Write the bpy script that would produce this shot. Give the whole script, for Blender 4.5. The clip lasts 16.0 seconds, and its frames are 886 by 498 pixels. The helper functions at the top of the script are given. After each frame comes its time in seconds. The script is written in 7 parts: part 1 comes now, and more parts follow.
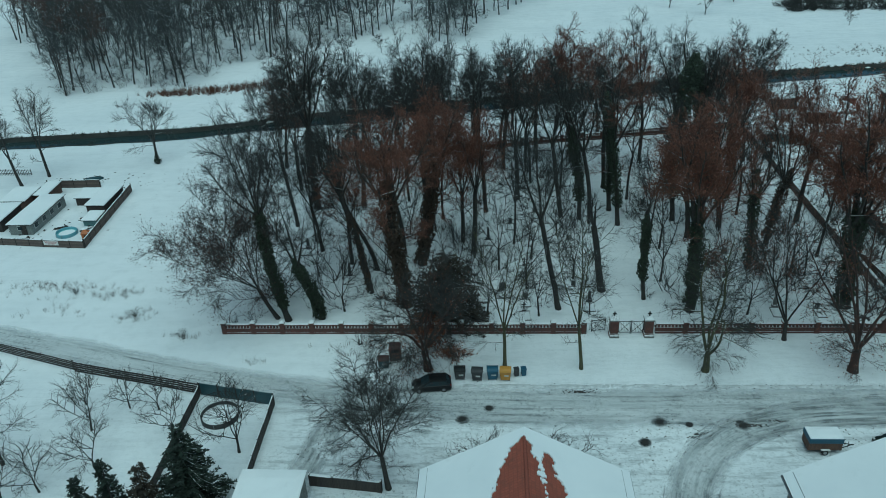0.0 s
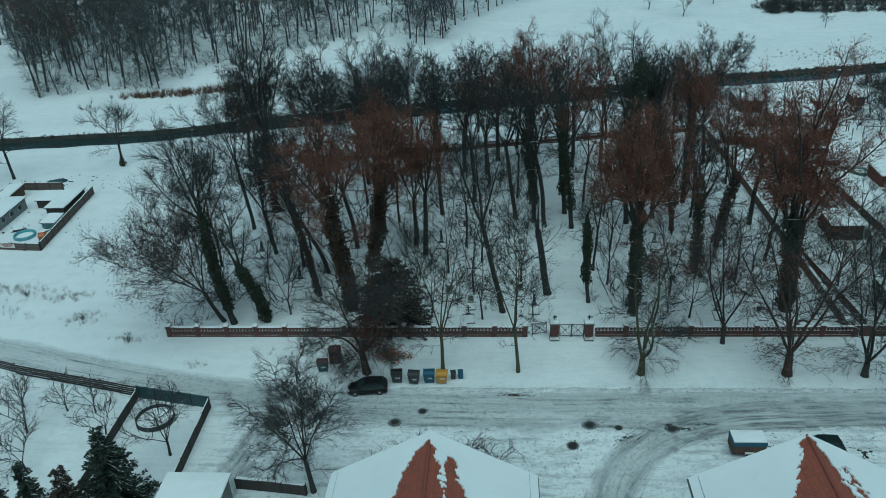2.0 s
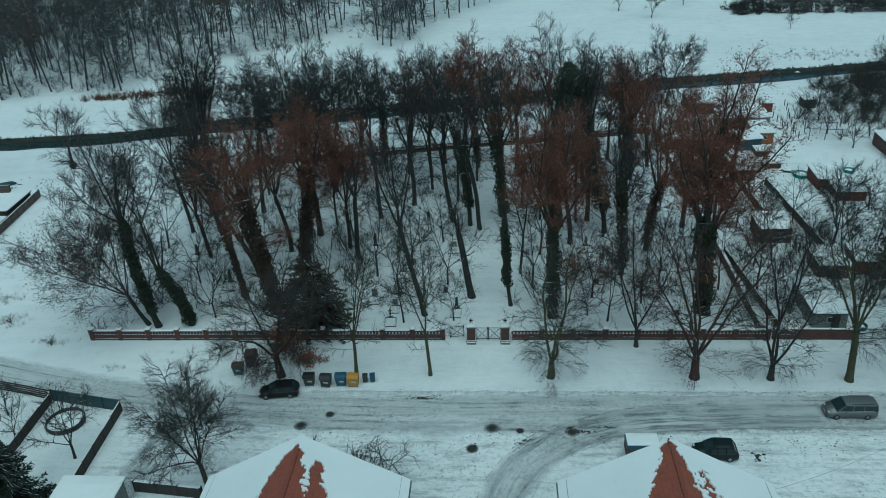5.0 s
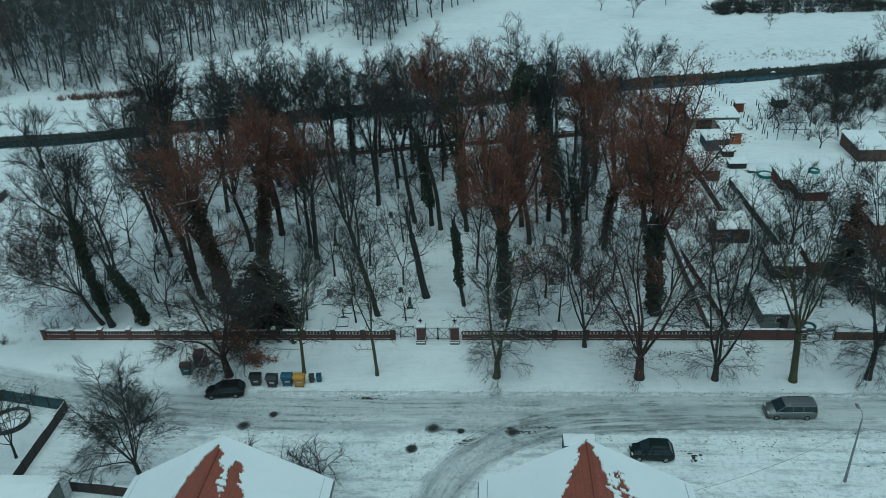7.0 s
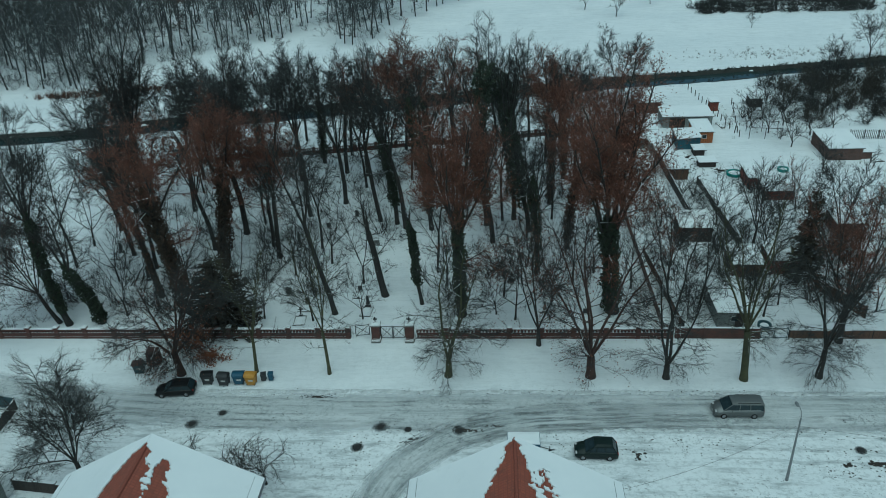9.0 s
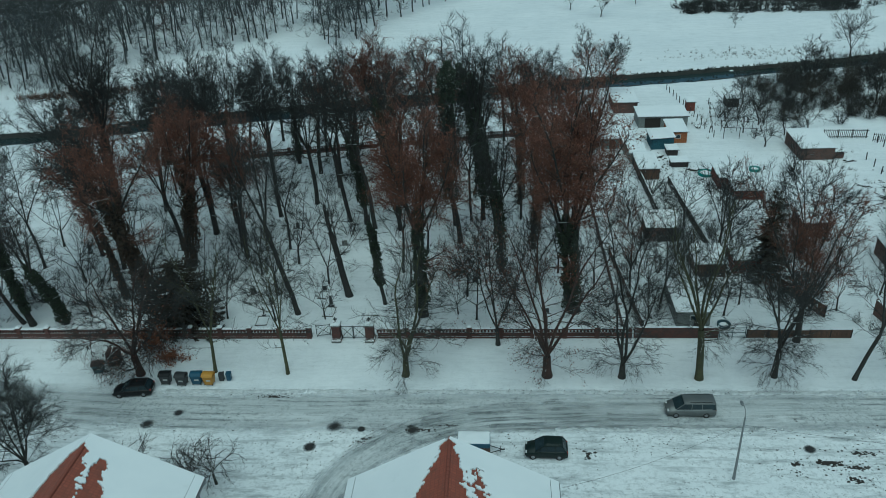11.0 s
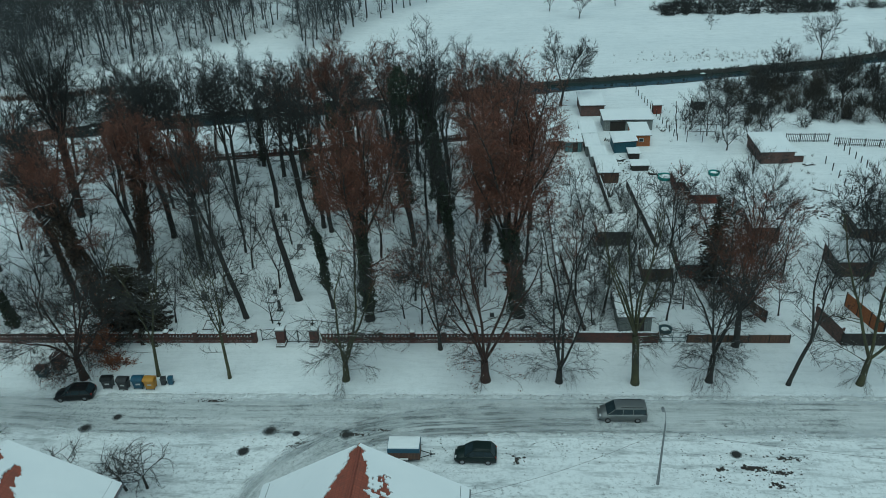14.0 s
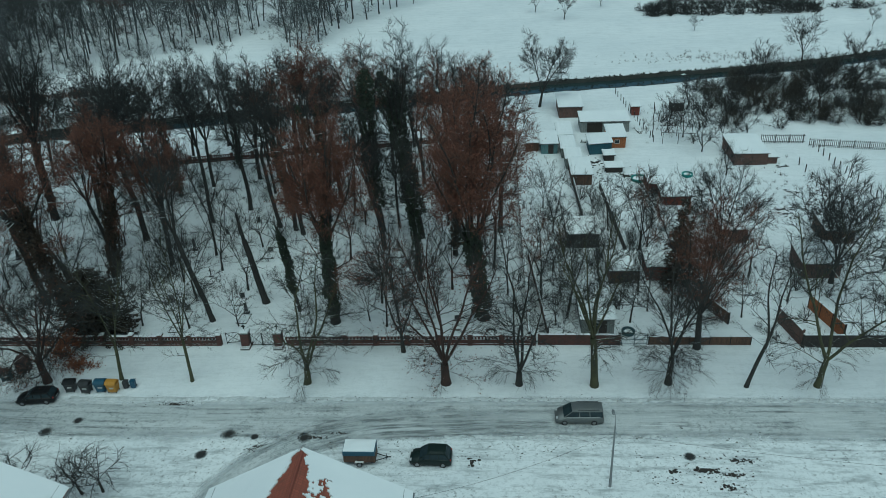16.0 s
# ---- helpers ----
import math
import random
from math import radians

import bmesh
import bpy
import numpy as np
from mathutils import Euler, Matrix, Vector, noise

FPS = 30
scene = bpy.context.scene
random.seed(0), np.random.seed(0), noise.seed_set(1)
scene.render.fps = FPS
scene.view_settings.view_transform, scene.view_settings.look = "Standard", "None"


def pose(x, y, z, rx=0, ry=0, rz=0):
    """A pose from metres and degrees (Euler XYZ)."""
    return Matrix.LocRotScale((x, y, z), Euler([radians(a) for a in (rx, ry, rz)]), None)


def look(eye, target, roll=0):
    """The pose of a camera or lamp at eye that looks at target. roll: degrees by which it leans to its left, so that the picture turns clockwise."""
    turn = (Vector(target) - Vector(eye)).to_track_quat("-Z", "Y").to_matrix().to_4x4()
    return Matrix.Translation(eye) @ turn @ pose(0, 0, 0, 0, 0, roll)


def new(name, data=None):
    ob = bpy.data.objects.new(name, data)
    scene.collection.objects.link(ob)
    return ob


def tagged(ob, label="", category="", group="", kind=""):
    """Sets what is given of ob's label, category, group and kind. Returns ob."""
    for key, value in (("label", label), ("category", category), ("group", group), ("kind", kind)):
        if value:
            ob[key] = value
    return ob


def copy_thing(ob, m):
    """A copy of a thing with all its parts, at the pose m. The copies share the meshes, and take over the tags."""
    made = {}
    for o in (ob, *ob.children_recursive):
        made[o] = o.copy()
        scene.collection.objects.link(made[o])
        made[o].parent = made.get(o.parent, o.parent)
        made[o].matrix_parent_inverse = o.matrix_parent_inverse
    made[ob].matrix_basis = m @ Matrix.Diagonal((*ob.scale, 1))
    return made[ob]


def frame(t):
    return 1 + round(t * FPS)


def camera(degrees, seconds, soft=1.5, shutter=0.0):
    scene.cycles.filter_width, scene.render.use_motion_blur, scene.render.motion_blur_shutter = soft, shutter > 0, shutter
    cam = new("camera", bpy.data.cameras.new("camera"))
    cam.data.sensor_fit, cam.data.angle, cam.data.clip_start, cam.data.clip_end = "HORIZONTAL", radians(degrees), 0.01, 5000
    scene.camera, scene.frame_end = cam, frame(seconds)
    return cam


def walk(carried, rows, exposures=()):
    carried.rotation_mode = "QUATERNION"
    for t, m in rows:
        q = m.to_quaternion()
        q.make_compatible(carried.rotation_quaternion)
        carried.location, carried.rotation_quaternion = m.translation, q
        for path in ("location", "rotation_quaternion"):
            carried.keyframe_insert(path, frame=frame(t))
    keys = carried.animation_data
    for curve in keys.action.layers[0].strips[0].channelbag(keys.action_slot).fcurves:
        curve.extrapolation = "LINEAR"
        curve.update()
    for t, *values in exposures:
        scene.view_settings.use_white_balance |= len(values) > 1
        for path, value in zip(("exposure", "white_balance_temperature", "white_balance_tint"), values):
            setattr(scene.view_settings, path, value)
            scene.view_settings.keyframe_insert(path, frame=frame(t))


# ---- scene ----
cam = camera(60.0, 16.0, soft=0.9)
PATH = [
    (0, (-0.208, -0.928, 52.228), (-0.349, 0.829, 51.283), -2.7),
    (0.5, (1.505, -0.898, 52.232), (1.365, 0.859, 51.289), -2.7),
    (1, (3.305, -0.853, 52.352), (3.162, 0.904, 51.407), -2.7),
    (1.5, (5.033, -0.768, 52.407), (4.891, 0.989, 51.463), -2.7),
    (2, (6.78, -0.728, 52.471), (6.637, 1.029, 51.527), -2.7),
    (2.5, (8.469, -0.696, 52.582), (8.325, 1.061, 51.637), -2.7),
    (3, (10.162, -0.696, 52.682), (10.019, 1.061, 51.738), -2.7),
    (3.5, (11.836, -0.64, 52.735), (11.693, 1.117, 51.79), -2.7),
    (4, (13.404, -0.572, 52.839), (13.262, 1.185, 51.893), -2.7),
    (6.5, (21.151, -0.403, 52.92), (21.005, 1.353, 51.974), -2.8),
    (7, (22.528, -0.225, 52.855), (22.384, 1.53, 51.907), -2.7),
    (7.5, (23.852, -0.104, 52.763), (23.708, 1.651, 51.814), -2.7),
    (8, (25.262, 0.037, 52.641), (25.117, 1.792, 51.692), -2.7),
    (8.5, (26.595, 0.073, 52.492), (26.45, 1.828, 51.544), -2.7),
    (9, (27.817, 0.166, 52.411), (27.673, 1.921, 51.462), -2.7),
    (11.5, (33.759, 0.279, 52.279), (33.614, 2.034, 51.331), -2.8),
    (12, (34.89, 0.318, 52.375), (34.745, 2.072, 51.426), -2.8),
    (12.5, (35.861, 0.29, 52.533), (35.718, 2.045, 51.584), -2.7),
    (13, (36.914, 0.374, 52.681), (36.772, 2.128, 51.73), -2.6),
    (13.5, (38.043, 0.391, 52.835), (37.901, 2.144, 51.884), -2.7),
    (14, (39.197, 0.465, 52.982), (39.054, 2.219, 52.03), -2.7),
    (14.5, (40.233, 0.438, 53.166), (40.091, 2.192, 52.214), -2.7),
    (15, (41.35, 0.463, 53.201), (41.208, 2.217, 52.25), -2.8),
    (15.5, (42.458, 0.508, 53.226), (42.315, 2.262, 52.276), -2.8),
    (16, (43.476, 0.624, 53.264), (43.335, 2.377, 52.312), -2.8),
]
EXPOSE = [(0.0, 0.21, 5030, -24), (8.0, 0.21, 5150, -22), (16.0, 0.21, 5330, -20)]
walk(cam, [(t, look(eye, target, roll)) for t, eye, target, roll in PATH], EXPOSE)

# ---- world and light: an overcast winter day ----
world = bpy.data.worlds.new("overcast")
scene.world = world
world.use_nodes = True
wn = world.node_tree.nodes
sky = wn.new("ShaderNodeTexSky")
sky.sky_type, sky.sun_disc = "NISHITA", False
sky.sun_elevation, sky.sun_rotation = radians(38), radians(200)
sky.air_density, sky.dust_density = 1.0, 1.5
wn["Background"].inputs["Strength"].default_value = 0.046
world.node_tree.links.new(sky.outputs[0], wn["Background"].inputs["Color"])
sun = new("sun", bpy.data.lights.new("sun", "SUN"))
sun.data.energy, sun.data.angle, sun.data.color = 1.50, radians(75), (1.0, 0.945, 0.88)
sun.matrix_world = look((0, 0, 80), (-8, 20, 0))


# ---- materials ----
class Nodes:
    """A small builder for a node material."""

    def __init__(self, name):
        self.m = bpy.data.materials.new(name)
        self.m.use_nodes = True
        self.t = self.m.node_tree
        self.b = self.t.nodes["Principled BSDF"]

    def add(self, kind, values=(), **sets):
        n = self.t.nodes.new(kind)
        for k, v in sets.items():
            setattr(n, k, v)
        for k, v in dict(values).items():
            if isinstance(v, bpy.types.NodeSocket):
                self.t.links.new(v, n.inputs[k])
            else:
                n.inputs[k].default_value = v
        return n

    def link(self, a, b):
        self.t.links.new(a, b)

    def coords(self, scale=(1, 1, 1), out="Object", rot=0.0):
        c = self.add("ShaderNodeTexCoord")
        return self.add("ShaderNodeMapping", {"Vector": c.outputs[out], "Scale": scale, "Rotation": (0, 0, rot)}).outputs[0]

    def noise(self, vec, scale, detail=4.0, rough=0.6):
        return self.add("ShaderNodeTexNoise", {"Vector": vec, "Scale": scale, "Detail": detail, "Roughness": rough}).outputs["Fac"]

    def ramp(self, fac, lo, hi, a=0.0, b=1.0):
        return self.add("ShaderNodeMapRange", {"Value": fac, "From Min": lo, "From Max": hi, "To Min": a, "To Max": b}, clamp=True).outputs[0]

    def mix(self, fac, a, b):
        n = self.add("ShaderNodeMix", data_type="RGBA")
        for sock, v in ((n.inputs[0], fac), (n.inputs[6], a), (n.inputs[7], b)):
            if isinstance(v, bpy.types.NodeSocket):
                self.link(v, sock)
            else:
                sock.default_value = (*v, 1) if isinstance(v, tuple) and len(v) == 3 else v
        return n.outputs[2]

    def math(self, op, a, b=0.0):
        n = self.add("ShaderNodeMath", operation=op)
        for sock, v in ((n.inputs[0], a), (n.inputs[1], b)):
            if isinstance(v, bpy.types.NodeSocket):
                self.link(v, sock)
            else:
                sock.default_value = v
        return n.outputs[0]

    def bump(self, height, strength=0.4, distance=0.05):
        n = self.add("ShaderNodeBump", {"Height": height, "Strength": strength, "Distance": distance})
        self.link(n.outputs[0], self.b.inputs["Normal"])

    def done(self, color, rough=0.8, metal=0.0):
        for key, v in (("Base Color", color), ("Roughness", rough), ("Metallic", metal)):
            if isinstance(v, bpy.types.NodeSocket):
                self.link(v, self.b.inputs[key])
            else:
                self.b.inputs[key].default_value = (*v, 1) if key == "Base Color" else v
        return self.m


SNOW_A, SNOW_B = (0.80, 0.82, 0.83), (0.70, 0.73, 0.75)


def surface(name, a, b, scale=3.0, rough=0.8, bump=0.3, fine=30.0, metal=0.0, snow=0.0, random_tone=0.0, distance=0.03):
    """A surface of two tones in large patches and fine grain; snow: how much lies on faces that look up."""
    n = Nodes(name)
    v = n.coords()
    big, small = n.noise(v, scale, 3), n.noise(v, fine, 3)
    col = n.mix(n.ramp(big, 0.3, 0.7), a, b)
    col = n.mix(n.ramp(small, 0.35, 0.75, 0.0, 0.45), col, tuple(c * 0.55 for c in a))
    if random_tone:
        r = n.add("ShaderNodeObjectInfo").outputs["Random"]
        col = n.mix(n.ramp(r, 0, 1, 0, random_tone), col, tuple(c * 0.45 for c in b))
    if snow:
        g = n.add("ShaderNodeNewGeometry").outputs["Normal"]
        up = n.add("ShaderNodeSeparateXYZ", {"Vector": g}).outputs[2]
        lie = n.math("ADD", up, n.ramp(n.noise(v, 1.7, 3), 0, 1, -0.45, 0.45))
        col = n.mix(n.ramp(lie, 1.12 - snow, 1.2 - snow), col, SNOW_A)
    n.bump(small, bump, distance)
    return n.done(col, rough, metal)


def snow_material(name, tint=1.0, drift=0.35):
    n = Nodes(name)
    v = n.coords()
    big, mid, fine = n.noise(v, 0.12, 4), n.noise(v, 0.9, 5), n.noise(v, 7.0, 4)
    col = n.mix(n.ramp(big, 0.3, 0.7), tuple(c * tint for c in SNOW_A), tuple(c * tint for c in SNOW_B))
    col = n.mix(n.ramp(mid, 0.62, 0.8, 0, 0.35), col, (0.56, 0.58, 0.58))
    h = n.math("ADD", n.math("MULTIPLY", mid, 1.0), n.math("MULTIPLY", fine, 0.25))
    n.bump(h, drift, 0.25)
    n.b.inputs["Subsurface Weight"].default_value = 0.0
    return n.done(col, 0.75)


def ground_snow(n):
    """The colour and relief of the snow on the ground, the same under tracks and beside them."""
    v = n.coords()
    big, mid, fine = n.noise(v, 0.05, 5), n.noise(v, 0.45, 6), n.noise(v, 5.0, 5)
    col = n.mix(n.ramp(big, 0.3, 0.7), SNOW_A, SNOW_B)
    col = n.mix(n.ramp(mid, 0.50, 0.75, 0, 0.28), col, (0.48, 0.51, 0.52))
    drift = n.noise(n.add("ShaderNodeMapping", {"Vector": v, "Scale": (0.10, 0.55, 1)}).outputs[0], 1.0, 6, 0.6)
    col = n.mix(n.ramp(drift, 0.46, 0.70, 0, 0.16), col, (0.46, 0.49, 0.505))
    tread = n.noise(v, 1.6, 6, 0.7)
    place = n.add("ShaderNodeSeparateXYZ", {"Vector": v})
    trodden = n.math("MULTIPLY", n.ramp(place.outputs[1], 62.5, 66.5, 0.80, 0.16), n.ramp(place.outputs[0], -25.0, -20.0, 0.22, 1.0))
    col = n.mix(n.math("MULTIPLY", n.ramp(tread, 0.50, 0.72), n.math("MULTIPLY", trodden, 0.85)), col, (0.40, 0.425, 0.435))
    print_ = n.math("MULTIPLY", n.ramp(n.noise(v, 2.4, 6, 0.75), 0.54, 0.64), n.math("MULTIPLY", n.ramp(n.noise(v, 0.16, 4, 0.6), 0.40, 0.54), trodden))
    col = n.mix(n.math("MULTIPLY", print_, 0.9), col, (0.17, 0.185, 0.185))
    worn = n.noise(n.add("ShaderNodeMapping", {"Vector": v, "Scale": (0.22, 1.1, 1), "Rotation": (0, 0, 0.12)}).outputs[0], 1.0, 7, 0.7)
    col = n.mix(n.math("MULTIPLY", n.ramp(worn, 0.50, 0.66), n.math("MULTIPLY", trodden, 1.0)), col, (0.31, 0.335, 0.345))
    return v, col, n.math("ADD", n.math("ADD", mid, n.math("MULTIPLY", tread, 0.4)), n.math("MULTIPLY", fine, 0.25))


def ground_material():
    """Trodden and drifted snow with faint grass and earth coming through in patches."""
    n = Nodes("snowy_ground")
    v, col, h = ground_snow(n)
    bits = n.math("MULTIPLY", n.ramp(n.noise(v, 2.2, 6, 0.75), 0.64, 0.70), n.ramp(n.noise(v, 0.09, 2), 0.52, 0.66))
    col = n.mix(n.math("MULTIPLY", bits, 0.75), col, (0.13, 0.115, 0.09))
    n.bump(h, 0.45, 0.28)
    return n.done(col, 0.8)


def track_material(name, strength, stretch=0.10, across=1.0):
    """Snow driven to slush: streaks of wet grey asphalt along the way (u in metres), fading to clean snow at the edges (v from 0 to 1)."""
    n = Nodes(name)
    c = n.add("ShaderNodeTexCoord").outputs["UV"]
    s = n.add("ShaderNodeSeparateXYZ", {"Vector": c})
    u, w = s.outputs[0], s.outputs[1]
    streak = n.noise(n.add("ShaderNodeMapping", {"Vector": c, "Scale": (stretch, 9.0 * across, 1)}).outputs[0], 1.0, 6, 0.65)
    fine = n.noise(n.add("ShaderNodeMapping", {"Vector": c, "Scale": (0.35, 55.0 * across, 1)}).outputs[0], 1.0, 6, 0.75)
    patch = n.noise(n.coords((1, 1, 1)), 0.22, 5, 0.7)
    ends = n.add("ShaderNodeUVMap", uv_map="Ends").outputs[0]
    fr = n.add("ShaderNodeSeparateXYZ", {"Vector": ends}).outputs[0]
    fade = n.math("MULTIPLY", n.ramp(fr, 0.0, 0.12), n.ramp(fr, 0.70, 1.0, 1.0, 0.0))
    off = n.math("ABSOLUTE", n.math("SUBTRACT", w, 0.5))
    edge = n.ramp(n.math("ADD", off, n.ramp(patch, 0, 1, -0.14, 0.14)), 0.20, 0.46, 1.0, 0.0)
    edge = n.math("MULTIPLY", edge, fade)
    grain = n.noise(n.coords(), 2.4, 6, 0.75)
    wear = n.math("ADD", n.math("MULTIPLY", streak, 0.45), n.math("ADD", n.math("MULTIPLY", fine, 0.30), n.math("ADD", n.math("MULTIPLY", patch, 0.12), n.math("MULTIPLY", grain, 0.13))))
    n.link(n.math("MULTIPLY", edge, 0.9), n.b.inputs["Alpha"])
    slush = n.math("MULTIPLY", n.ramp(wear, 0.54, 0.61), strength)
    col = n.mix(n.math("MULTIPLY", n.ramp(wear, 0.42, 0.56), strength), (0.70, 0.72, 0.725), (0.42, 0.45, 0.46))
    col = n.mix(n.math("MULTIPLY", slush, 0.6), col, (0.13, 0.14, 0.142))
    pits = n.math("MULTIPLY", n.ramp(n.noise(n.coords(), 2.2, 6, 0.78), 0.50, 0.62), n.ramp(n.noise(n.coords(), 0.11, 4, 0.6), 0.40, 0.56))
    col = n.mix(n.math("MULTIPLY", pits, 0.8), col, (0.22, 0.24, 0.245))
    n.bump(n.math("ADD", n.noise(n.coords(), 1.6, 6, 0.7), fine), 0.5, 0.3)
    return n.done(col, n.ramp(slush, 0, 1, 0.75, 0.4))


def rut_material():
    """A single wheel rut: broken streaks of wet slush, soft at both edges."""
    n = Nodes("wheel_rut")
    c = n.add("ShaderNodeTexCoord").outputs["UV"]
    w = n.add("ShaderNodeSeparateXYZ", {"Vector": c}).outputs[1]
    long_ = n.noise(n.add("ShaderNodeMapping", {"Vector": n.coords(), "Scale": (1, 1, 1)}).outputs[0], 0.16, 5, 0.65)
    streak = n.noise(n.add("ShaderNodeMapping", {"Vector": c, "Scale": (0.30, 3.0, 1)}).outputs[0], 1.0, 6, 0.7)
    ends = n.add("ShaderNodeSeparateXYZ", {"Vector": n.add("ShaderNodeUVMap", uv_map="Ends").outputs[0]}).outputs[0]
    fade = n.math("MULTIPLY", n.ramp(ends, 0.0, 0.10), n.ramp(ends, 0.85, 1.0, 1.0, 0.0))
    off = n.math("ABSOLUTE", n.math("SUBTRACT", w, 0.5))
    edge = n.math("MULTIPLY", n.ramp(off, 0.10, 0.48, 1.0, 0.0), fade)
    broken = n.math("MULTIPLY", n.ramp(long_, 0.44, 0.62), n.ramp(streak, 0.42, 0.62))
    n.link(n.math("MULTIPLY", n.math("MULTIPLY", edge, broken), 0.78), n.b.inputs["Alpha"])
    n.bump(streak, 0.4, 0.1)
    return n.done(n.mix(n.ramp(streak, 0.45, 0.7), (0.30, 0.325, 0.33), (0.13, 0.145, 0.15)), 0.45)


def brick_material(name, a, b, mortar, scale=1.0, snow=0.0):
    n = Nodes(name)
    c = n.add("ShaderNodeTexCoord").outputs["Object"]
    s = n.add("ShaderNodeSeparateXYZ", {"Vector": c})
    along = n.math("ADD", s.outputs[0], s.outputs[1])
    v = n.add("ShaderNodeCombineXYZ", {"X": along, "Y": s.outputs[2], "Z": 0.0}).outputs[0]
    br = n.add("ShaderNodeTexBrick", {"Vector": v, "Color1": (*a, 1), "Color2": (*b, 1), "Mortar": (*mortar, 1), "Scale": scale, "Mortar Size": 0.012,
                                      "Brick Width": 0.25, "Row Height": 0.08})
    dirt = n.noise(n.coords(), 1.3, 5)
    col = n.mix(n.ramp(dirt, 0.4, 0.75, 0, 0.7), br.outputs["Color"], (0.05, 0.04, 0.035))
    if snow:
        g = n.add("ShaderNodeNewGeometry").outputs["Normal"]
        up = n.add("ShaderNodeSeparateXYZ", {"Vector": g}).outputs[2]
        col = n.mix(n.ramp(n.math("ADD", up, n.ramp(dirt, 0, 1, -0.3, 0.3)), 0.7, 0.8), col, SNOW_A)
    n.bump(n.math("ADD", br.outputs["Fac"], n.noise(n.coords(), 25, 3)), 0.5, 0.02)
    return n.done(col, 0.85)


def plank_material(name, a, b, width=0.14, upright=True, snow=0.0):
    n = Nodes(name)
    c = n.add("ShaderNodeTexCoord").outputs["Object"]
    s = n.add("ShaderNodeSeparateXYZ", {"Vector": c})
    run = n.math("ADD", s.outputs[0], s.outputs[1]) if upright else s.outputs[2]
    cell = n.math("FRACT", n.math("DIVIDE", run, width))
    gap = n.math("GREATER_THAN", cell, 0.88)
    board = n.math("FLOOR", n.math("DIVIDE", run, width))
    tone = n.add("ShaderNodeTexWhiteNoise", {"W": board}, noise_dimensions="1D").outputs["Value"]
    col = n.mix(tone, a, b)
    col = n.mix(n.ramp(n.noise(n.coords((1, 1, 0.15) if upright else (0.15, 0.15, 1)), 18, 4), 0.4, 0.8, 0, 0.6), col, tuple(x * 0.5 for x in a))
    col = n.mix(n.math("MULTIPLY", gap, 0.8), col, tuple(x * 0.15 for x in a))
    n.bump(n.math("SUBTRACT", 1.0, gap), 0.5, 0.02)
    return n.done(col, 0.8)


def glass_material(name, tint=(0.02, 0.03, 0.035)):
    n = Nodes(name)
    n.b.inputs["Specular IOR Level"].default_value = 0.25
    return n.done(n.mix(n.ramp(n.noise(n.coords(), 2.0, 3), 0.3, 0.7), tint, tuple(c * 1.6 for c in tint)), 0.22)


def leaf_material(name, a, b):
    n = Nodes(name)
    r = n.add("ShaderNodeNewGeometry").outputs["Random Per Island"]
    col = n.mix(r, a, b)
    return n.done(n.mix(n.ramp(n.noise(n.coords(), 0.7, 3), 0.35, 0.7, 0, 0.5), col, tuple(c * 0.5 for c in a)), 0.7)


def roof_tile_material(name):
    n = Nodes(name)
    c = n.coords((1, 1, 1), "UV")
    br = n.add("ShaderNodeTexBrick", {"Vector": c, "Color1": (0.27, 0.074, 0.044, 1), "Color2": (0.215, 0.060, 0.037, 1), "Mortar": (0.19, 0.054, 0.034, 1),
                                      "Scale": 1.0, "Mortar Size": 0.03, "Brick Width": 0.24, "Row Height": 0.34}, offset=0.0)
    moss = n.noise(n.coords(), 1.1, 5)
    col = n.mix(n.ramp(moss, 0.5, 0.75, 0, 0.6), br.outputs["Color"], (0.10, 0.05, 0.035))
    n.bump(br.outputs["Fac"], 0.3, 0.03)
    return n.done(col, 0.7)


M_GROUND = ground_material()
M_SNOW = snow_material("snow")
M_ROOFSNOW = snow_material("roof_snow", 1.0, 0.035)
M_ROAD = track_material("slushy_road", 0.72, 0.06)
M_TURN = track_material("slushy_tyre_track", 1.0, 0.10, 0.7)
M_MUD = track_material("muddy_track", 1.15, 0.35, 0.5)
M_RUT = rut_material()
M_LANE = track_material("faint_wheel_track", 0.55, 0.08, 0.8)
M_BARK = surface("bark", (0.044, 0.041, 0.037), (0.025, 0.025, 0.024), 1.2, 0.9, 0.6, 14, snow=0.25)
M_BARKRED = surface("reddish_bark", (0.070, 0.038, 0.030), (0.036, 0.025, 0.022), 1.2, 0.9, 0.6, 14, snow=0.20)
M_BARKGREEN = surface("mossy_bark", (0.085, 0.085, 0.042), (0.045, 0.044, 0.028), 1.2, 0.9, 0.6, 14, snow=0.25)
M_TWIG = surface("twigs", (0.041, 0.042, 0.041), (0.026, 0.028, 0.028), 0.8, 0.9, 0.0)
M_TWIGFROST = surface("frosted_twigs", (0.075, 0.080, 0.082), (0.045, 0.050, 0.052), 0.25, 0.9, 0.0, snow=0.52)
# far woods: distance haze is put into these paler, greyer, bluer tones
M_TWIGFAR = surface("hazed_far_twigs", (0.082, 0.092, 0.096), (0.050, 0.058, 0.062), 0.10, 0.9, 0.0, snow=0.20)
M_BARKFAR = surface("hazed_far_bark", (0.062, 0.062, 0.060), (0.038, 0.040, 0.041), 0.4, 0.9, 0.3, 6, snow=0.12)
M_TWIGFARRED = surface("hazed_far_reddish_twigs", (0.095, 0.055, 0.046), (0.052, 0.044, 0.042), 0.10, 0.9, 0.0, snow=0.16)
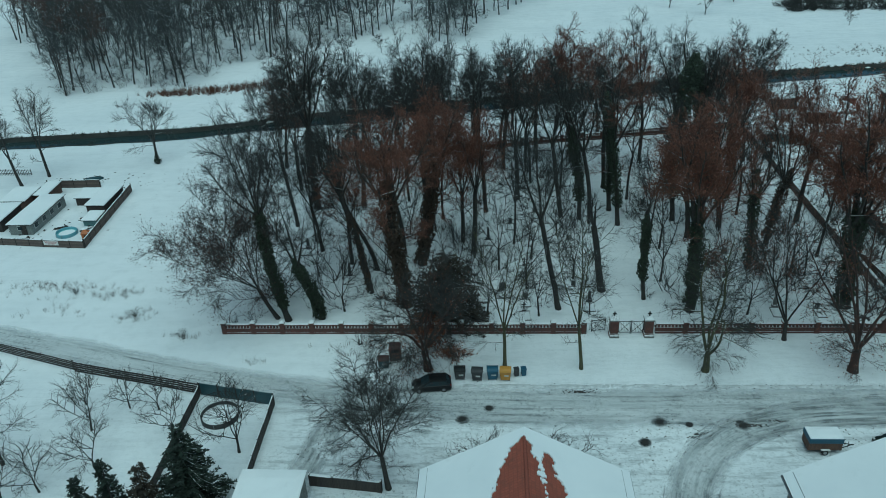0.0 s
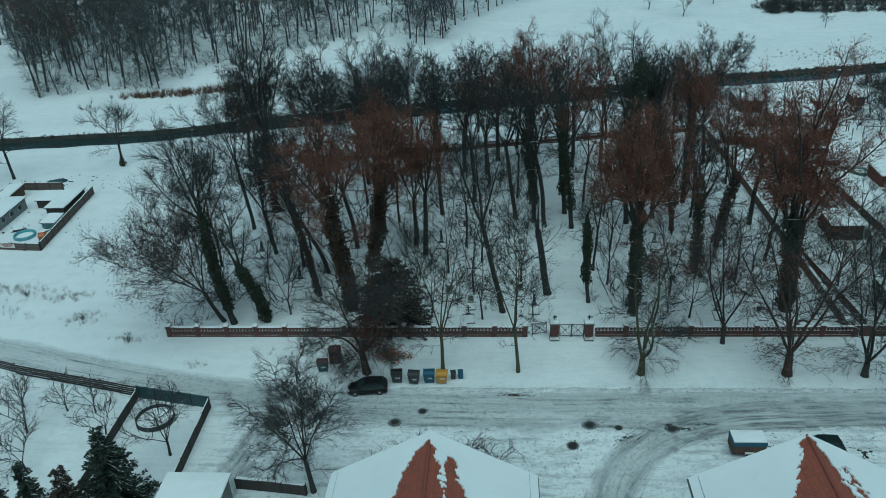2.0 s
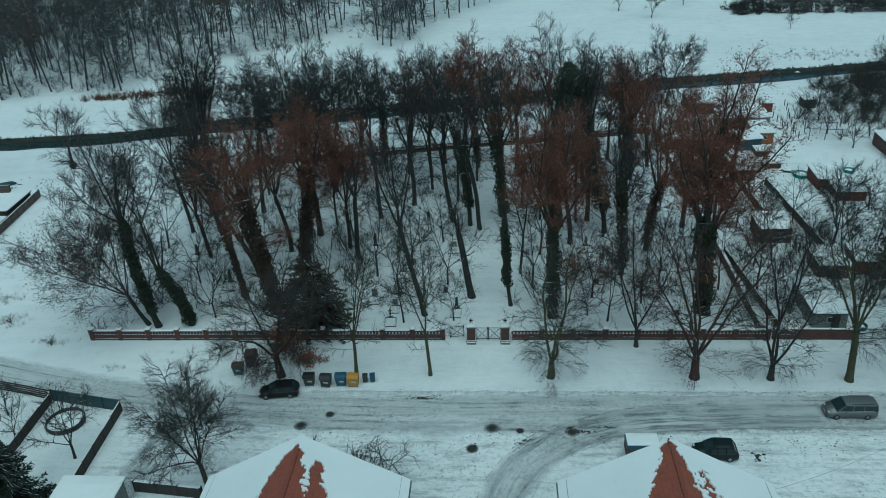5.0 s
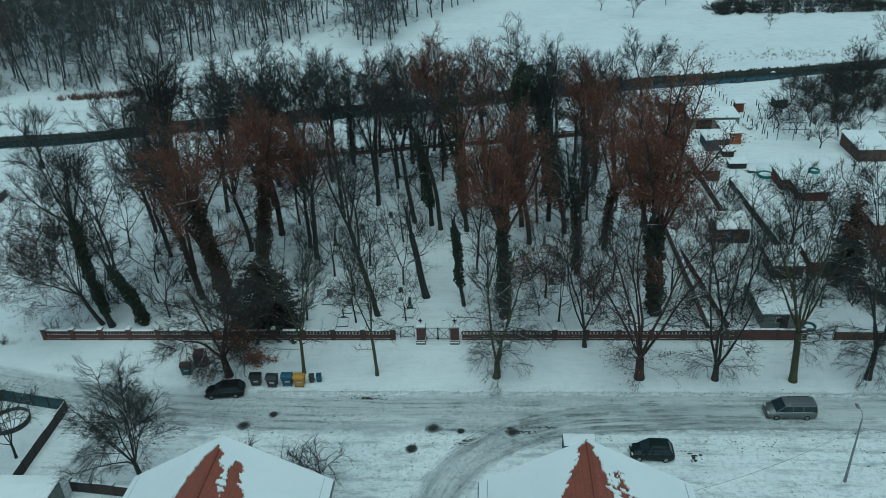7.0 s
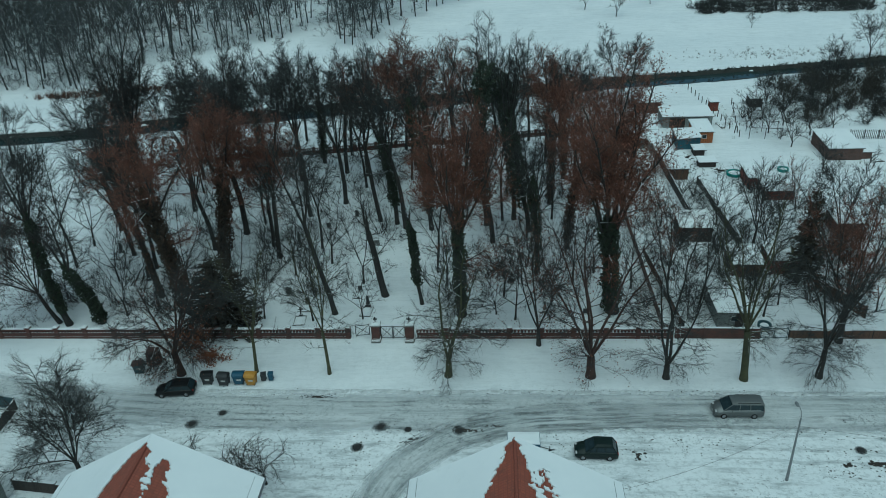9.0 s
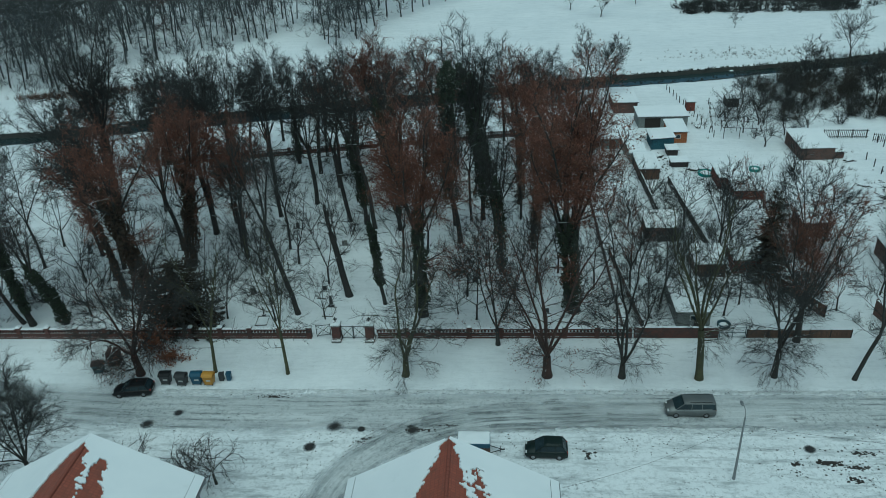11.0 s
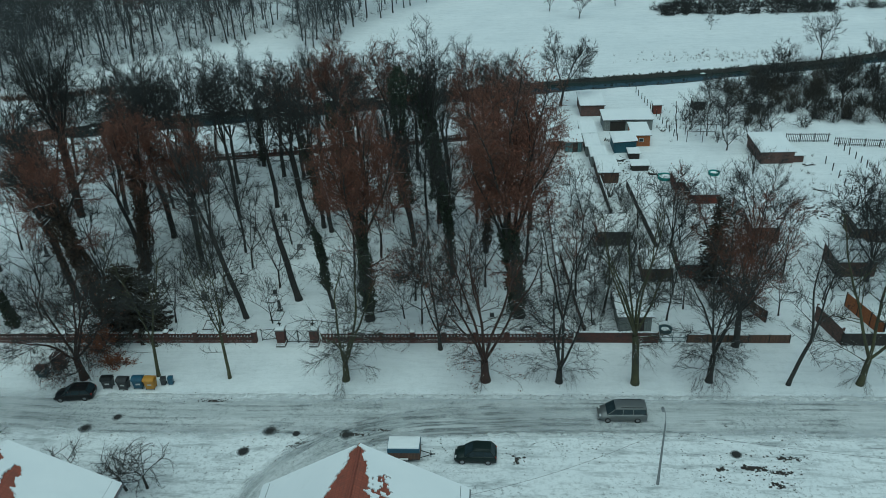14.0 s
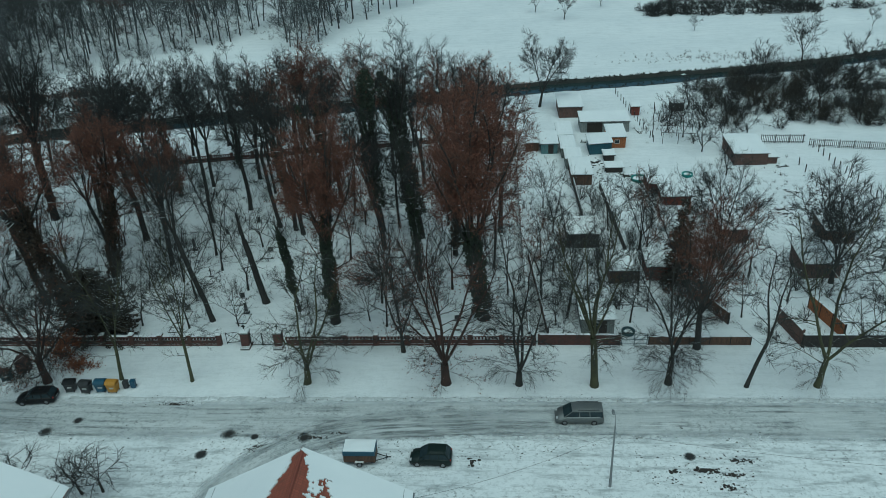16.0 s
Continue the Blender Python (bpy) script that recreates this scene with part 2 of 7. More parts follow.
M_TWIGRED = surface("reddish_twigs", (0.155, 0.066, 0.044), (0.095, 0.046, 0.034), 0.5, 0.9, 0.0)
M_LEAFDRY = leaf_material("withered_leaves", (0.085, 0.040, 0.028), (0.045, 0.028, 0.024))
M_LEAFRUST = leaf_material("bright_rust_leaves", (0.30, 0.105, 0.045), (0.16, 0.060, 0.030))
M_LEAFRED = leaf_material("rust_leaves", (0.215, 0.076, 0.045), (0.125, 0.050, 0.032))
M_IVY = leaf_material("ivy_leaves", (0.030, 0.042, 0.022), (0.016, 0.026, 0.014))
M_IVYBROWN = leaf_material("brown_ivy", (0.060, 0.036, 0.022), (0.034, 0.026, 0.016))
M_NEEDLE = leaf_material("needles", (0.020, 0.034, 0.022), (0.012, 0.020, 0.014))
M_YEW = leaf_material("yew_needles", (0.046, 0.034, 0.021), (0.020, 0.020, 0.014))
M_BRICK = brick_material("red_brick", (0.150, 0.050, 0.036), (0.085, 0.033, 0.027), (0.06, 0.05, 0.046), 1.0, snow=1.0)
M_BRICKDARK = brick_material("brown_brick", (0.16, 0.075, 0.055), (0.11, 0.055, 0.045), (0.12, 0.10, 0.09))
M_TILE = roof_tile_material("roof_tiles")
M_PLASTER = surface("plaster", (0.45, 0.42, 0.37), (0.38, 0.35, 0.31), 0.6, 0.9, 0.2, 20)
M_IRON = surface("dark_iron", (0.035, 0.038, 0.040), (0.025, 0.027, 0.028), 4, 0.55, 0.1, metal=0.6)
M_STEEL = surface("galvanised_steel", (0.30, 0.31, 0.32), (0.22, 0.23, 0.24), 2, 0.5, 0.1, metal=0.7)
M_STONE = surface("weathered_stone", (0.20, 0.20, 0.19), (0.11, 0.11, 0.105), 2, 0.9, 0.4, 20, snow=0.35)
M_STONEDARK = surface("dark_stone", (0.05, 0.052, 0.055), (0.03, 0.032, 0.034), 2, 0.6, 0.2, 20, snow=0.3)
M_WOOD = plank_material("brown_boards", (0.13, 0.075, 0.05), (0.08, 0.048, 0.036))
M_WOODDARK = plank_material("dark_boards", (0.055, 0.045, 0.040), (0.035, 0.030, 0.028))
M_WOODLEVEL = plank_material("level_boards", (0.135, 0.105, 0.090), (0.085, 0.066, 0.058), 0.17, False)
M_WOODRED = plank_material("red_boards", (0.20, 0.055, 0.035), (0.14, 0.042, 0.03))
M_WOODORANGE = plank_material("orange_boards", (0.36, 0.13, 0.045), (0.28, 0.10, 0.04))
M_WOODBLUE = plank_material("blue_boards", (0.045, 0.13, 0.17), (0.035, 0.10, 0.135))
M_WOODTEAL = plank_material("teal_boards", (0.16, 0.27, 0.28), (0.12, 0.21, 0.225))
M_WOODGREY = plank_material("grey_boards", (0.26, 0.28, 0.27), (0.20, 0.215, 0.21))
M_PLANKBACK = surface("weathered_wood", (0.042, 0.036, 0.032), (0.026, 0.023, 0.022), 3, 0.9, 0.4, 25, snow=0.3)
M_TARP = surface("blue_green_tarpaulin", (0.030, 0.075, 0.090), (0.020, 0.055, 0.068), 0.8, 0.5, 0.4, 5)
M_BLACK = surface("black_paint", (0.012, 0.013, 0.014), (0.018, 0.019, 0.020), 2, 0.28, 0.0)
M_SILVER = surface("silver_paint", (0.19, 0.20, 0.20), (0.165, 0.175, 0.175), 1, 0.4, 0.0, metal=0.5)
M_GREENBLACK = surface("dark_green_paint", (0.016, 0.026, 0.024), (0.012, 0.020, 0.019), 2, 0.32, 0.0)
for paint_ in (M_BLACK, M_GREENBLACK):
    paint_.node_tree.nodes["Principled BSDF"].inputs["Specular IOR Level"].default_value = 0.22
M_GLASS = glass_material("dark_glass")
M_RUBBER = surface("rubber", (0.018, 0.018, 0.018), (0.026, 0.026, 0.026), 5, 0.85, 0.1)
M_RIM = surface("wheel_metal", (0.35, 0.35, 0.36), (0.25, 0.25, 0.26), 5, 0.4, 0.0, metal=0.7)
M_LAMPRED = surface("red_lens", (0.35, 0.02, 0.015), (0.28, 0.015, 0.012), 5, 0.2, 0.0)
M_LAMPCLEAR = surface("clear_lens", (0.55, 0.56, 0.56), (0.45, 0.46, 0.46), 5, 0.15, 0.0)
M_PLATE = surface("plate", (0.55, 0.55, 0.53), (0.48, 0.48, 0.47), 5, 0.5, 0.0)
M_BINGREY = surface("dark_grey_plastic", (0.030, 0.032, 0.035), (0.045, 0.046, 0.048), 2, 0.5, 0.1)
M_BINBLUE = surface("blue_plastic", (0.020, 0.075, 0.125), (0.025, 0.090, 0.150), 2, 0.5, 0.1)
M_BINYELLOW = surface("yellow_plastic", (0.50, 0.26, 0.035), (0.42, 0.21, 0.03), 2, 0.5, 0.1)
M_RUST = surface("faded_red_lid", (0.075, 0.034, 0.028), (0.045, 0.026, 0.024), 3, 0.6, 0.1)
M_WHITE = surface("white_paint", (0.72, 0.72, 0.70), (0.62, 0.62, 0.60), 3, 0.6, 0.05)
M_INK = surface("red_lettering", (0.35, 0.05, 0.045), (0.30, 0.045, 0.04), 5, 0.6, 0.0)
M_POOL = surface("pool_blue", (0.20, 0.40, 0.46), (0.15, 0.33, 0.40), 2, 0.4, 0.05)
M_POOLIN = surface("pool_liner", (0.22, 0.48, 0.50), (0.18, 0.42, 0.45), 2, 0.4, 0.05)
M_HOSE = surface("teal_plastic", (0.03, 0.24, 0.22), (0.025, 0.20, 0.18), 2, 0.4, 0.0)
M_ORANGE = surface("orange_plastic", (0.46, 0.15, 0.04), (0.38, 0.12, 0.035), 2, 0.5, 0.1)
M_EARTH = surface("wet_earth", (0.040, 0.034, 0.028), (0.025, 0.022, 0.02), 3, 0.9, 0.5)
M_REED = surface("dead_reeds", (0.13, 0.058, 0.035), (0.085, 0.045, 0.03), 0.5, 0.9, 0.0)
M_WEED = surface("dry_weeds", (0.10, 0.082, 0.062), (0.06, 0.05, 0.042), 0.5, 0.9, 0.0)
M_BANK = surface("bank_grass_with_shade", (0.032, 0.034, 0.030), (0.020, 0.022, 0.020), 0.5, 0.9, 0.0)
water = Nodes("river_water")
wv = water.coords()
water.bump(water.noise(wv, 1.5, 4), 0.08, 0.1)
water.b.inputs["Specular IOR Level"].default_value = 0.25
M_WATER = water.done(water.mix(water.ramp(water.noise(wv, 0.1, 3), 0.3, 0.7), (0.018, 0.032, 0.033), (0.030, 0.046, 0.046)), 0.12)


# ---- building helpers ----
def part(name, bm, material, parent=None, label="", smooth=False):
    """Links a bmesh, or a pair of vertices and faces, as one mesh object under a thing or a part."""
    me = bpy.data.meshes.new(name)
    if isinstance(bm, tuple):
        me.from_pydata(bm[0], [], bm[1])
    else:
        bm.to_mesh(me)
        bm.free()
    me.materials.append(material)
    if smooth:
        me.polygons.foreach_set("use_smooth", [True] * len(me.polygons))
    ob = new(name, me)
    if parent is not None:
        ob.parent = parent
    return tagged(ob, label)


def thing(name, x, y, z=0.0, rz=0.0, label="", category="", group="", kind=""):
    ob = new(name)
    ob.empty_display_size = 0.3
    ob.matrix_basis = pose(x, y, z, 0, 0, rz)
    return tagged(ob, label, category, group, kind)


def box(bm, x, y, z, sx, sy, sz, rz=0.0, bevel=0.0, taper=1.0):
    """A box centred at x, y with its foot at z; taper: the size of its top against its foot."""
    vs = bmesh.ops.create_cube(bm, size=1)["verts"]
    c, s = math.cos(radians(rz)), math.sin(radians(rz))
    for v in vs:
        k = taper if v.co.z > 0 else 1.0
        a, b = v.co.x * sx * k, v.co.y * sy * k
        v.co = (x + a * c - b * s, y + a * s + b * c, z + (v.co.z + 0.5) * sz)
    if bevel:
        edges = list({e for v in vs for e in v.link_edges})
        bmesh.ops.bevel(bm, geom=edges, offset=bevel, segments=1, affect="EDGES")
    return bm


def rod(bm, p, q, r, r2=None, n=6):
    """A round bar from p to q."""
    p, q = Vector(p), Vector(q)
    d = (q - p).normalized()
    a = d.orthogonal().normalized()
    b = d.cross(a)
    r2 = r if r2 is None else r2
    lo, hi = [], []
    for i in range(n):
        w = a * math.cos(2 * math.pi * i / n) + b * math.sin(2 * math.pi * i / n)
        lo.append(bm.verts.new(p + w * r))
        hi.append(bm.verts.new(q + w * r2))
    for i in range(n):
        bm.faces.new((lo[i], lo[(i + 1) % n], hi[(i + 1) % n], hi[i]))
    bm.faces.new(lo[::-1])
    bm.faces.new(hi)
    return bm


def cable(name, pts, r, material, parent=None, label="", category=""):
    cu = bpy.data.curves.new(name, "CURVE")
    cu.dimensions, cu.bevel_depth, cu.bevel_resolution = "3D", r, 1
    sp = cu.splines.new("POLY")
    sp.points.add(len(pts) - 1)
    for s, p in zip(sp.points, pts):
        s.co = (*p, 1)
    cu.materials.append(material)
    ob = new(name, cu)
    if parent is not None:
        ob.parent = parent
    return tagged(ob, label, category)


def BM():
    return bmesh.new()


def snow_lump(bm, x, y, z, sx, sy, sz, rng, rz=0.0):
    """A soft-edged slab of snow with a slightly uneven top."""
    n = 5
    c, s = math.cos(radians(rz)), math.sin(radians(rz))
    grid = []
    for j in range(n):
        row = []
        for i in range(n):
            u, w = i / (n - 1) - 0.5, j / (n - 1) - 0.5
            rim = i in (0, n - 1) or j in (0, n - 1)
            h = sz * (0.35 if rim else rng.uniform(0.85, 1.1))
            a, b = u * sx, w * sy
            row.append(bm.verts.new((x + a * c - b * s, y + a * s + b * c, z + h)))
        grid.append(row)
    for j in range(n - 1):
        for i in range(n - 1):
            bm.faces.new((grid[j][i], grid[j][i + 1], grid[j + 1][i + 1], grid[j + 1][i]))
    ring = [grid[0][i] for i in range(n)] + [grid[j][n - 1] for j in range(1, n)] + [grid[n - 1][i] for i in range(n - 2, -1, -1)] + [grid[j][0] for j in range(n - 2, 0, -1)]
    foot = [bm.verts.new((v.co.x, v.co.y, z)) for v in ring]
    k = len(ring)
    for i in range(k):
        bm.faces.new((foot[i], foot[(i + 1) % k], ring[(i + 1) % k], ring[i]))
    return bm


# ---- ground, river, road ----
RIVER = ((-900, 60), (-200, 130), (-100, 144.4), (-65, 148.2), (-42, 155.2), (-30, 157.5), (15, 168), (57, 178.6), (78, 181.8), (98.5, 186.4), (120, 191), (138, 197.5), (220, 222), (900, 420))


def river_y(x):
    for (x0, y0), (x1, y1) in zip(RIVER, RIVER[1:]):
        if x0 <= x <= x1:
            return y0 + (y1 - y0) * (x - x0) / (x1 - x0)
    return RIVER[-1][1]


def river_half(x):
    return 3.4 if -50 < x < 90 else 2.6


def steps(lo, hi, fine, far):
    out = list(np.arange(lo, hi + 0.01, fine))
    d, a = fine, lo
    left = []
    while a > -far:
        d *= 1.5
        a -= d
        left.append(a)
    d, a = fine, hi
    right = []
    while a < far:
        d *= 1.5
        a += d
        right.append(a)
    return left[::-1] + out + right


def ground():
    xs, ys = steps(-150, 200, 2.5, 4500), steps(35, 280, 1.2, 4500)
    verts, faces = [], []
    for y in ys:
        for x in xs:
            z = 0.0
            if -900 < x < 900:
                d = abs(y - river_y(x)) - river_half(x)
                z = -1.3 if d < -0.6 else (-1.3 + 1.3 * min(1, (d + 0.6) / 1.9))
                if d > 1.5 and abs(y - 70) > 12:
                    z += 0.10 * noise.noise((x * 0.12, y * 0.12, 0))
            verts.append((x, y, z))
    w = len(xs)
    for j in range(len(ys) - 1):
        for i in range(w - 1):
            faces.append((j * w + i, j * w + i + 1, (j + 1) * w + i + 1, (j + 1) * w + i))
    g = part("ground", (verts, faces), M_GROUND, smooth=True)
    tagged(g, "flat snow-covered ground with drifts and thin weeds", "ground", kind="structure")
    wv_, wf = [], []
    for i, (x, y) in enumerate(RIVER):
        wv_ += [(x, y - 5.5, -0.75), (x, y + 5.5, -0.75)]
        if i:
            wf.append((2 * i - 2, 2 * i, 2 * i + 1, 2 * i - 1))
    tagged(part("water", (wv_, wf), M_WATER), "narrow dark river between snowy banks", "river", kind="structure")
    # ribbon's dark colour holds the bank face's shade as well as its grass
    for side in (-1, 1):
        bv, bf = [], []
        for i in range(520):
            x = -150 + i * 0.75
            y = river_y(x) + side * (river_half(x) + 0.35 + 0.35 * noise.noise((x * 0.3, side, 0)))
            top = (0.14 if side > 0 else -0.25) + 0.22 * noise.noise((x * 0.8, side * 3, 1)) + 0.16 * noise.noise((x * 2.7, side, 4))
            bv += [(x, y - side * 0.5, -0.85), (x, y - side * 0.1, max(-0.4, top)), (x, y + side * 0.9, -0.12)]
            if i:
                b = 3 * i
                bf += [(b - 3, b, b + 1, b - 2), (b - 2, b + 1, b + 2, b - 1)]
        tagged(part("river_bank", (bv, bf), M_BANK, smooth=True), "overgrown edge of the river bank, its shade in the dark colour", "river bank", kind="structure")


def strip(name, pts, width, z, material, label, category):
    """A strip along a smooth line through pts; u runs in metres, v from 0 to 1 across."""
    line = []
    for k in range(len(pts) - 1):
        p0, p1, p2, p3 = (Vector((*pts[max(0, min(len(pts) - 1, k + o))], 0)) for o in (-1, 0, 1, 2))
        for i in range(12):
            t = i / 12
            line.append(0.5 * ((2 * p1) + (p2 - p0) * t + (2 * p0 - 5 * p1 + 4 * p2 - p3) * t * t + (3 * p1 - p0 - 3 * p2 + p3) * t ** 3))
    line.append(Vector((*pts[-1], 0)))
    bm = BM()
    uv = bm.loops.layers.uv.new("UVMap")
    ends = bm.loops.layers.uv.new("Ends")
    rows, dist, us = [], 0.0, []
    for i, p in enumerate(line):
        d = (line[min(i + 1, len(line) - 1)] - line[max(i - 1, 0)]).normalized()
        nrm = Vector((-d.y, d.x, 0))
        if i:
            dist += (p - line[i - 1]).length
        us.append(dist)
        rows.append([bm.verts.new(p + nrm * width * (k / 4 - 0.5) + Vector((0, 0, z))) for k in range(5)])
    for i in range(len(rows) - 1):
        for k in range(4):
            f = bm.faces.new((rows[i][k], rows[i + 1][k], rows[i + 1][k + 1], rows[i][k + 1]))
            for loop, (a, b) in zip(f.loops, ((i, k), (i + 1, k), (i + 1, k + 1), (i, k + 1))):
                loop[uv].uv = (us[a], b / 4)
                loop[ends].uv = (us[a] / dist, 0.5)
    bmesh.ops.recalc_face_normals(bm, faces=bm.faces)
    return tagged(part(name, bm, material, smooth=True), label, category, kind="structure")


ground()
strip("road", [(-30, 64.2), (-14, 62.4), (-2, 61.8), (10, 61.6), (25, 61.8), (45, 62.0), (80, 62.0), (150, 62.0), (240, 62.0)], 7.6, 0.020, M_ROAD, "village road of packed snow with grey slush streaks", "road")
strip("lane", [(-75, 77.5), (-53, 71.9), (-37, 67.4), (-24, 64.6), (-10, 62.6)], 5.5, 0.012, M_LANE, "narrow snowy lane with two faint wheel tracks", "lane")
strip("side_road", [(14.9, 30), (15.6, 44), (16.9, 50.3), (19.3, 54.6), (22.5, 57.4), (26.0, 59.2), (32, 60.6), (40, 61.2), (52, 61.6)], 5.0, 0.030, M_TURN, "curved tyre tracks worn through the snow to wet asphalt", "road")
strip("yard_track", [(-20, 46), (-18.6, 52), (-17.6, 57), (-16, 62)], 4.2, 0.026, M_MUD, "muddy track through the snow beside the garden", "track")


def ruts(pts, offsets, width, seed, label):
    """Wheel ruts side by side along one line; each swings a little on its own way."""
    rng = random.Random(seed)
    for k, off in enumerate(offsets):
        line = []
        for i, (x, y) in enumerate(pts):
            a, b = pts[max(i - 1, 0)], pts[min(i + 1, len(pts) - 1)]
            d = Vector((b[0] - a[0], b[1] - a[1])).normalized()
            o = off + rng.gauss(0, 0.18)
            line.append((x - d.y * o, y + d.x * o))
        strip("wheel_rut", line, width * rng.uniform(0.7, 1.4), 0.036 + 0.0016 * k + 0.0007 * seed, M_RUT, label, "wheel rut")


ruts([(14.9, 36), (15.6, 44), (16.9, 50.3), (19.3, 54.6), (22.5, 57.4), (26.0, 59.2), (32, 60.6), (46, 61.6)], (-1.5, -0.9, -0.3, 0.3, 0.9, 1.5, 2.1), 0.62, 1, "dark wheel rut curving out of the side road")
ruts([(17.6, 44), (18.9, 50.3), (21.9, 54.9), (26.0, 57.6), (30.6, 58.9), (38, 59.8)], (-0.4, 0.3), 0.6, 2, "dark wheel rut curving out of the side road")
ruts([(29.0, 54.6), (27.6, 56.6), (25.0, 58.6), (20, 60.4), (8, 61.4)], (0.0, 1.4), 0.55, 3, "faint wheel rut turning towards the trailer")
ruts([(-30, 64.0), (-14, 62.4), (0, 61.6), (14, 61.4), (30, 61.8), (60, 62.0), (100, 62.0), (150, 62.0)], (-2.4, -1.3, -0.3, 0.9, 2.0), 0.70, 4, "grey wheel rut along the village road")
ruts([(44, 58.6), (60, 57.9), (80, 57.6), (120, 57.8)], (-1.2, 0.4, 1.6), 0.55, 5, "faint wheel rut on the snowy verge")
ruts([(-70, 76.3), (-53, 71.9), (-37, 67.6), (-24, 64.8), (-8, 62.6)], (-0.8, 0.8), 0.30, 6, "faint wheel track along the snowy lane")
ruts([(-20.4, 47), (-19.0, 52), (-18.0, 57), (-16.5, 61)], (-1.0, -0.2, 0.9), 0.75, 7, "muddy wheel rut beside the garden")


# ---- trees ----
class Wood:
    """Grows a bare tree: stout wood and fine twigs are kept apart."""

    def __init__(self, seed):
        self.r = random.Random(seed)
        self.wood, self.twig, self.tips = ([], []), ([], []), []

    def tube(self, store, pts, radii, sides):
        verts, faces = store
        base = len(verts)
        d = (pts[1] - pts[0]).normalized()
        a = d.orthogonal().normalized()
        for i, p in enumerate(pts):
            if i:
                d = (pts[min(i + 1, len(pts) - 1)] - pts[i - 1]).normalized()
                a = (a - d * a.dot(d)).normalized()
            b = d.cross(a)
            for k in range(sides):
                w = 2 * math.pi * k / sides
                verts.append(p + (a * math.cos(w) + b * math.sin(w)) * radii[i])
        for i in range(len(pts) - 1):
            for k in range(sides):
                q = base + i * sides
                faces.append((q + k, q + (k + 1) % sides, q + sides + (k + 1) % sides, q + sides + k))

    def spike(self, p, d, length, r):
        verts, faces = self.twig
        n = len(verts)
        a = d.orthogonal().normalized()
        b = d.cross(a)
        tip = p + d * length
        verts.extend((p + a * r, p - a * r * 0.5 + b * r, p - a * r * 0.5 - b * r, tip))
        faces.extend(((n, n + 1, n + 3), (n + 2, n, n + 3)))
        self.tips.append(tip)

    def sliver(self, p, d, length, r):
        verts, faces = self.twig
        n = len(verts)
        a = self.rand_dir(d, 88, 92)
        bend = self.rand_dir(d, 88, 92) * length * 0.12
        tip = p + d * length + bend
        verts.extend((p + a * r, p - a * r, tip))
        faces.append((n, n + 1, n + 2))
        self.tips.append(tip)

    def rand_dir(self, d, lo, hi):
        """A way that leaves d by lo to hi degrees."""
        a = d.orthogonal().normalized()
        b = d.cross(a)
        w, t = self.r.uniform(0, 2 * math.pi), radians(self.r.uniform(lo, hi))
        return (d * math.cos(t) + (a * math.cos(w) + b * math.sin(w)) * math.sin(t)).normalized()

    def line(self, p, d, length, wobble, up, n):
        pts = [p.copy()]
        for _ in range(n):
            d = (d + Vector((self.r.gauss(0, wobble), self.r.gauss(0, wobble), self.r.gauss(0, wobble) + up))).normalized()
            pts.append(pts[-1] + d * (length / n))
        return pts, d

    def twigs_on(self, pts, per_metre, length, r):
        for a, b in zip(pts, pts[1:]):
            seg = b - a
            if seg.length < 1e-4:
                continue
            d = seg.normalized()
            for _ in range(max(1, int(seg.length * per_metre * 1.75 + self.r.random()))):
                p = a + seg * self.r.random()
                w = self.rand_dir(d, 18, 62)
                w.z += 0.10
                self.sliver(p, w.normalized(), length * self.r.uniform(0.45, 1.25), r * 0.95)
        self.sliver(pts[-1], (pts[-1] - pts[-2]).normalized(), length, r * 0.8)

    def branch(self, p, d, length, r, s):
        if s["sides"] == 3:
            self.spike(p, d, length, r)
            self.twigs_on([p, p + d * length * 0.5, p + d * length], s["twigs"] * s["fine"] * 1.35, s["twig_len"], s["twig_r"])
            return
        pts, _ = self.line(p, d, length, 0.11 * s["crook"], 0.07 * s["up"], 3)
        self.tube(self.twig, pts, [r * (1 - 0.7 * i / 3) for i in range(4)], 3)
        self.twigs_on(pts, s["twigs"] * s["fine"] * 1.35, s["twig_len"], s["twig_r"])

    def limb(self, p, d, length, r, s):
        n = max(2, int(length / 1.5)) if s["sides"] > 3 else 1
        pts, _ = self.line(p, d, length, 0.12 * s["crook"], 0.05 * s["up"], n)
        self.tube(self.wood, pts, [max(0.02, r * (1 - 0.8 * i / n)) for i in range(n + 1)], 4 if r > 0.09 else 3)
        m = max(3, int(length * s["branches"] * s["fine"] * 1.35))
        for k in range(m):
            f = 0.22 + 0.78 * ((k + self.r.random()) / m) ** 0.72
            i = min(n - 1, int(f * n))
            q = pts[i].lerp(pts[i + 1], f * n - i)
            self.branch(q, self.rand_dir((pts[i + 1] - pts[i]).normalized(), 24, 58), max(0.8, length * (0.60 - 0.28 * f) * self.r.uniform(0.7, 1.25)), max(s["branch_r"], r * 0.45 * (1 - 0.6 * f)), s)

    def leader(self, p, d, length, r, s, first=0.1):
        n = max(6 if s["sides"] > 3 else 4, int(length / (1.2 if s["sides"] > 3 else 3.0)))
        pts, _ = self.line(p, d, length, 0.07 * s["crook"], 0.05 * s["up"], n)
        self.tube(self.wood, pts, [max(0.03, r * (1 - 0.78 * i / n)) for i in range(n + 1)], 6 if s["sides"] > 3 else 4)
        m = max(4, int(length * s["limbs"] * s["fine"] * 1.3))
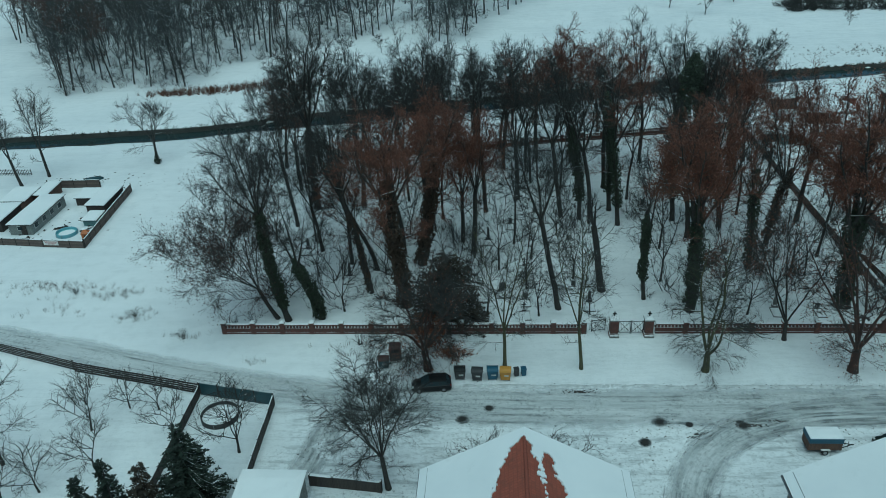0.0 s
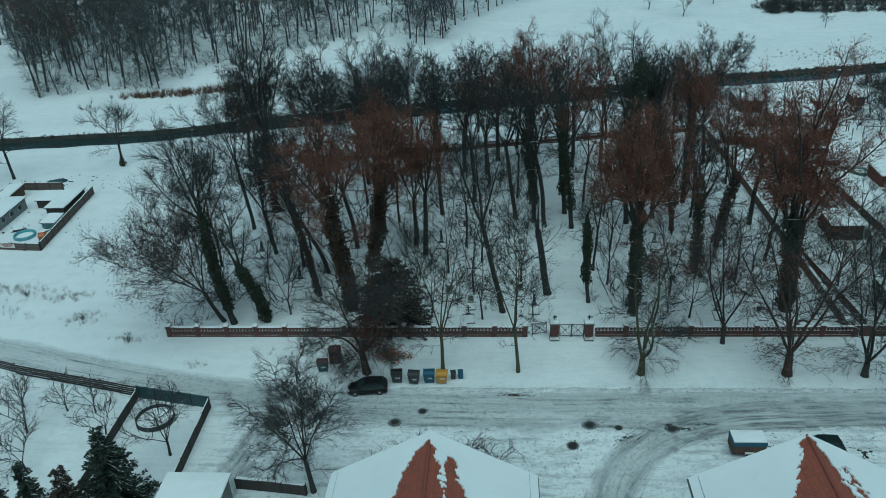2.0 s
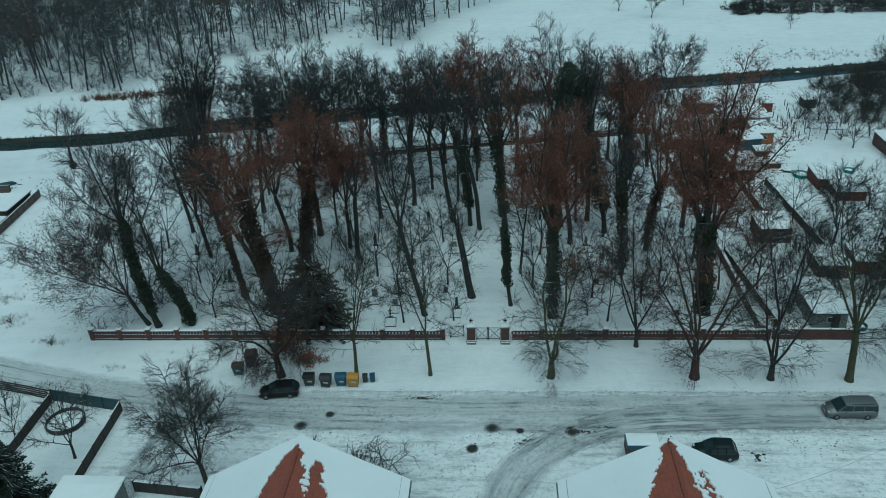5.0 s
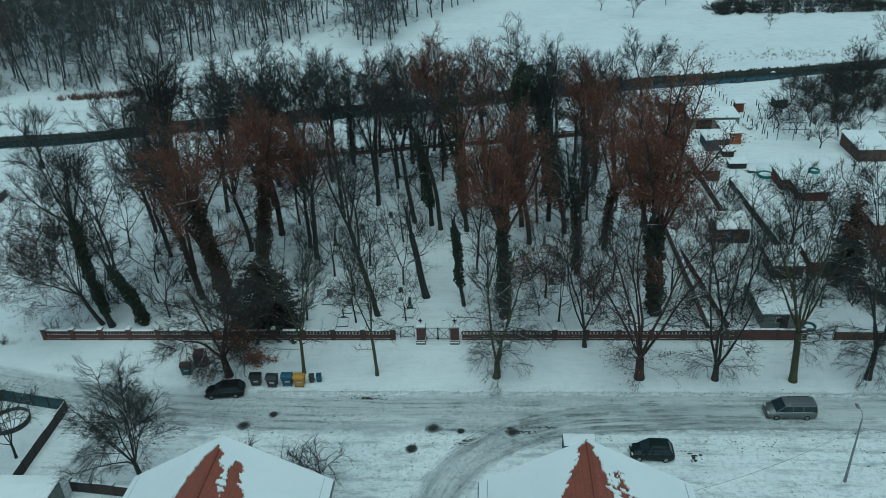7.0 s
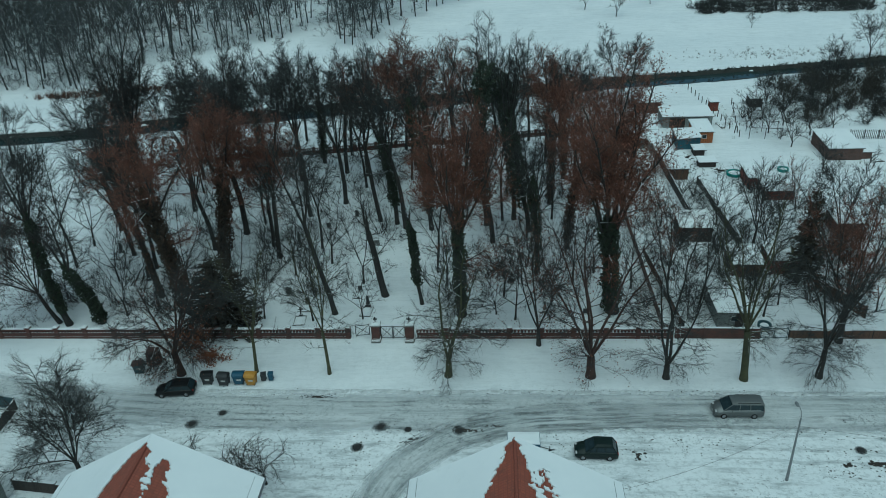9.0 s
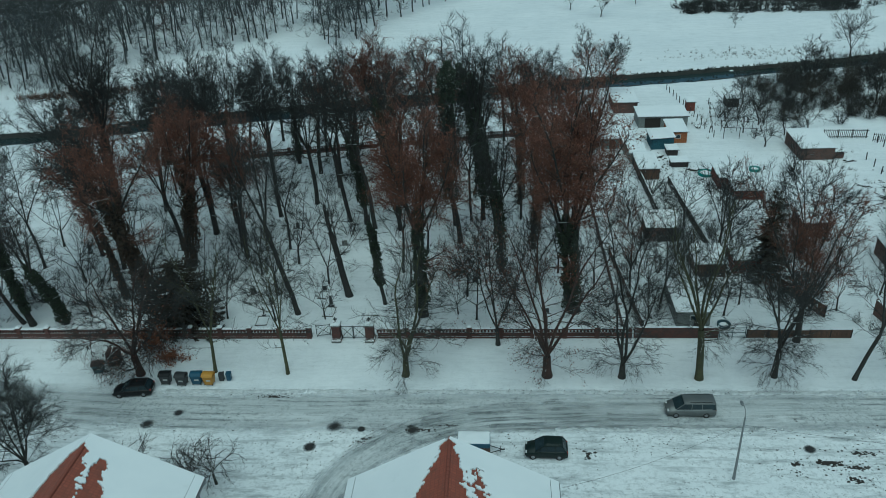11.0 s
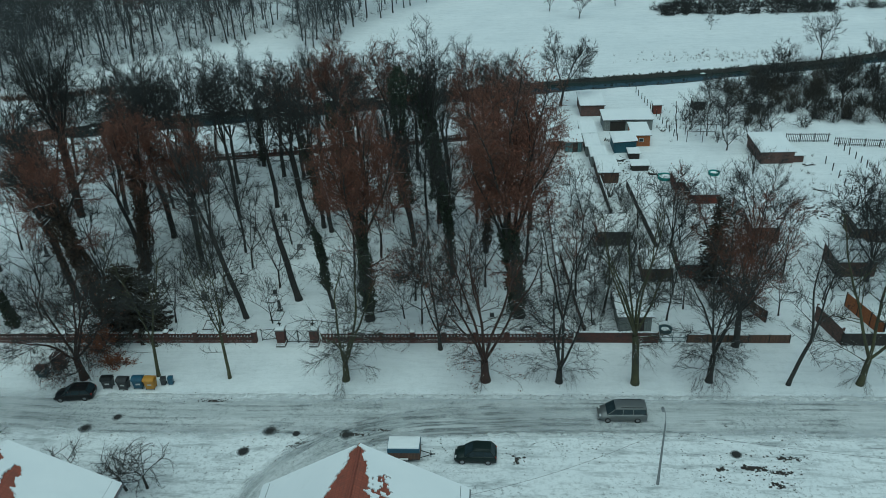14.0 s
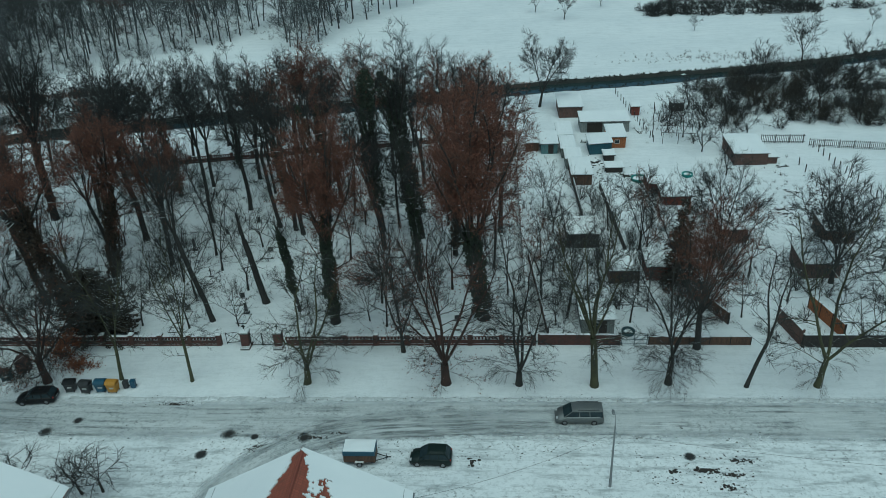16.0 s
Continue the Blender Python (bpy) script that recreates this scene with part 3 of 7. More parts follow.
        for k in range(m):
            f = first + (1 - first) * ((k + self.r.random() * 0.95) / m) ** 0.78
            i = min(n - 1, int(f * n))
            q = pts[i].lerp(pts[i + 1], f * n - i)
            reach = s["spread"] * (0.52 + 0.48 * math.sin(math.pi * min(1.0, 0.1 + f))) * (1.0 - 0.42 * f) * self.r.uniform(0.65, 1.15)
            out = self.rand_dir((pts[i + 1] - pts[i]).normalized(), s["angle"][0] * (1.45 - 0.6 * f), s["angle"][1] * (1.35 - 0.5 * f))
            self.limb(q, out, max(1.2, min(reach, self.room(q, out))), max(0.045, r * 0.48 * (1 - 0.6 * f)), s)

    def room(self, q, d):
        """The way from q along d to the crown's uneven egg-shaped outline."""
        c, w, a = self.crown
        p = Vector(((q.x - c.x) / w, (q.y - c.y) / w, (q.z - c.z) / a))
        v = Vector((d.x / w, d.y / w, d.z / a))
        k, b, e = v.dot(v), p.dot(v), p.dot(p) - 1.0
        root = b * b - k * e
        return 0.0 if root <= 0 else max(0.0, (root ** 0.5 - b) / k) * self.r.uniform(0.82, 1.10)

    def grow(self, s):
        """s: height, clear (metres of bare trunk), r, lean (metres at the top), stems, spread, and the densities."""
        h, clear = s["height"], s["clear"]
        lean = Vector((s["lean"][0], s["lean"][1], h)).normalized()
        n = max(3, int(clear / 1.0))
        pts, d = self.line(Vector((0, 0, -0.1)), lean, clear + 0.1, 0.04 * s["crook"], 0.0, n)
        r0 = s["r"]
        radii = [r0 * (1.0 - 0.22 * i / n) for i in range(n + 1)]
        radii[0] *= 1.25
        self.tube(self.wood, pts, radii, 8)
        self.trunk = pts
        top = pts[-1]
        for _ in range(s["droop"]):
            a = self.r.uniform(0, 2 * math.pi)
            q = pts[self.r.randrange(max(1, n - 2), n + 1)] + Vector((0, 0, self.r.uniform(0, 1.5)))
            self.limb(q, Vector((math.cos(a), math.sin(a), self.r.uniform(0.2, 0.7))).normalized(), min(4.0, s["spread"]) * self.r.uniform(0.6, 1.0), 0.028, dict(s, up=-3.2, crook=1.3, twigs=s["twigs"] * 2.2, twig_len=0.55, twig_r=0.009, branch_r=0.011))
        k, tall = s["stems"], h - clear
        self.crown = (top + lean * tall * 0.40, s["half"] or 0.5 * s["fork"] * tall + 0.75 * s["spread"], tall * 0.62)
        for _ in range(int(s["low"] * clear)):
            f = 1.0 - 0.42 * self.r.random()
            i = min(n - 1, int(f * n))
            out = self.rand_dir(lean, 55, 95)
            self.limb(pts[i].lerp(pts[i + 1], f * n - i), out, s["spread"] * self.r.uniform(0.45, 0.95), r0 * 0.22, s)
        widest = math.atan(1.5 * s["fork"])
        a = lean.orthogonal().normalized()
        b = lean.cross(a)
        for i in range(k):
            if k < 3:
                tilt, turn = math.atan(s["fork"]) * self.r.uniform(0.7, 1.2), math.pi * i + s["turn"]
            else:
                tilt, turn = widest * ((i + 0.15) / (k - 0.5)) ** 0.55, 2.4 * i + s["turn"] + self.r.uniform(-0.3, 0.3)
            w = (lean * math.cos(tilt) + (a * math.cos(turn) + b * math.sin(turn)) * math.sin(tilt)).normalized()
            length = min(tall * 1.05, max(tall * 0.45, self.room(top, w)))
            self.leader(top, w, length, r0 * 0.88 / k ** 0.50, s, 0.20 if k > 1 else 0.02)


BASE = dict(height=20.0, clear=5.0, r=0.30, lean=(0, 0), stems=2, fork=0.30, turn=0.0, spread=4.5, half=0.0, low=0.5, angle=(30, 62), up=0.65, crook=1.0,
            limbs=1.0, branches=1.5, twigs=3.2, twig_len=1.0, twig_r=0.019, fine=1.25, droop=0, sides=4, branch_r=0.027)


def leaves_at(tips, rng, share, size, drop=0.25):
    """Small crumpled leaves at twig ends."""
    verts, faces = [], []
    for p in tips:
        k = int(share + rng.random())
        for _ in range(k):
            c = p + Vector((rng.gauss(0, drop), rng.gauss(0, drop), rng.gauss(-0.05, drop)))
            a = Vector((rng.gauss(0, 1), rng.gauss(0, 1), rng.gauss(0, 1))).normalized()
            b = a.orthogonal().normalized()
            s = size * rng.uniform(0.6, 1.3)
            n = len(verts)
            verts.extend((c - a * s, c + b * s * 0.6, c + a * s, c - b * s * 0.6 + a.cross(b) * s * 0.4))
            faces.append((n, n + 1, n + 2, n + 3))
    return verts, faces


def ivy_on(pts, rng, lo, hi, radius, count, size):
    """A coat of ivy leaves in clumps round a trunk, from height lo to hi."""
    verts, faces = [], []
    line = [p for p in pts]
    for _ in range(count):
        z = lo + (hi - lo) * rng.random()
        k = max(0, min(len(line) - 2, next((i for i in range(len(line) - 1) if line[i + 1].z >= z), len(line) - 2)))
        a, b = line[k], line[k + 1]
        f = (z - a.z) / max(0.1, b.z - a.z)
        c = a + (b - a) * f
        w = rng.uniform(0, 2 * math.pi)
        bulge = radius * (0.75 + 0.5 * noise.noise((math.cos(w) * 1.3 + c.x, math.sin(w) * 1.3, z * 0.55)))
        bulge *= (1.0 if z < hi - 1.5 else max(0.35, (hi - z) / 1.5)) * rng.uniform(0.55, 1.12)
        p = c + Vector((math.cos(w) * bulge, math.sin(w) * bulge, 0))
        u = Vector((rng.gauss(0, 1), rng.gauss(0, 1), rng.gauss(0, 0.7))).normalized()
        v = u.orthogonal().normalized()
        s = size * rng.uniform(0.6, 1.3)
        n = len(verts)
        verts.extend((p - u * s, p + v * s * 0.8, p + u * s, p - v * s * 0.8))
        faces.append((n, n + 1, n + 2, n + 3))
    return verts, faces


def tree(x, y, label, seed, group="", bark=None, twig=None, leaf=None, leaf_share=0.0, leaf_size=0.11, ivy=None, ivy_r=0.75, ivy_mat=None, name="tree", category="tree", rz=0.0, **kw):
    s = dict(BASE, **kw)
    w = Wood(seed)
    w.grow(s)
    t = thing(name, x, y, 0, rz, label, category, group)
    part("trunk", w.wood, bark or M_BARK, t, smooth=True)
    part("crown", w.twig, twig or M_TWIG, t)
    rng = random.Random(seed + 1)
    if leaf_share:
        part("leaves", leaves_at(w.tips, rng, leaf_share, leaf_size), leaf or M_LEAFDRY, t)
    if ivy:
        lo, hi, count = ivy
        line = list(w.trunk)
        if line[-1].z < hi:
            d = (line[-1] - line[-2]).normalized()
            line.append(line[-1] + d * (hi - line[-1].z + 0.5))
        part("ivy", ivy_on(line, rng, lo, hi, ivy_r, int(count * 1.4), 0.14), ivy_mat or M_IVY, t, "dense dark ivy round the trunk")
    return t


def conifer(x, y, h, half, label, seed, material, layers=22, group="", lift=0.4, name="conifer", dome=False):
    """A trunk with tiers of drooping boughs, each a spray of many small needle tufts."""
    rng = random.Random(seed)
    t = thing(name, x, y, 0, 0, label, "conifer", group)
    bm = BM()
    rod(bm, (0, 0, -0.1), (0, 0, h * 0.97), max(0.12, h * 0.018), 0.03, 7)
    verts, faces = [], []
    for k in range(layers):
        z = lift + (h - lift) * (k / layers)
        reach = half * ((1 - (k / layers) ** 2.0) ** 0.5 if dome else (1 - k / layers) ** 0.8) * rng.uniform(0.85, 1.1) + 0.15
        for i in range(max(5, int(6 + reach * 3))):
            w = rng.uniform(0, 2 * math.pi)
            ln = reach * rng.uniform(0.65, 1.12)
            d = Vector((math.cos(w), math.sin(w), 0))
            side = Vector((-d.y, d.x, 0))
            a = Vector((0, 0, z))
            b = d * ln + Vector((0, 0, z - ln * rng.uniform(0.05, 0.32) + 0.15))
            rod(bm, a, b, 0.03, 0.01, 3)
            m = max(6, int(ln * (14 if dome else 12)))
            for j in range(m):
                f = (j + 1) / m
                c = a.lerp(b, f)
                for sgn in (-1, 1):
                    out = (side * sgn * rng.uniform(0.3, 1.0) + d * rng.uniform(0.3, 0.9) + Vector((0, 0, rng.uniform(-0.5, 0.35)))).normalized() * rng.uniform(0.18, 0.46)
                    v = Vector((rng.gauss(0, 0.06), rng.gauss(0, 0.06), rng.gauss(0, 0.06)))
                    n = len(verts)
                    verts.extend((c, c + out * 0.55 + v, c + out, c + out * 0.5 - v))
                    faces.append((n, n + 1, n + 2, n + 3))
    part("trunk", bm, M_BARK, t)
    part("crown", (verts, faces), material, t)
    return t


def shrub_mesh(seed, h, half, stems, twigs=3.0, coarse=False, twig_r=0.019):
    w = Wood(seed)
    if coarse:
        for _ in range(int(stems * 1.6)):
            a, f = w.r.uniform(0, 2 * math.pi), w.r.uniform(0.2, 1.0)
            p = Vector((math.cos(a) * half * 0.35 * f, math.sin(a) * half * 0.35 * f, -0.05))
            d = Vector((math.cos(a) * half * f / h, math.sin(a) * half * f / h, 0.9)).normalized()
            pts, _ = w.line(p, d, h * w.r.uniform(0.6, 1.05), 0.26, -0.03, 3)
            w.tube(w.wood, pts, [0.028 * (1 - 0.25 * i) for i in range(4)], 3)
            for _ in range(20):
                i = w.r.randrange(3)
                w.sliver(pts[i].lerp(pts[i + 1], w.r.random()), w.rand_dir((pts[i + 1] - pts[i]).normalized(), 25, 85), h * w.r.uniform(0.14, 0.42), twig_r)
        return w
    s = dict(BASE, twigs=twigs * 0.8, twig_len=0.25 + 0.09 * h, twig_r=0.008 + 0.0018 * h, up=0.6)
    for _ in range(stems):
        a = w.r.uniform(0, 2 * math.pi)
        d = Vector((math.cos(a) * half / h, math.sin(a) * half / h, w.r.uniform(0.8, 1.3))).normalized()
        p = Vector((w.r.gauss(0, half * 0.12), w.r.gauss(0, half * 0.12), -0.05))
        pts, _ = w.line(p, d, h * w.r.uniform(0.6, 1.1), 0.2, 0.0, 5)
        w.tube(w.wood, pts, [0.035 * h / 3 * (1 - 0.7 * i / 5) + 0.008 for i in range(6)], 4)
        for k in range(int(3 + h * 0.8)):
            f = 0.25 + 0.75 * w.r.random()
            i = min(4, int(f * 5))
            w.branch(pts[i].lerp(pts[i + 1], f * 5 - i), w.rand_dir((pts[i + 1] - pts[i]).normalized(), 25, 60), h * 0.3 * w.r.uniform(0.6, 1.2), 0.016, s)
    return w


SHRUBS = {}


def shrub(x, y, h, half, seed, label="leafless shrub of thin dark twigs in the snow", material=None, group="", stems=9, twigs=3.0, rz=0.0, coarse=False):
    """A many-stemmed shrub; those of one kind share their meshes."""
    key = (seed, h, half, stems, material)
    if key in SHRUBS:
        return copy_thing(SHRUBS[key], pose(x, y, 0, 0, 0, rz))
    w = shrub_mesh(seed, h, half, stems, twigs, coarse)
    t = thing("shrub", x, y, 0, rz, label, "shrub", group)
    part("woody_base", w.wood, M_BARK if material is None else material, t)
    part("crown", w.twig, material or M_TWIG, t)
    SHRUBS[key] = t
    return t


def bushes(name, spots, seed, h, half, stems, material, label, category, twig_r=0.019):
    """Far bushes that nobody could count, joined into one mesh."""
    rng = random.Random(seed)
    kinds = [shrub_mesh(seed + k, h, half, stems, 3.0, True, twig_r) for k in range(3)]
    arrays = []
    for w in kinds:
        nv = len(w.wood[0])
        arrays.append((np.array([tuple(v) for v in w.wood[0] + w.twig[0]]), [tuple(f) for f in w.wood[1]] + [tuple(i + nv for i in f) for f in w.twig[1]]))
    verts, faces, count = [], [], 0
    for x, y in spots:
        v, f = arrays[rng.randrange(3)]
        a, k = rng.uniform(0, 2 * math.pi), rng.uniform(0.7, 1.2)
        c, q = math.cos(a) * k, math.sin(a) * k
        verts.append(np.column_stack((v[:, 0] * c - v[:, 1] * q + x, v[:, 0] * q + v[:, 1] * c + y, v[:, 2] * k)))
        faces.extend(tuple(i + count for i in face) for face in f)
        count += len(v)
    return tagged(part(name, (np.vstack(verts).tolist(), faces), material), label, category, kind="stuff")


def scaled_copy(src, x, y, rz, k):
    t = copy_thing(src, pose(x, y, 0, 0, 0, rz))
    t.scale = (k, k, k)
    return t


# the lime trees along the street
LIME = "trees along the street"
tree(-8.0, 67.8, "crooked bare street tree with a reddish-brown trunk", 11, LIME, M_BARKRED, height=14.5, clear=2.6, r=0.46, lean=(-0.6, 1.0), droop=22, stems=6, fork=0.80, half=7.2, spread=5.4, angle=(40, 75), crook=1.4, limbs=1.0, branches=1.6, twigs=3.2, twig_r=0.016, leaf=M_LEAFRED, leaf_share=0.06, leaf_size=0.09)
tree(0.5, 68.3, "slender young street tree with mossy bark", 12, LIME, M_BARKGREEN, height=16.5, clear=4.2, r=0.21, lean=(0.9, 2), droop=5, stems=4, fork=0.30, spread=3.8, limbs=0.9, branches=1.3, twigs=3.6, twig_r=0.013, crook=0.7)
tree(8.9, 68.0, "slender young street tree with a straight mossy trunk", 13, LIME, M_BARKGREEN, height=18, clear=5.2, r=0.20, lean=(-0.6, 2), droop=4, stems=4, fork=0.28, spread=3.8, limbs=0.9, branches=1.3, twigs=3.4, twig_r=0.013, crook=0.7)
tree(22.2, 67.7, "low-forked mossy street tree with pruned crooked limbs", 14, LIME, M_BARKGREEN, twig_r=0.015, droop=16, height=17, clear=1.9, r=0.40, lean=(0.6, 1.5), stems=4, fork=0.75, turn=-0.5, half=7.4, spread=5.2, angle=(44, 78), up=0.5, limbs=0.8, branches=1.4, twigs=2.8, crook=1.7)
tree(37.7, 67.7, "large brown street tree with several stems and reddish buds", 15, LIME, M_BARKRED, fine=0.95, twig_r=0.015, droop=18, height=21.5, clear=2.6, r=0.52, lean=(-0.6, 1.0), stems=7, fork=0.36, spread=4.6, limbs=0.85, branches=1.4, twigs=3.0, crook=0.9, leaf=M_LEAFRED, leaf_share=0.15, leaf_size=0.09)
tree(45.7, 67.5, "street tree forked close to the ground", 16, LIME, twig_r=0.015, droop=16, height=20, clear=1.6, r=0.38, lean=(0.6, 1.0), stems=4, fork=0.50, turn=-0.2, half=5.6, spread=4.4, angle=(38, 72), limbs=0.75, branches=1.3, twigs=2.6, crook=1.4)
tree(53.8, 67.3, "upright street tree with a stout mossy trunk", 17, LIME, M_BARKGREEN, fine=1.05, twig_r=0.016, droop=15, height=21.5, clear=6.2, r=0.42, lean=(0.8, 1.6), stems=7, fork=0.34, half=4.6, spread=3.8, limbs=1.0, branches=1.5, twigs=3.0)
tree(61.7, 67.7, "bushy street tree with spreading limbs", 18, LIME, fine=1.05, twig_r=0.016, droop=42, height=17, clear=3.4, r=0.36, lean=(0.4, 1), stems=5, fork=0.5, spread=4.8, limbs=0.95, branches=1.5, twigs=3.2, crook=1.0)
tree(69.8, 67.2, "thin street tree leaning over", 19, LIME, droop=2, height=17.5, clear=6.0, r=0.23, lean=(3.5, 1), stems=2, fork=0.28, spread=3.4, limbs=0.8, branches=1.2, twigs=2.2)
tree(77.2, 67.3, "street tree with a wide tangled crown", 20, LIME, M_BARKGREEN, fine=1.05, twig_r=0.016, droop=15, height=19, clear=3.2, r=0.36, lean=(1.8, 2), stems=3, fork=0.5, spread=6.2, limbs=0.95, branches=1.5, twigs=3.2, crook=1.1)
tree(85.5, 67.5, "street tree with a wide tangled crown", 21, LIME, height=19, clear=4.0, r=0.36, lean=(0.5, 1), stems=3, fork=0.4, spread=5.0, limbs=0.9, branches=1.4, twigs=3.0)
tree(32.4, 73.5, "double-stemmed tree against the wall with withered leaves", 22, "", height=16.5, clear=2.2, r=0.26, lean=(-1.4, 1), stems=4, fork=0.55, spread=5.2, limbs=0.8, branches=1.3, twigs=2.8, crook=1.0, leaf=M_LEAFRED, leaf_share=0.42, leaf_size=0.09)
tree(-10.3, 50.0, "bare yard tree with a dense rounded crown", 223, "", height=14.0, clear=3.6, r=0.26, lean=(-1.4, 1), stems=9, fork=0.62, half=5.2, spread=4.0, angle=(38, 70), crook=1.1, up=0.3, limbs=1.4, branches=2.2, twigs=3.8, droop=3, twig_r=0.010, twig_len=0.75, branch_r=0.016)

# the trees of the cemetery
PARK = "old trees in the cemetery"
tree(-27.6, 78.2, "leaning tree that keeps its withered leaves", 31, PARK, height=19.5, clear=4.5, r=0.27, lean=(-11.5, 2.0), stems=9, fork=0.75, half=8.6, spread=5.6, limbs=0.9, branches=1.4, twigs=2.8, low=1.6, leaf=M_LEAFDRY, leaf_share=0.85, leaf_size=0.085, up=0.4, twig_r=0.014)
tree(-26.2, 77.8, "tall leaning tree with an ivy-clad trunk", 32, PARK, height=25.5, clear=14.0, r=0.40, lean=(-7.0, 1), stems=7, fork=0.60, turn=-0.4, half=6.4, spread=4.8, twigs=2.4, ivy=(2.0, 15.0, 2600), ivy_r=0.85)
tree(-22.0, 78.2, "ivy-clad trunk with a thin young crown", 33, PARK, height=15.5, clear=8.0, r=0.34, lean=(-1.8, 1), stems=3, fork=0.4, spread=3.2, twigs=2.2, ivy=(0.3, 9.0, 2300), ivy_r=0.95)
tree(-16.8, 84.4, "tall tree with two long bare stems", 34, PARK, height=26, clear=13.5, r=0.40, lean=(-1.5, 1), stems=6, fork=0.42, half=5.6, spread=4.4, twigs=2.3, ivy=(0.5, 12.0, 900), ivy_r=0.6, ivy_mat=M_IVYBROWN)
tree(-16.7, 90.3, "tall slim tree with reddish bark", 35, PARK, height=23, clear=12.0, r=0.30, lean=(-2.2, 1), stems=5, fork=0.38, half=4.8, spread=4.0, twigs=2.2)
tree(-29.2, 110.4, "very tall tree with a straight dark trunk", 36, PARK, height=31, clear=13.0, r=0.62, lean=(0.4, 0), stems=8, fork=0.42, half=6.8, spread=4.8, twigs=2.4, branches=1.5, limbs=0.9, ivy=(1, 14, 1500), ivy_r=0.8, ivy_mat=M_IVYBROWN)
tree(-31.0, 104.0, "slim bare tree with a spreading crown", 37, PARK, height=26, clear=11.0, r=0.30, stems=7, fork=0.42, half=5.4, spread=4.2, twigs=2.2)
tree(-11.7, 80.9, "old tree wrapped in brown ivy with a reddish crown", 38, PARK, height=25.5, clear=14, r=0.55, stems=8, fork=0.62, half=6.3, spread=4.6, limbs=0.9, branches=1.4, twigs=3.2, twig=M_TWIGRED, leaf=M_LEAFRED, leaf_share=0.33, leaf_size=0.10, ivy=(0.3, 18, 4200), ivy_r=1.35, ivy_mat=M_IVYBROWN)
tree(-10.6, 91.8, "old tree wrapped in brown ivy with a reddish crown", 39, PARK, height=24.5, clear=13, r=0.55, lean=(2, 0), stems=8, fork=0.60, half=6.3, spread=4.6, limbs=1.0, branches=1.6, twigs=3.4, twig=M_TWIGRED, leaf=M_LEAFRED, leaf_share=0.25, leaf_size=0.10, ivy=(0.3, 17, 3800), ivy_r=1.3, ivy_mat=M_IVYBROWN)
tree(-1.9, 108.5, "straight tree with bare limbs", 40, PARK, height=26, clear=12, r=0.32, stems=5, fork=0.32, spread=4.0, twigs=2.8)
tree(-10.5, 102.6, "tall bare tree with a wide fan of fine branches", 240, PARK, height=29.5, clear=16.0, r=0.46, stems=11, fork=0.62, half=5.9, spread=3.6, limbs=1.0, branches=1.6, twigs=3.0, crook=0.6)
tree(7.3, 80.2, "leaning tree with a long bare trunk", 41, PARK, height=23.5, clear=12.5, r=0.34, lean=(-4.4, 1), stems=3, fork=0.35, spread=4.8, twigs=2.6)
tree(13.1, 84.5, "broken-off trunk with thin new shoots", 42, PARK, height=13.0, clear=9.4, r=0.46, lean=(-2.2, 0), stems=4, fork=0.22, spread=1.5, limbs=0.8, branches=0.9, twigs=1.4)
for i, (x, y, h, lean, iv) in enumerate(((12.3, 105.5, 26.5, -2.3, 15), (17.8, 103.4, 26.5, -0.8, 20), (17.2, 108.4, 25.0, -2.0, 18), (17.3, 117.1, 22.0, 0.0, 0), (13.8, 104.0, 24.0, -1.5, 0), (9.6, 106.5, 23.0, -2.0, 0))):
    tree(x, y, "tall tree with an ivy-clad trunk" if iv else "slim tree with a bare trunk", 43 + i, PARK, height=h * 0.95, clear=11.5, r=0.34, lean=(lean, 0), stems=3, fork=0.40, spread=4.4, limbs=0.85, twigs=2.6, twig=M_TWIGRED if i == 1 else None, ivy=(3, iv, 1900) if iv else None, ivy_r=1.0)
tree(18.1, 82.4, "ivy-clad pole of a dead tree", 50, PARK, height=13.5, clear=12.5, r=0.24, lean=(-1.0, 0), stems=2, fork=0.2, spread=1.2, limbs=0.6, twigs=1.2, ivy=(3.0, 12.5, 1300), ivy_r=0.7)
tree(19.6, 90.5, "slim bare tree with a thin trunk", 51, PARK, height=16, clear=6, r=0.18, stems=2, spread=2.8, twigs=2.2)
tree(23.2, 79.8, "large tree with ivy trunk and red-brown crown", 52, PARK, height=26.5, clear=10.5, r=0.58, stems=9, fork=0.38, half=6.0, spread=4.6, limbs=1.0, branches=1.6, twigs=3.4, twig=M_TWIGRED, leaf=M_LEAFRED, leaf_share=0.39, leaf_size=0.10, ivy=(1.0, 14.5, 3000), ivy_r=1.05)
tree(41.7, 80.6, "great tree with ivy trunk and dense red-brown crown", 53, PARK, height=32.5, clear=9.0, low=0.35, r=0.75, lean=(-1.2, 0), stems=10, fork=0.30, half=6.7, spread=4.6, limbs=0.9, branches=1.5, twigs=3.2, twig=M_TWIGRED, leaf=M_LEAFRED, leaf_share=0.44, leaf_size=0.11, ivy=(0.6, 13.5, 3600), ivy_r=1.35)
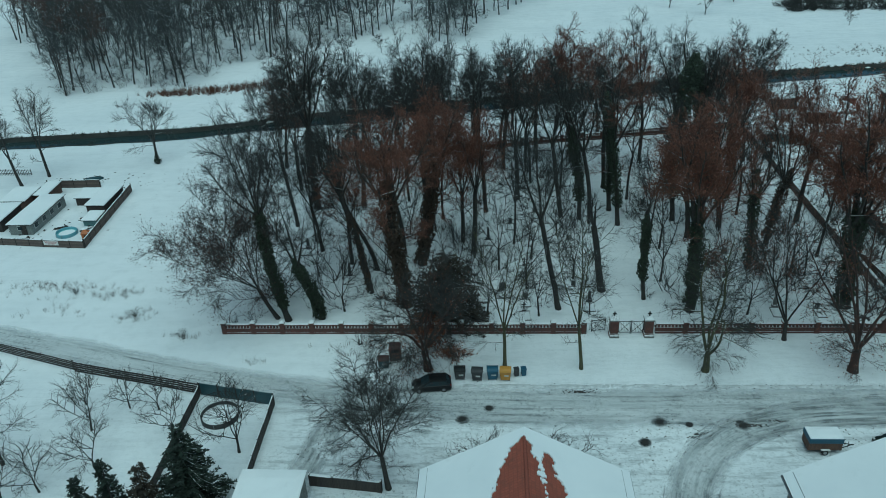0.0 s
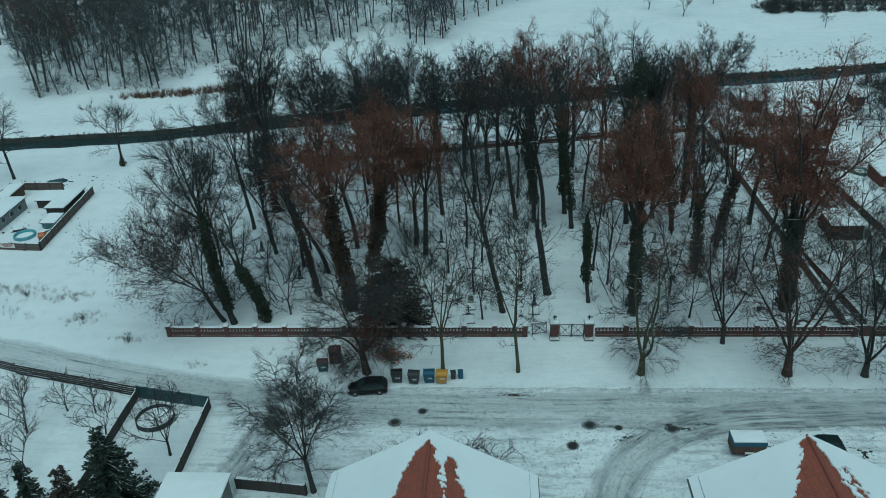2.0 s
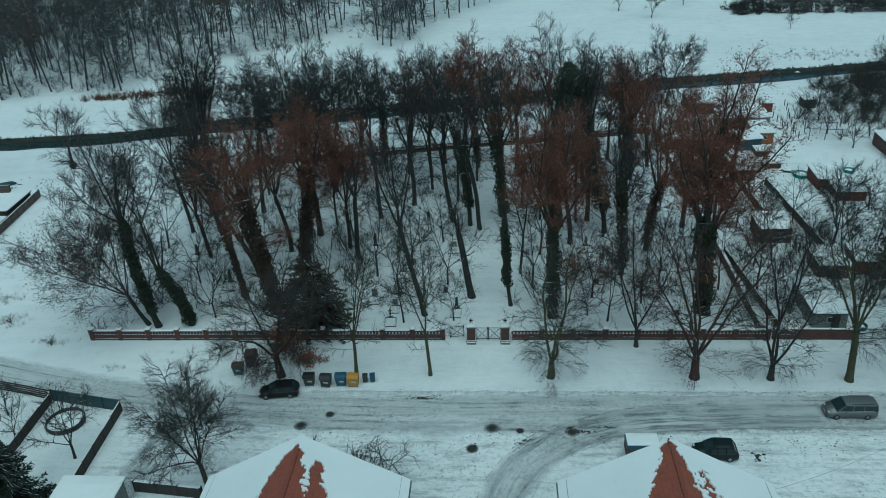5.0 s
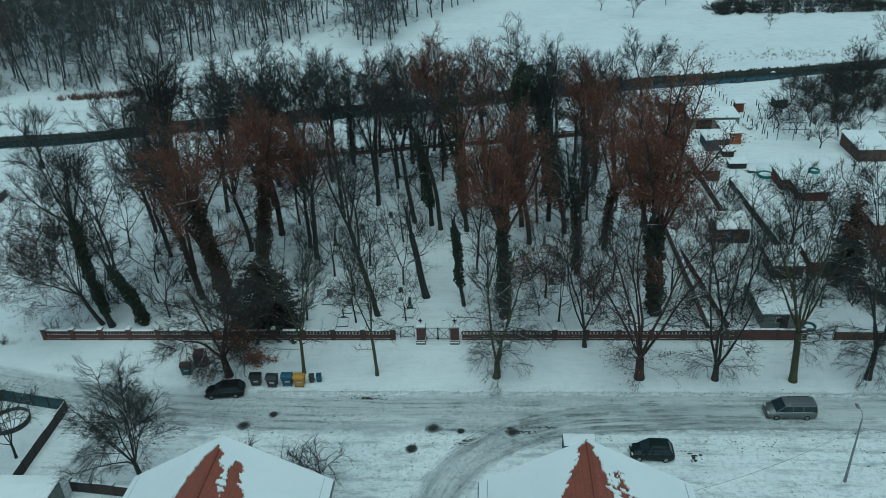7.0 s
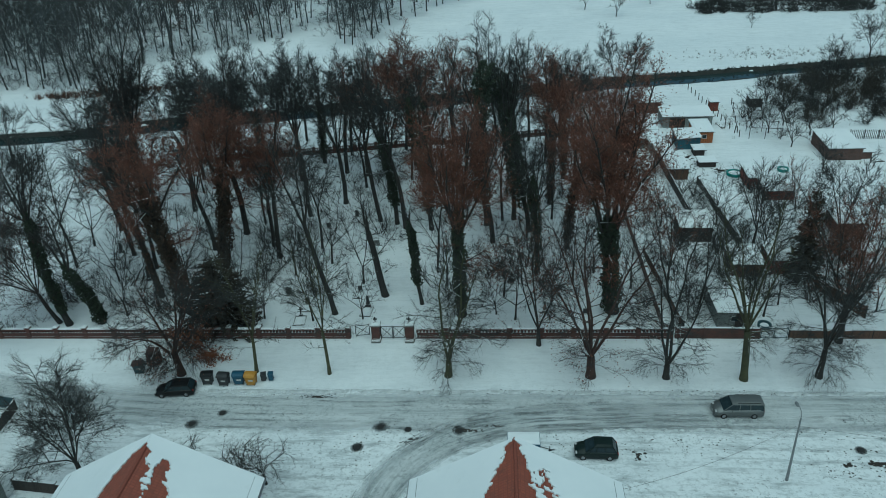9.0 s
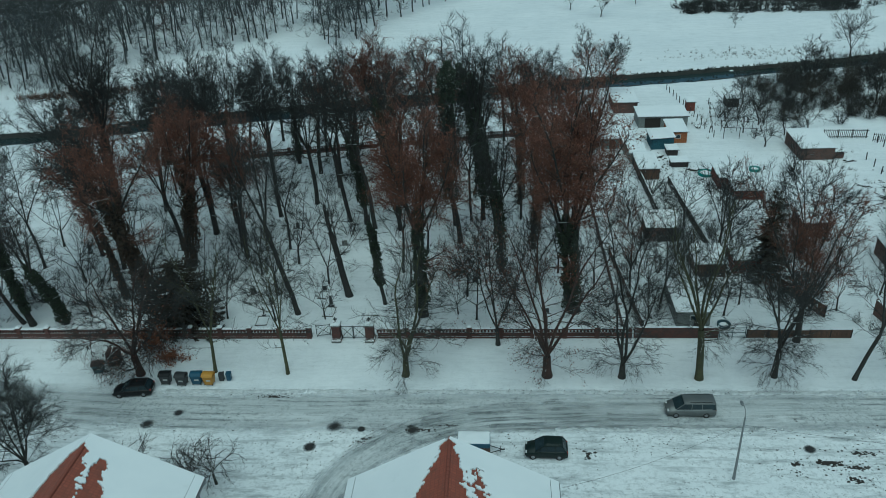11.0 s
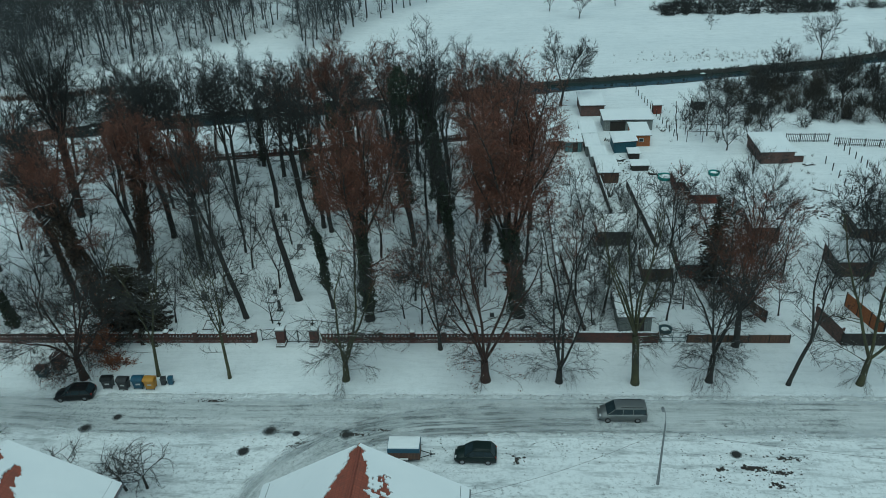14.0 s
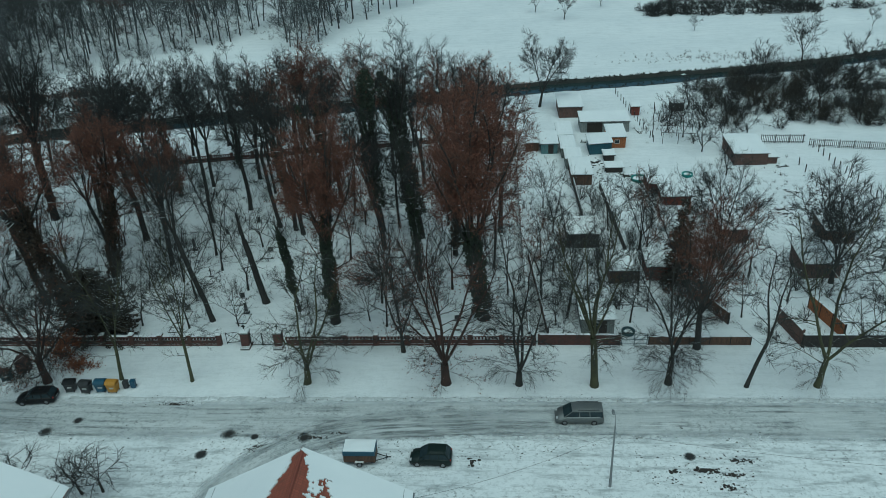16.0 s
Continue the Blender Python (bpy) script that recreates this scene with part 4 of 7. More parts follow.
for i, (x, y, h, half, red) in enumerate(((-21.6, 111.0, 27.0, 5.6, 0), (-11.0, 119.0, 24.5, 5.6, 0), (1.0, 126.0, 22.5, 4.2, 0), (-4.0, 131.0, 20.0, 4.0, 0), (7.0, 131.0, 22.0, 4.6, 0), (13.1, 128.9, 25.5, 6.4, 1), (20.0, 127.6, 24.0, 4.2, 1), (36.0, 112.0, 25.0, 5.2, 1),
                                          (27.0, 99.0, 24.0, 5.0, 0), (37.5, 97.0, 25.0, 5.2, 1), (44.0, 104.0, 23.5, 5.0, 1), (39.0, 122.0, 22.0, 4.8, 0), (3.0, 113.0, 23.0, 4.6, 0), (33.0, 90.0, 20.0, 4.0, 0), (-3.5, 95.0, 21.0, 4.4, 1))):
    tree(x, y, "old tree with a reddish crown of fine twigs" if red else "bare tree with a broad rounded crown", 60 + i, PARK, height=h * 0.97, clear=9.5, r=0.36, stems=8, fork=0.45, half=half * 1.1, spread=half * 0.8, crook=0.8, limbs=0.85, branches=1.45, twigs=3.2 if red else 2.7, twig=M_TWIGRED if red else None,
         leaf=M_LEAFRED, leaf_share=0.26 if red else 0.0, leaf_size=0.10, ivy=(1, 12 + i % 3 * 2, 1300) if i % 2 == 1 else None, ivy_r=1.0, ivy_mat=M_IVYBROWN if red else None)
broad = [tree(-6.5, 123.0, "bare tree with a dense rounded crown", 250, PARK, height=22.0, clear=8.0, r=0.32, stems=8, fork=0.5, half=5.2, spread=4.2, limbs=0.9, branches=1.5, twigs=2.6, crook=0.8),
         tree(5.0, 124.5, "reddish bare tree with a dense rounded crown", 251, PARK, twig=M_TWIGRED, height=21.0, clear=7.5, r=0.32, stems=8, fork=0.5, half=5.0, spread=4.2, limbs=0.9, branches=1.5, twigs=2.6, crook=0.8),
         tree(-15.5, 121.0, "bare tree with a dense rounded crown", 252, PARK, height=23.0, clear=9.0, r=0.32, stems=7, fork=0.45, half=4.8, spread=4.0, limbs=0.9, branches=1.5, twigs=2.6, crook=0.9)]
for i, (x, y, k) in enumerate(((-24.5, 124.0, 1.0), (-33.5, 118.0, 1.0), (0.5, 134.5, 0.9), (10.5, 137.0, 0.92), (25.0, 128.0, 1.0), (31.0, 122.5, 1.0), (43.0, 128.0, 0.9), (36.5, 131.5, 0.92), (-14.0, 134.5, 0.9), (-38.5, 128.0, 0.9), (-20.5, 92.0, 0.85), (-13.8, 97.5, 1.0), (-25.5, 96.0, 0.9), (-5.2, 98.5, 0.95))):
    scaled_copy(broad[i % 3], x, y, i * 67, k)
thin = tree(-8.5, 106.0, "slender bare tree among the old ones", 200, PARK, height=19.5, clear=7.0, r=0.19, lean=(-1.2, 0.5), stems=3, fork=0.3, spread=4.0, limbs=0.9, branches=1.4, twigs=3.0)
for x, y, rz_, k in ((-14.5, 113.0, 40, 1.1), (5.5, 119.5, 100, 1.15), (10.0, 114.5, 200, 1.0), (20.5, 112.5, 300, 1.05), (28.5, 106.0, 20, 1.1), (36.0, 106.5, 150, 1.0), (-18.0, 126.0, 330, 1.1), (2.2, 97.5, 200, 0.95),
                    (30.5, 127.0, 10, 1.05), (43.0, 93.0, 210, 1.05), (44.5, 119.0, 100, 1.1), (-32.5, 92.5, 160, 1.05), (13.0, 122.5, 280, 1.1)):
    scaled_copy(thin, x, y, rz_, k)
# young trees with fan-shaped crowns between the old ones
YOUNG = "young trees in the cemetery and gardens"
young = [tree(-19.5, 79.8, "young bare tree with a fan of fine twigs", 210, YOUNG, height=9.5, clear=2.0, r=0.13, stems=5, fork=0.75, spread=3.6, limbs=0.9, branches=1.3, twigs=2.8, twig_r=0.012, fine=0.95, up=0.4, branch_r=0.018),
         tree(3.6, 85.0, "young bare tree with a fan of fine twigs", 211, YOUNG, height=12.0, clear=3.0, r=0.15, stems=4, fork=0.6, spread=4.2, limbs=0.8, branches=1.2, twigs=2.6, twig_r=0.013, fine=0.95, up=0.4, branch_r=0.020),
         tree(28.5, 84.2, "young bare tree with a fan of fine twigs", 212, YOUNG, height=11.0, clear=2.4, r=0.14, lean=(1.5, 0), stems=4, fork=0.8, spread=3.8, limbs=0.9, branches=1.2, twigs=2.6, twig_r=0.012, fine=0.95, up=0.5, branch_r=0.018)]
for i, (x, y, k) in enumerate(((-24.5, 88.5, 1.0), (-13.8, 86.5, 1.1), (-5.6, 84.0, 0.95), (-1.5, 79.2, 0.9), (4.8, 78.6, 0.8), (9.8, 87.6, 1.0), (11.0, 79.0, 0.75), (21.0, 86.8, 1.0), (29.8, 78.8, 0.9), (34.5, 82.8, 1.0), (37.5, 87.5, 1.0),
                               (-20.5, 97.0, 1.1), (-13.2, 101.0, 1.0), (-5.0, 100.5, 1.05), (4.5, 93.0, 1.1), (8.5, 100.0, 1.0), (22.5, 95.8, 1.1), (32.0, 101.0, 1.1), (40.5, 90.0, 1.0), (-27.0, 99.0, 1.0), (-22.5, 118.0, 1.2), (23.0, 107.0, 1.0), (44.8, 86.0, 0.9), (51.0, 92.0, 0.8), (50.5, 79.0, 0.8), (56.0, 83.5, 0.8), (57.5, 96.0, 0.75), (71.0, 90.0, 0.8), (62.0, 82.0, 0.7), (73.0, 80.5, 0.7), (-29.5, 84.0, 1.0), (0.0, 90.0, 1.0), (-33.0, 99.0, 1.1), (27.5, 80.0, 0.7))):
    scaled_copy(young[i % 3], x, y, i * 77, k)
IVYTREES = "ivy-clad trees among the red crowns"
for i, (x, y, h, hi) in enumerate(((32.3, 102.3, 26.5, 24.0), (26.1, 104.8, 28.5, 26.0), (30.2, 106.5, 25.0, 22.0))):
    tree(x, y, "dark tree wholly covered in ivy", 80 + i, IVYTREES, height=h, clear=15.0, r=0.36, stems=3, fork=0.16, spread=2.6, twigs=2.4, ivy=(4.0, hi, 4200), ivy_r=1.55)
# twigs take the far colour, with haze painted into it
for i, (x, y, h, half) in enumerate(((27.6, 140.6, 23.5, 4.0), (33.8, 140.5, 21.0, 3.6), (19.5, 143.0, 19.0, 3.6), (3.0, 146.5, 18.0, 3.8), (-10.0, 143.0, 18.0, 3.8), (-26.0, 133.0, 19.0, 3.8), (39.5, 137.0, 18.0, 3.4))):
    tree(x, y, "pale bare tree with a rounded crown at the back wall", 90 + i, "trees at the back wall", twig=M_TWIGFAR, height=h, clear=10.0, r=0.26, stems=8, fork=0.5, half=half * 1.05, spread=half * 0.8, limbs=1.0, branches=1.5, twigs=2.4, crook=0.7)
tree(53.0, 163.0, "tall tree on the river bank with drooping twigs", 97, "", height=15.6, clear=3.0, r=0.30, lean=(1.5, 0), stems=3, fork=0.28, spread=5.0, limbs=1.2, branches=1.8, twigs=3.4, twig_r=0.024)
conifer(-6.1, 77.4, 9.6, 4.3, "broad dark yew with brownish needles behind the wall", 101, M_YEW, 20, name="yew", dome=True)
conifer(66.9, 88.4, 12.5, 2.9, "dark narrow spruce in the gardens", 102, M_YEW, 24)
tree(66.2, 74.2, "reddish bare tree at the garden fence", 103, "", height=21.5, clear=4.5, r=0.40, lean=(-0.6, 0), stems=9, fork=0.42, half=5.6, spread=4.2, limbs=0.8, branches=1.2, twigs=2.6, twig=M_TWIGRED, leaf=M_LEAFRED, leaf_share=0.14, leaf_size=0.10)
tree(63.6, 98.0, "bare fruit tree in the gardens", 104, "", height=12, clear=2.2, r=0.2, stems=4, fork=0.5, spread=4.2, limbs=1.0, branches=1.5, twigs=3.0)
tree(74.5, 96.0, "bare fruit tree in the gardens", 105, "", height=13, clear=2.2, r=0.22, stems=4, fork=0.5, spread=4.8, limbs=1.0, branches=1.5, twigs=3.0)
tree(86.5, 88.5, "large dark bare tree among the sheds", 106, "", height=16.0, clear=3.0, r=0.32, stems=9, fork=0.7, half=6.6, spread=4.6, limbs=1.0, branches=1.6, twigs=3.0)
tree(52.0, 80.5, "thin bare tree behind the fence", 107, "", height=14, clear=4.0, r=0.16, lean=(1.5, 0), stems=2, fork=0.3, spread=3.0, twigs=2.2)
tree(49.0, 84.0, "thin bare tree behind the fence", 108, "", height=13, clear=4.0, r=0.16, lean=(-1.0, 0), stems=3, fork=0.35, spread=3.0, twigs=2.2, twig=M_TWIGRED)
for i, (x, y, h) in enumerate(((81.0, 135.0, 7.5), (79.2, 142.5, 7.0), (83.2, 146.5, 8.0), (86.4, 141.0, 6.0), (80.5, 150.5, 6.0), (82.5, 124.0, 5.5), (91.5, 143.5, 5.0))):
    tree(x, y, "dense bare thorn tree beside the brick shed", 190 + i, "thorn trees by the brick shed", height=h, clear=0.9, r=0.14, stems=5, fork=0.75, half=3.2, spread=2.4, limbs=1.2, branches=1.5, twigs=2.4, twig_r=0.018, fine=1.0)
tree(118.8, 193.6, "round bare tree on the far bank", 109, "", height=12, clear=2.2, r=0.2, stems=5, fork=0.55, spread=3.6, limbs=1.0, twigs=2.6)

# meadow and river bank, to the west
tree(-82.6, 125.8, "bare tree leaning beside the allotment", 111, "", height=15.5, clear=5.0, r=0.27, lean=(-1.0, 1), stems=3, fork=0.35, spread=4.2, twigs=2.4)
tree(-85.5, 121.5, "bare tree leaning beside the allotment", 112, "", height=14.5, clear=5.0, r=0.27, lean=(-2.2, 1), stems=3, fork=0.35, spread=4.0, twigs=2.4)
tree(-64.1, 131.4, "bare tree with spreading crown and ivy at its foot", 113, "", height=12.4, clear=4.4, r=0.26, lean=(-1.4, 1), stems=4, fork=0.75, spread=5.0, limbs=0.9, twigs=2.4, ivy=(0.1, 2.2, 260), ivy_r=0.7)

# gardens of the houses
FRUIT = "fruit trees in the garden"
for i, (x, y, h, half) in enumerate(((-39.0, 52.1, 5.2, 2.8), (-42.0, 57.5, 6.0, 2.4), (-39.4, 61.0, 4.0, 1.7), (-36.2, 60.8, 4.0, 1.6), (-33.4, 57.3, 4.6, 2.4), (-48.6, 52.5, 11.0, 5.0), (-43.0, 49.0, 5.0, 2.4), (-46.0, 47.8, 5.0, 2.6), (-25.6, 54.5, 8.0, 3.4), (-44.5, 61.5, 3.5, 1.4))):
    tree(x, y, "small bare fruit tree in the snowy garden", 120 + i, FRUIT, fine=1.1, height=h, clear=max(0.7, h * 0.22), r=0.04 + h * 0.013, stems=5, fork=0.8, spread=half, limbs=1.2, branches=2.2, twigs=5.0, twig_len=0.42, twig_r=0.009, crook=1.6, up=0.2, branch_r=0.013)
for i, (x, y, h) in enumerate(((-1.4, 51.0, 4.4), (4.2, 51.1, 4.3), (6.1, 51.4, 4.4))):
    tree(x, y, "small pruned tree with knobbly branches beside the house", 135 + i, "pruned trees beside the house", height=h, clear=1.4, r=0.13, lean=(-0.8, 0.3), stems=8, fork=1.5, half=3.3, spread=2.0, angle=(45, 80), limbs=1.5, branches=2.0, twigs=2.6, twig_len=0.34, twig_r=0.010, crook=1.6, up=-0.2, branch_r=0.016, low=0.0)
conifer(-27.2, 47.0, 10.0, 3.6, "large dark spruce with a little snow", 141, M_NEEDLE, 26, "spruces by the house")
conifer(-33.0, 44.6, 8.4, 1.7, "slender young dark green spruce", 142, M_NEEDLE, 20, "spruces by the house")
conifer(-35.4, 44.0, 7.0, 1.5, "slender young dark green spruce", 143, M_NEEDLE, 18, "spruces by the house")
conifer(-30.4, 45.2, 7.4, 1.9, "slender brownish young spruce tree", 144, M_YEW, 18, "spruces by the house")


# ---- the cemetery wall ----
def wall_bay(x0, x1, y, parent, rng):
    """One bay: plinth, solid courses, an openwork course of small brick posts, a coping, and the snow on it."""
    cx, w = (x0 + x1) / 2, x1 - x0
    bm = BM()
    box(bm, cx, y, -0.05, w, 0.44, 0.30, bevel=0.015)
    box(bm, cx, y, 0.25, w, 0.34, 0.55)
    part("wall_panel", bm, M_BRICK, parent)
    bm = BM()
    n = max(3, int(round(w / 0.40)))
    for i in range(n + 1):
        box(bm, x0 + w * i / n, y, 0.80, 0.20, 0.26, 0.34)
    part("openwork", bm, M_BRICK, parent)
    bm = BM()
    box(bm, cx, y, 1.14, w, 0.46, 0.18, bevel=0.02)
    part("coping", bm, M_BRICK, parent)
    part("snow_cap", snow_lump(BM(), cx, y, 1.32, w - 0.05, 0.40, 0.09, rng), M_ROOFSNOW, parent)


def wall_pier(x, y, parent, rng):
    bm = BM()
    box(bm, x, y, -0.05, 0.56, 0.56, 1.50, bevel=0.02)
    box(bm, x, y, 1.45, 0.66, 0.66, 0.12, bevel=0.02)
    pier = part("wall_pier", bm, M_BRICK, parent)
    part("snow_cap", snow_lump(BM(), x, y, 1.57, 0.6, 0.6, 0.22, rng), M_ROOFSNOW, pier)


def openwork_wall(name, x0, x1, y, label, gaps=3.72):
    rng = random.Random(int(x0 * 10) + 5)
    t = thing(name, 0, 0, 0, 0, label, "wall", kind="structure")
    n = max(1, int(round((x1 - x0) / gaps)))
    for i in range(n):
        a, b = x0 + (x1 - x0) * i / n, x0 + (x1 - x0) * (i + 1) / n
        wall_bay(a + 0.25, b - 0.25, y, t, rng)
        if i or x0 < -30:
            wall_pier(a, y, t, rng)
    wall_pier(x1, y, t, rng)


openwork_wall("wall_street_west", -33.4, 9.9, 75.0, "red brick cemetery wall with openwork course and snowy coping")
openwork_wall("wall_street_east", 17.9, 47.6, 75.0, "red brick cemetery wall with openwork course and snowy coping")


def gate_pier(x, y, label):
    t = thing("gate_pier", x, y, 0, 0, label, "gate pier", "gate piers")
    bm = BM()
    box(bm, 0, 0, -0.05, 1.16, 1.16, 0.40, bevel=0.03)
    box(bm, 0, 0, 0.35, 0.96, 0.96, 1.70, bevel=0.02)
    part("shaft", bm, M_BRICK, t)
    bm = BM()
    box(bm, 0, 0, 2.05, 1.18, 1.18, 0.16, bevel=0.03)
    box(bm, 0, 0, 2.21, 1.05, 1.05, 0.30, taper=0.35)
    part("cap", bm, M_STONE, t, "pale stone cap")
    part("snow", snow_lump(BM(), 0, 0, 2.24, 1.05, 1.05, 0.26, random.Random(int(x))), M_ROOFSNOW, t)
    bm = BM()
    box(bm, 0, 0, 2.45, 0.12, 0.12, 0.66)
    box(bm, 0, 0, 2.78, 0.46, 0.12, 0.12)
    part("cross", bm, M_IRON, t, "small dark iron cross")
    part("step", box(BM(), 0, -0.72, -0.03, 1.1, 0.3, 0.28, bevel=0.03), M_STONE, t)
    return t


gate_pier(13.3, 74.7, "tall red brick gate pier with stone cap, snow and cross")
gate_pier(17.3, 74.7, "tall red brick gate pier with stone cap, snow and cross")


def gate_leaf(x0, x1, y, name, label, h=1.75, turn=0.0):
    t = thing(name, x0, y, 0, turn, label, "gate", "cemetery gates")
    w = x1 - x0
    bm = BM()
    for z in (0.22, h):
        rod(bm, (0, 0, z), (w, 0, z), 0.035, n=4)
    for x in (0.03, w - 0.03):
        rod(bm, (x, 0, 0.05), (x, 0, h + 0.12), 0.045, n=5)
    part("frame", bm, M_IRON, t)
    bm = BM()
    rod(bm, (0.05, 0, 0.25), (w - 0.05, 0, h - 0.05), 0.03, n=4)
    rod(bm, (0.05, 0, h - 0.05), (w - 0.05, 0, 0.25), 0.03, n=4)
    part("brace", bm, M_IRON, t)
    n = int(w / 0.16)
    bar = None
    for i in range(1, n):
        if bar is None:
            bar = part("bar", rod(BM(), (w * i / n, 0, 0.22), (w * i / n, 0, h), 0.011, n=4), M_IRON, t)
            first = w * i / n
        else:
            o = new("bar", bar.data)
            o.parent = t
            o.location.x = w * i / n - first
    return t


gate_leaf(13.85, 15.28, 74.75, "gate_leaf", "closed dark iron gate leaf with crossed braces")
gate_leaf(15.32, 16.75, 74.75, "gate_leaf", "closed dark iron gate leaf with crossed braces")
gate_leaf(10.75, 12.45, 75.1, "wicket_gate", "small iron side gate standing ajar", 1.6, 10)


def plain_wall(name, p, q, h, thick, material, label, snow=True, seam=3.0, kind="structure", category="wall"):
    """A solid wall or board fence from p to q in panels between posts, with snow along its top."""
    rng = random.Random(int(p[0] * 7 + p[1]))
    d = Vector((q[0] - p[0], q[1] - p[1], 0))
    length, ang = d.length, math.degrees(math.atan2(d.y, d.x))
    t = thing(name, p[0], p[1], 0, ang, label, category, kind=kind)
    n = max(1, int(round(length / seam)))
    for i in range(n):
        a, b = length * i / n, length * (i + 1) / n
        hh = h * rng.uniform(0.96, 1.04)
        part("panel", box(BM(), (a + b) / 2, 0, -0.05, b - a - 0.08, thick, hh + 0.05, bevel=0.01), material, t)
        if snow:
            part("snow_cap", snow_lump(BM(), (a + b) / 2, 0, hh, b - a - 0.1, thick + 0.03, 0.06, rng), M_ROOFSNOW, t)
    for i in range(n + 1):
        part("post", box(BM(), length * i / n, 0, -0.05, 0.12, thick + 0.08, h + 0.17, bevel=0.01), M_PLANKBACK if material not in (M_BRICK, M_BRICKDARK) else material, t)
    return t


def back_y(x):
    return 136.7 + 0.18 * x


rng_wall = random.Random(4)
bw = thing("wall_back", -30, back_y(-30), 0, math.degrees(math.atan(0.18)), "brick wall with openwork course at the back of the cemetery", "wall", kind="structure")
for i in range(20):
    a = i * 3.9
    wall_bay(a + 0.25, a + 3.65, 0, bw, rng_wall)
    wall_pier(a, 0, bw, rng_wall)
plain_wall("wall_east", (47.2, 75.4), (47.2, 144.5), 1.35, 0.34, M_BRICKDARK, "low dark brick wall between cemetery and gardens", seam=4.6)
plain_wall("wall_street_garden", (48.2, 75.0), (57.6, 74.9), 1.45, 0.28, M_BRICK, "plain dark red brick wall along the street", seam=3.1)
plain_wall("fence_street_east", (60.9, 74.9), (72.4, 74.8), 1.10, 0.10, M_WOOD, "dark board fence along the street with snow on top", seam=2.3, category="fence")
plain_wall("fence_allotment", (56.0, 142.0), (56.6, 105.0), 1.5, 0.10, M_WOODDARK, "long dark board fence between the allotments", seam=3.1, category="fence")
plain_wall("fence_allotment_east", (60.6, 119.0), (61.6, 95.0), 1.3, 0.10, M_WOODDARK, "dark board fence in the allotments", seam=3.0, category="fence")


def mesh_gate(x0, x1, y):
    t = thing("garden_gate", x0, y, 0, 0, "green wire garden gate in the fence", "gate")
    w = x1 - x0
    bm = BM()
    for z in (0.1, 0.7, 1.35):
        rod(bm, (0, 0, z), (w, 0, z), 0.03, n=4)
    for x in (0.0, w / 2, w):
        rod(bm, (x, 0, -0.05), (x, 0, 1.5), 0.05, n=5)
    part("frame", bm, M_TARP, t)
    bm = BM()
    for i in range(1, int(w / 0.12)):
        rod(bm, (i * 0.12, 0, 0.1), (i * 0.12, 0, 1.35), 0.008, n=3)
    part("wire_mesh", bm, M_TARP, t)


mesh_gate(57.8, 60.7, 74.9)


# ---- graves ----
def grave(x, y, seed, group="graves"):
    rng = random.Random(seed)
    t = thing("grave", x, y, 0, rng.uniform(-4, 4), "snow-covered grave with stone border and headstone", "grave", group)
    w, l = rng.uniform(1.0, 1.9), rng.uniform(1.8, 2.2)
    bm = BM()
    for sx, sy, px, py in ((w, 0.10, 0, -l / 2), (w, 0.10, 0, l / 2), (0.10, l - 0.10, -w / 2 + 0.05, 0), (0.10, l - 0.10, w / 2 - 0.05, 0)):
        box(bm, px, py, -0.05, sx, sy, 0.20, bevel=0.02)
    part("border", bm, M_STONE, t)
    part("snow", snow_lump(BM(), 0, 0, 0.0, w - 0.3, l - 0.3, 0.24, rng), M_ROOFSNOW, t)
    bm = BM()
    kind = rng.random()
    mat = M_STONEDARK if rng.random() < 0.6 else M_STONE
    if kind < 0.5:
        hh = rng.uniform(0.8, 1.3)
        box(bm, 0, l / 2 + 0.12, -0.05, rng.uniform(0.5, 0.9), 0.18, hh, bevel=0.04, taper=0.9)
        part("headstone", bm, mat, t)
    elif kind < 0.8:
        box(bm, 0, l / 2 + 0.1, -0.05, 0.5, 0.3, 0.35, bevel=0.03)
        box(bm, 0, l / 2 + 0.1, 0.3, 0.14, 0.12, 1.1)
        box(bm, 0, l / 2 + 0.1, 0.95, 0.6, 0.12, 0.14)
        part("stone_cross", bm, mat, t)
    else:
        box(bm, 0, l / 2 + 0.1, -0.05, 0.7, 0.5, 0.5, bevel=0.04)
        box(bm, 0, l / 2 + 0.1, 0.45, 0.42, 0.36, rng.uniform(1.0, 1.8), taper=0.55)
        part("obelisk", bm, mat, t)


GRAVES = ((3.3, 81.5), (0.0, 88.2), (3.1, 78.6), (7.6, 88.6), (11.2, 80.6), (5.8, 94.4), (-1.5, 97.9), (20.4, 80.4), (29.4, 86.4), (20.7, 92.5), (38.4, 79.0), (27.2, 81.7), (0.4, 83.6), (5.4, 84.2), (9.6, 84.6), (-0.6, 92.6), (3.4, 90.2), (9.2, 92.8), (-6.2, 86.5), (-4.0, 100.6), (1.8, 103.0),
          (7.0, 99.0), (10.2, 97.2), (27.0, 90.6), (31.0, 92.8), (34.8, 84.2), (33.4, 79.2), (24.8, 95.4), (29.2, 97.2), (35.6, 101.0), (-20.2, 87.5), (-24.6, 90.2), (-27.8, 95.6), (-22.8, 100.8), (-14.0, 98.4), (-18.2, 105.0), (5.6, 106.8), (-1.0, 110.0), (22.5, 109.0), (26.4, 113.8))
for i, (gx, gy) in enumerate(GRAVES):
    if i % 2:
        continue
    grave(gx, gy, 300 + i)


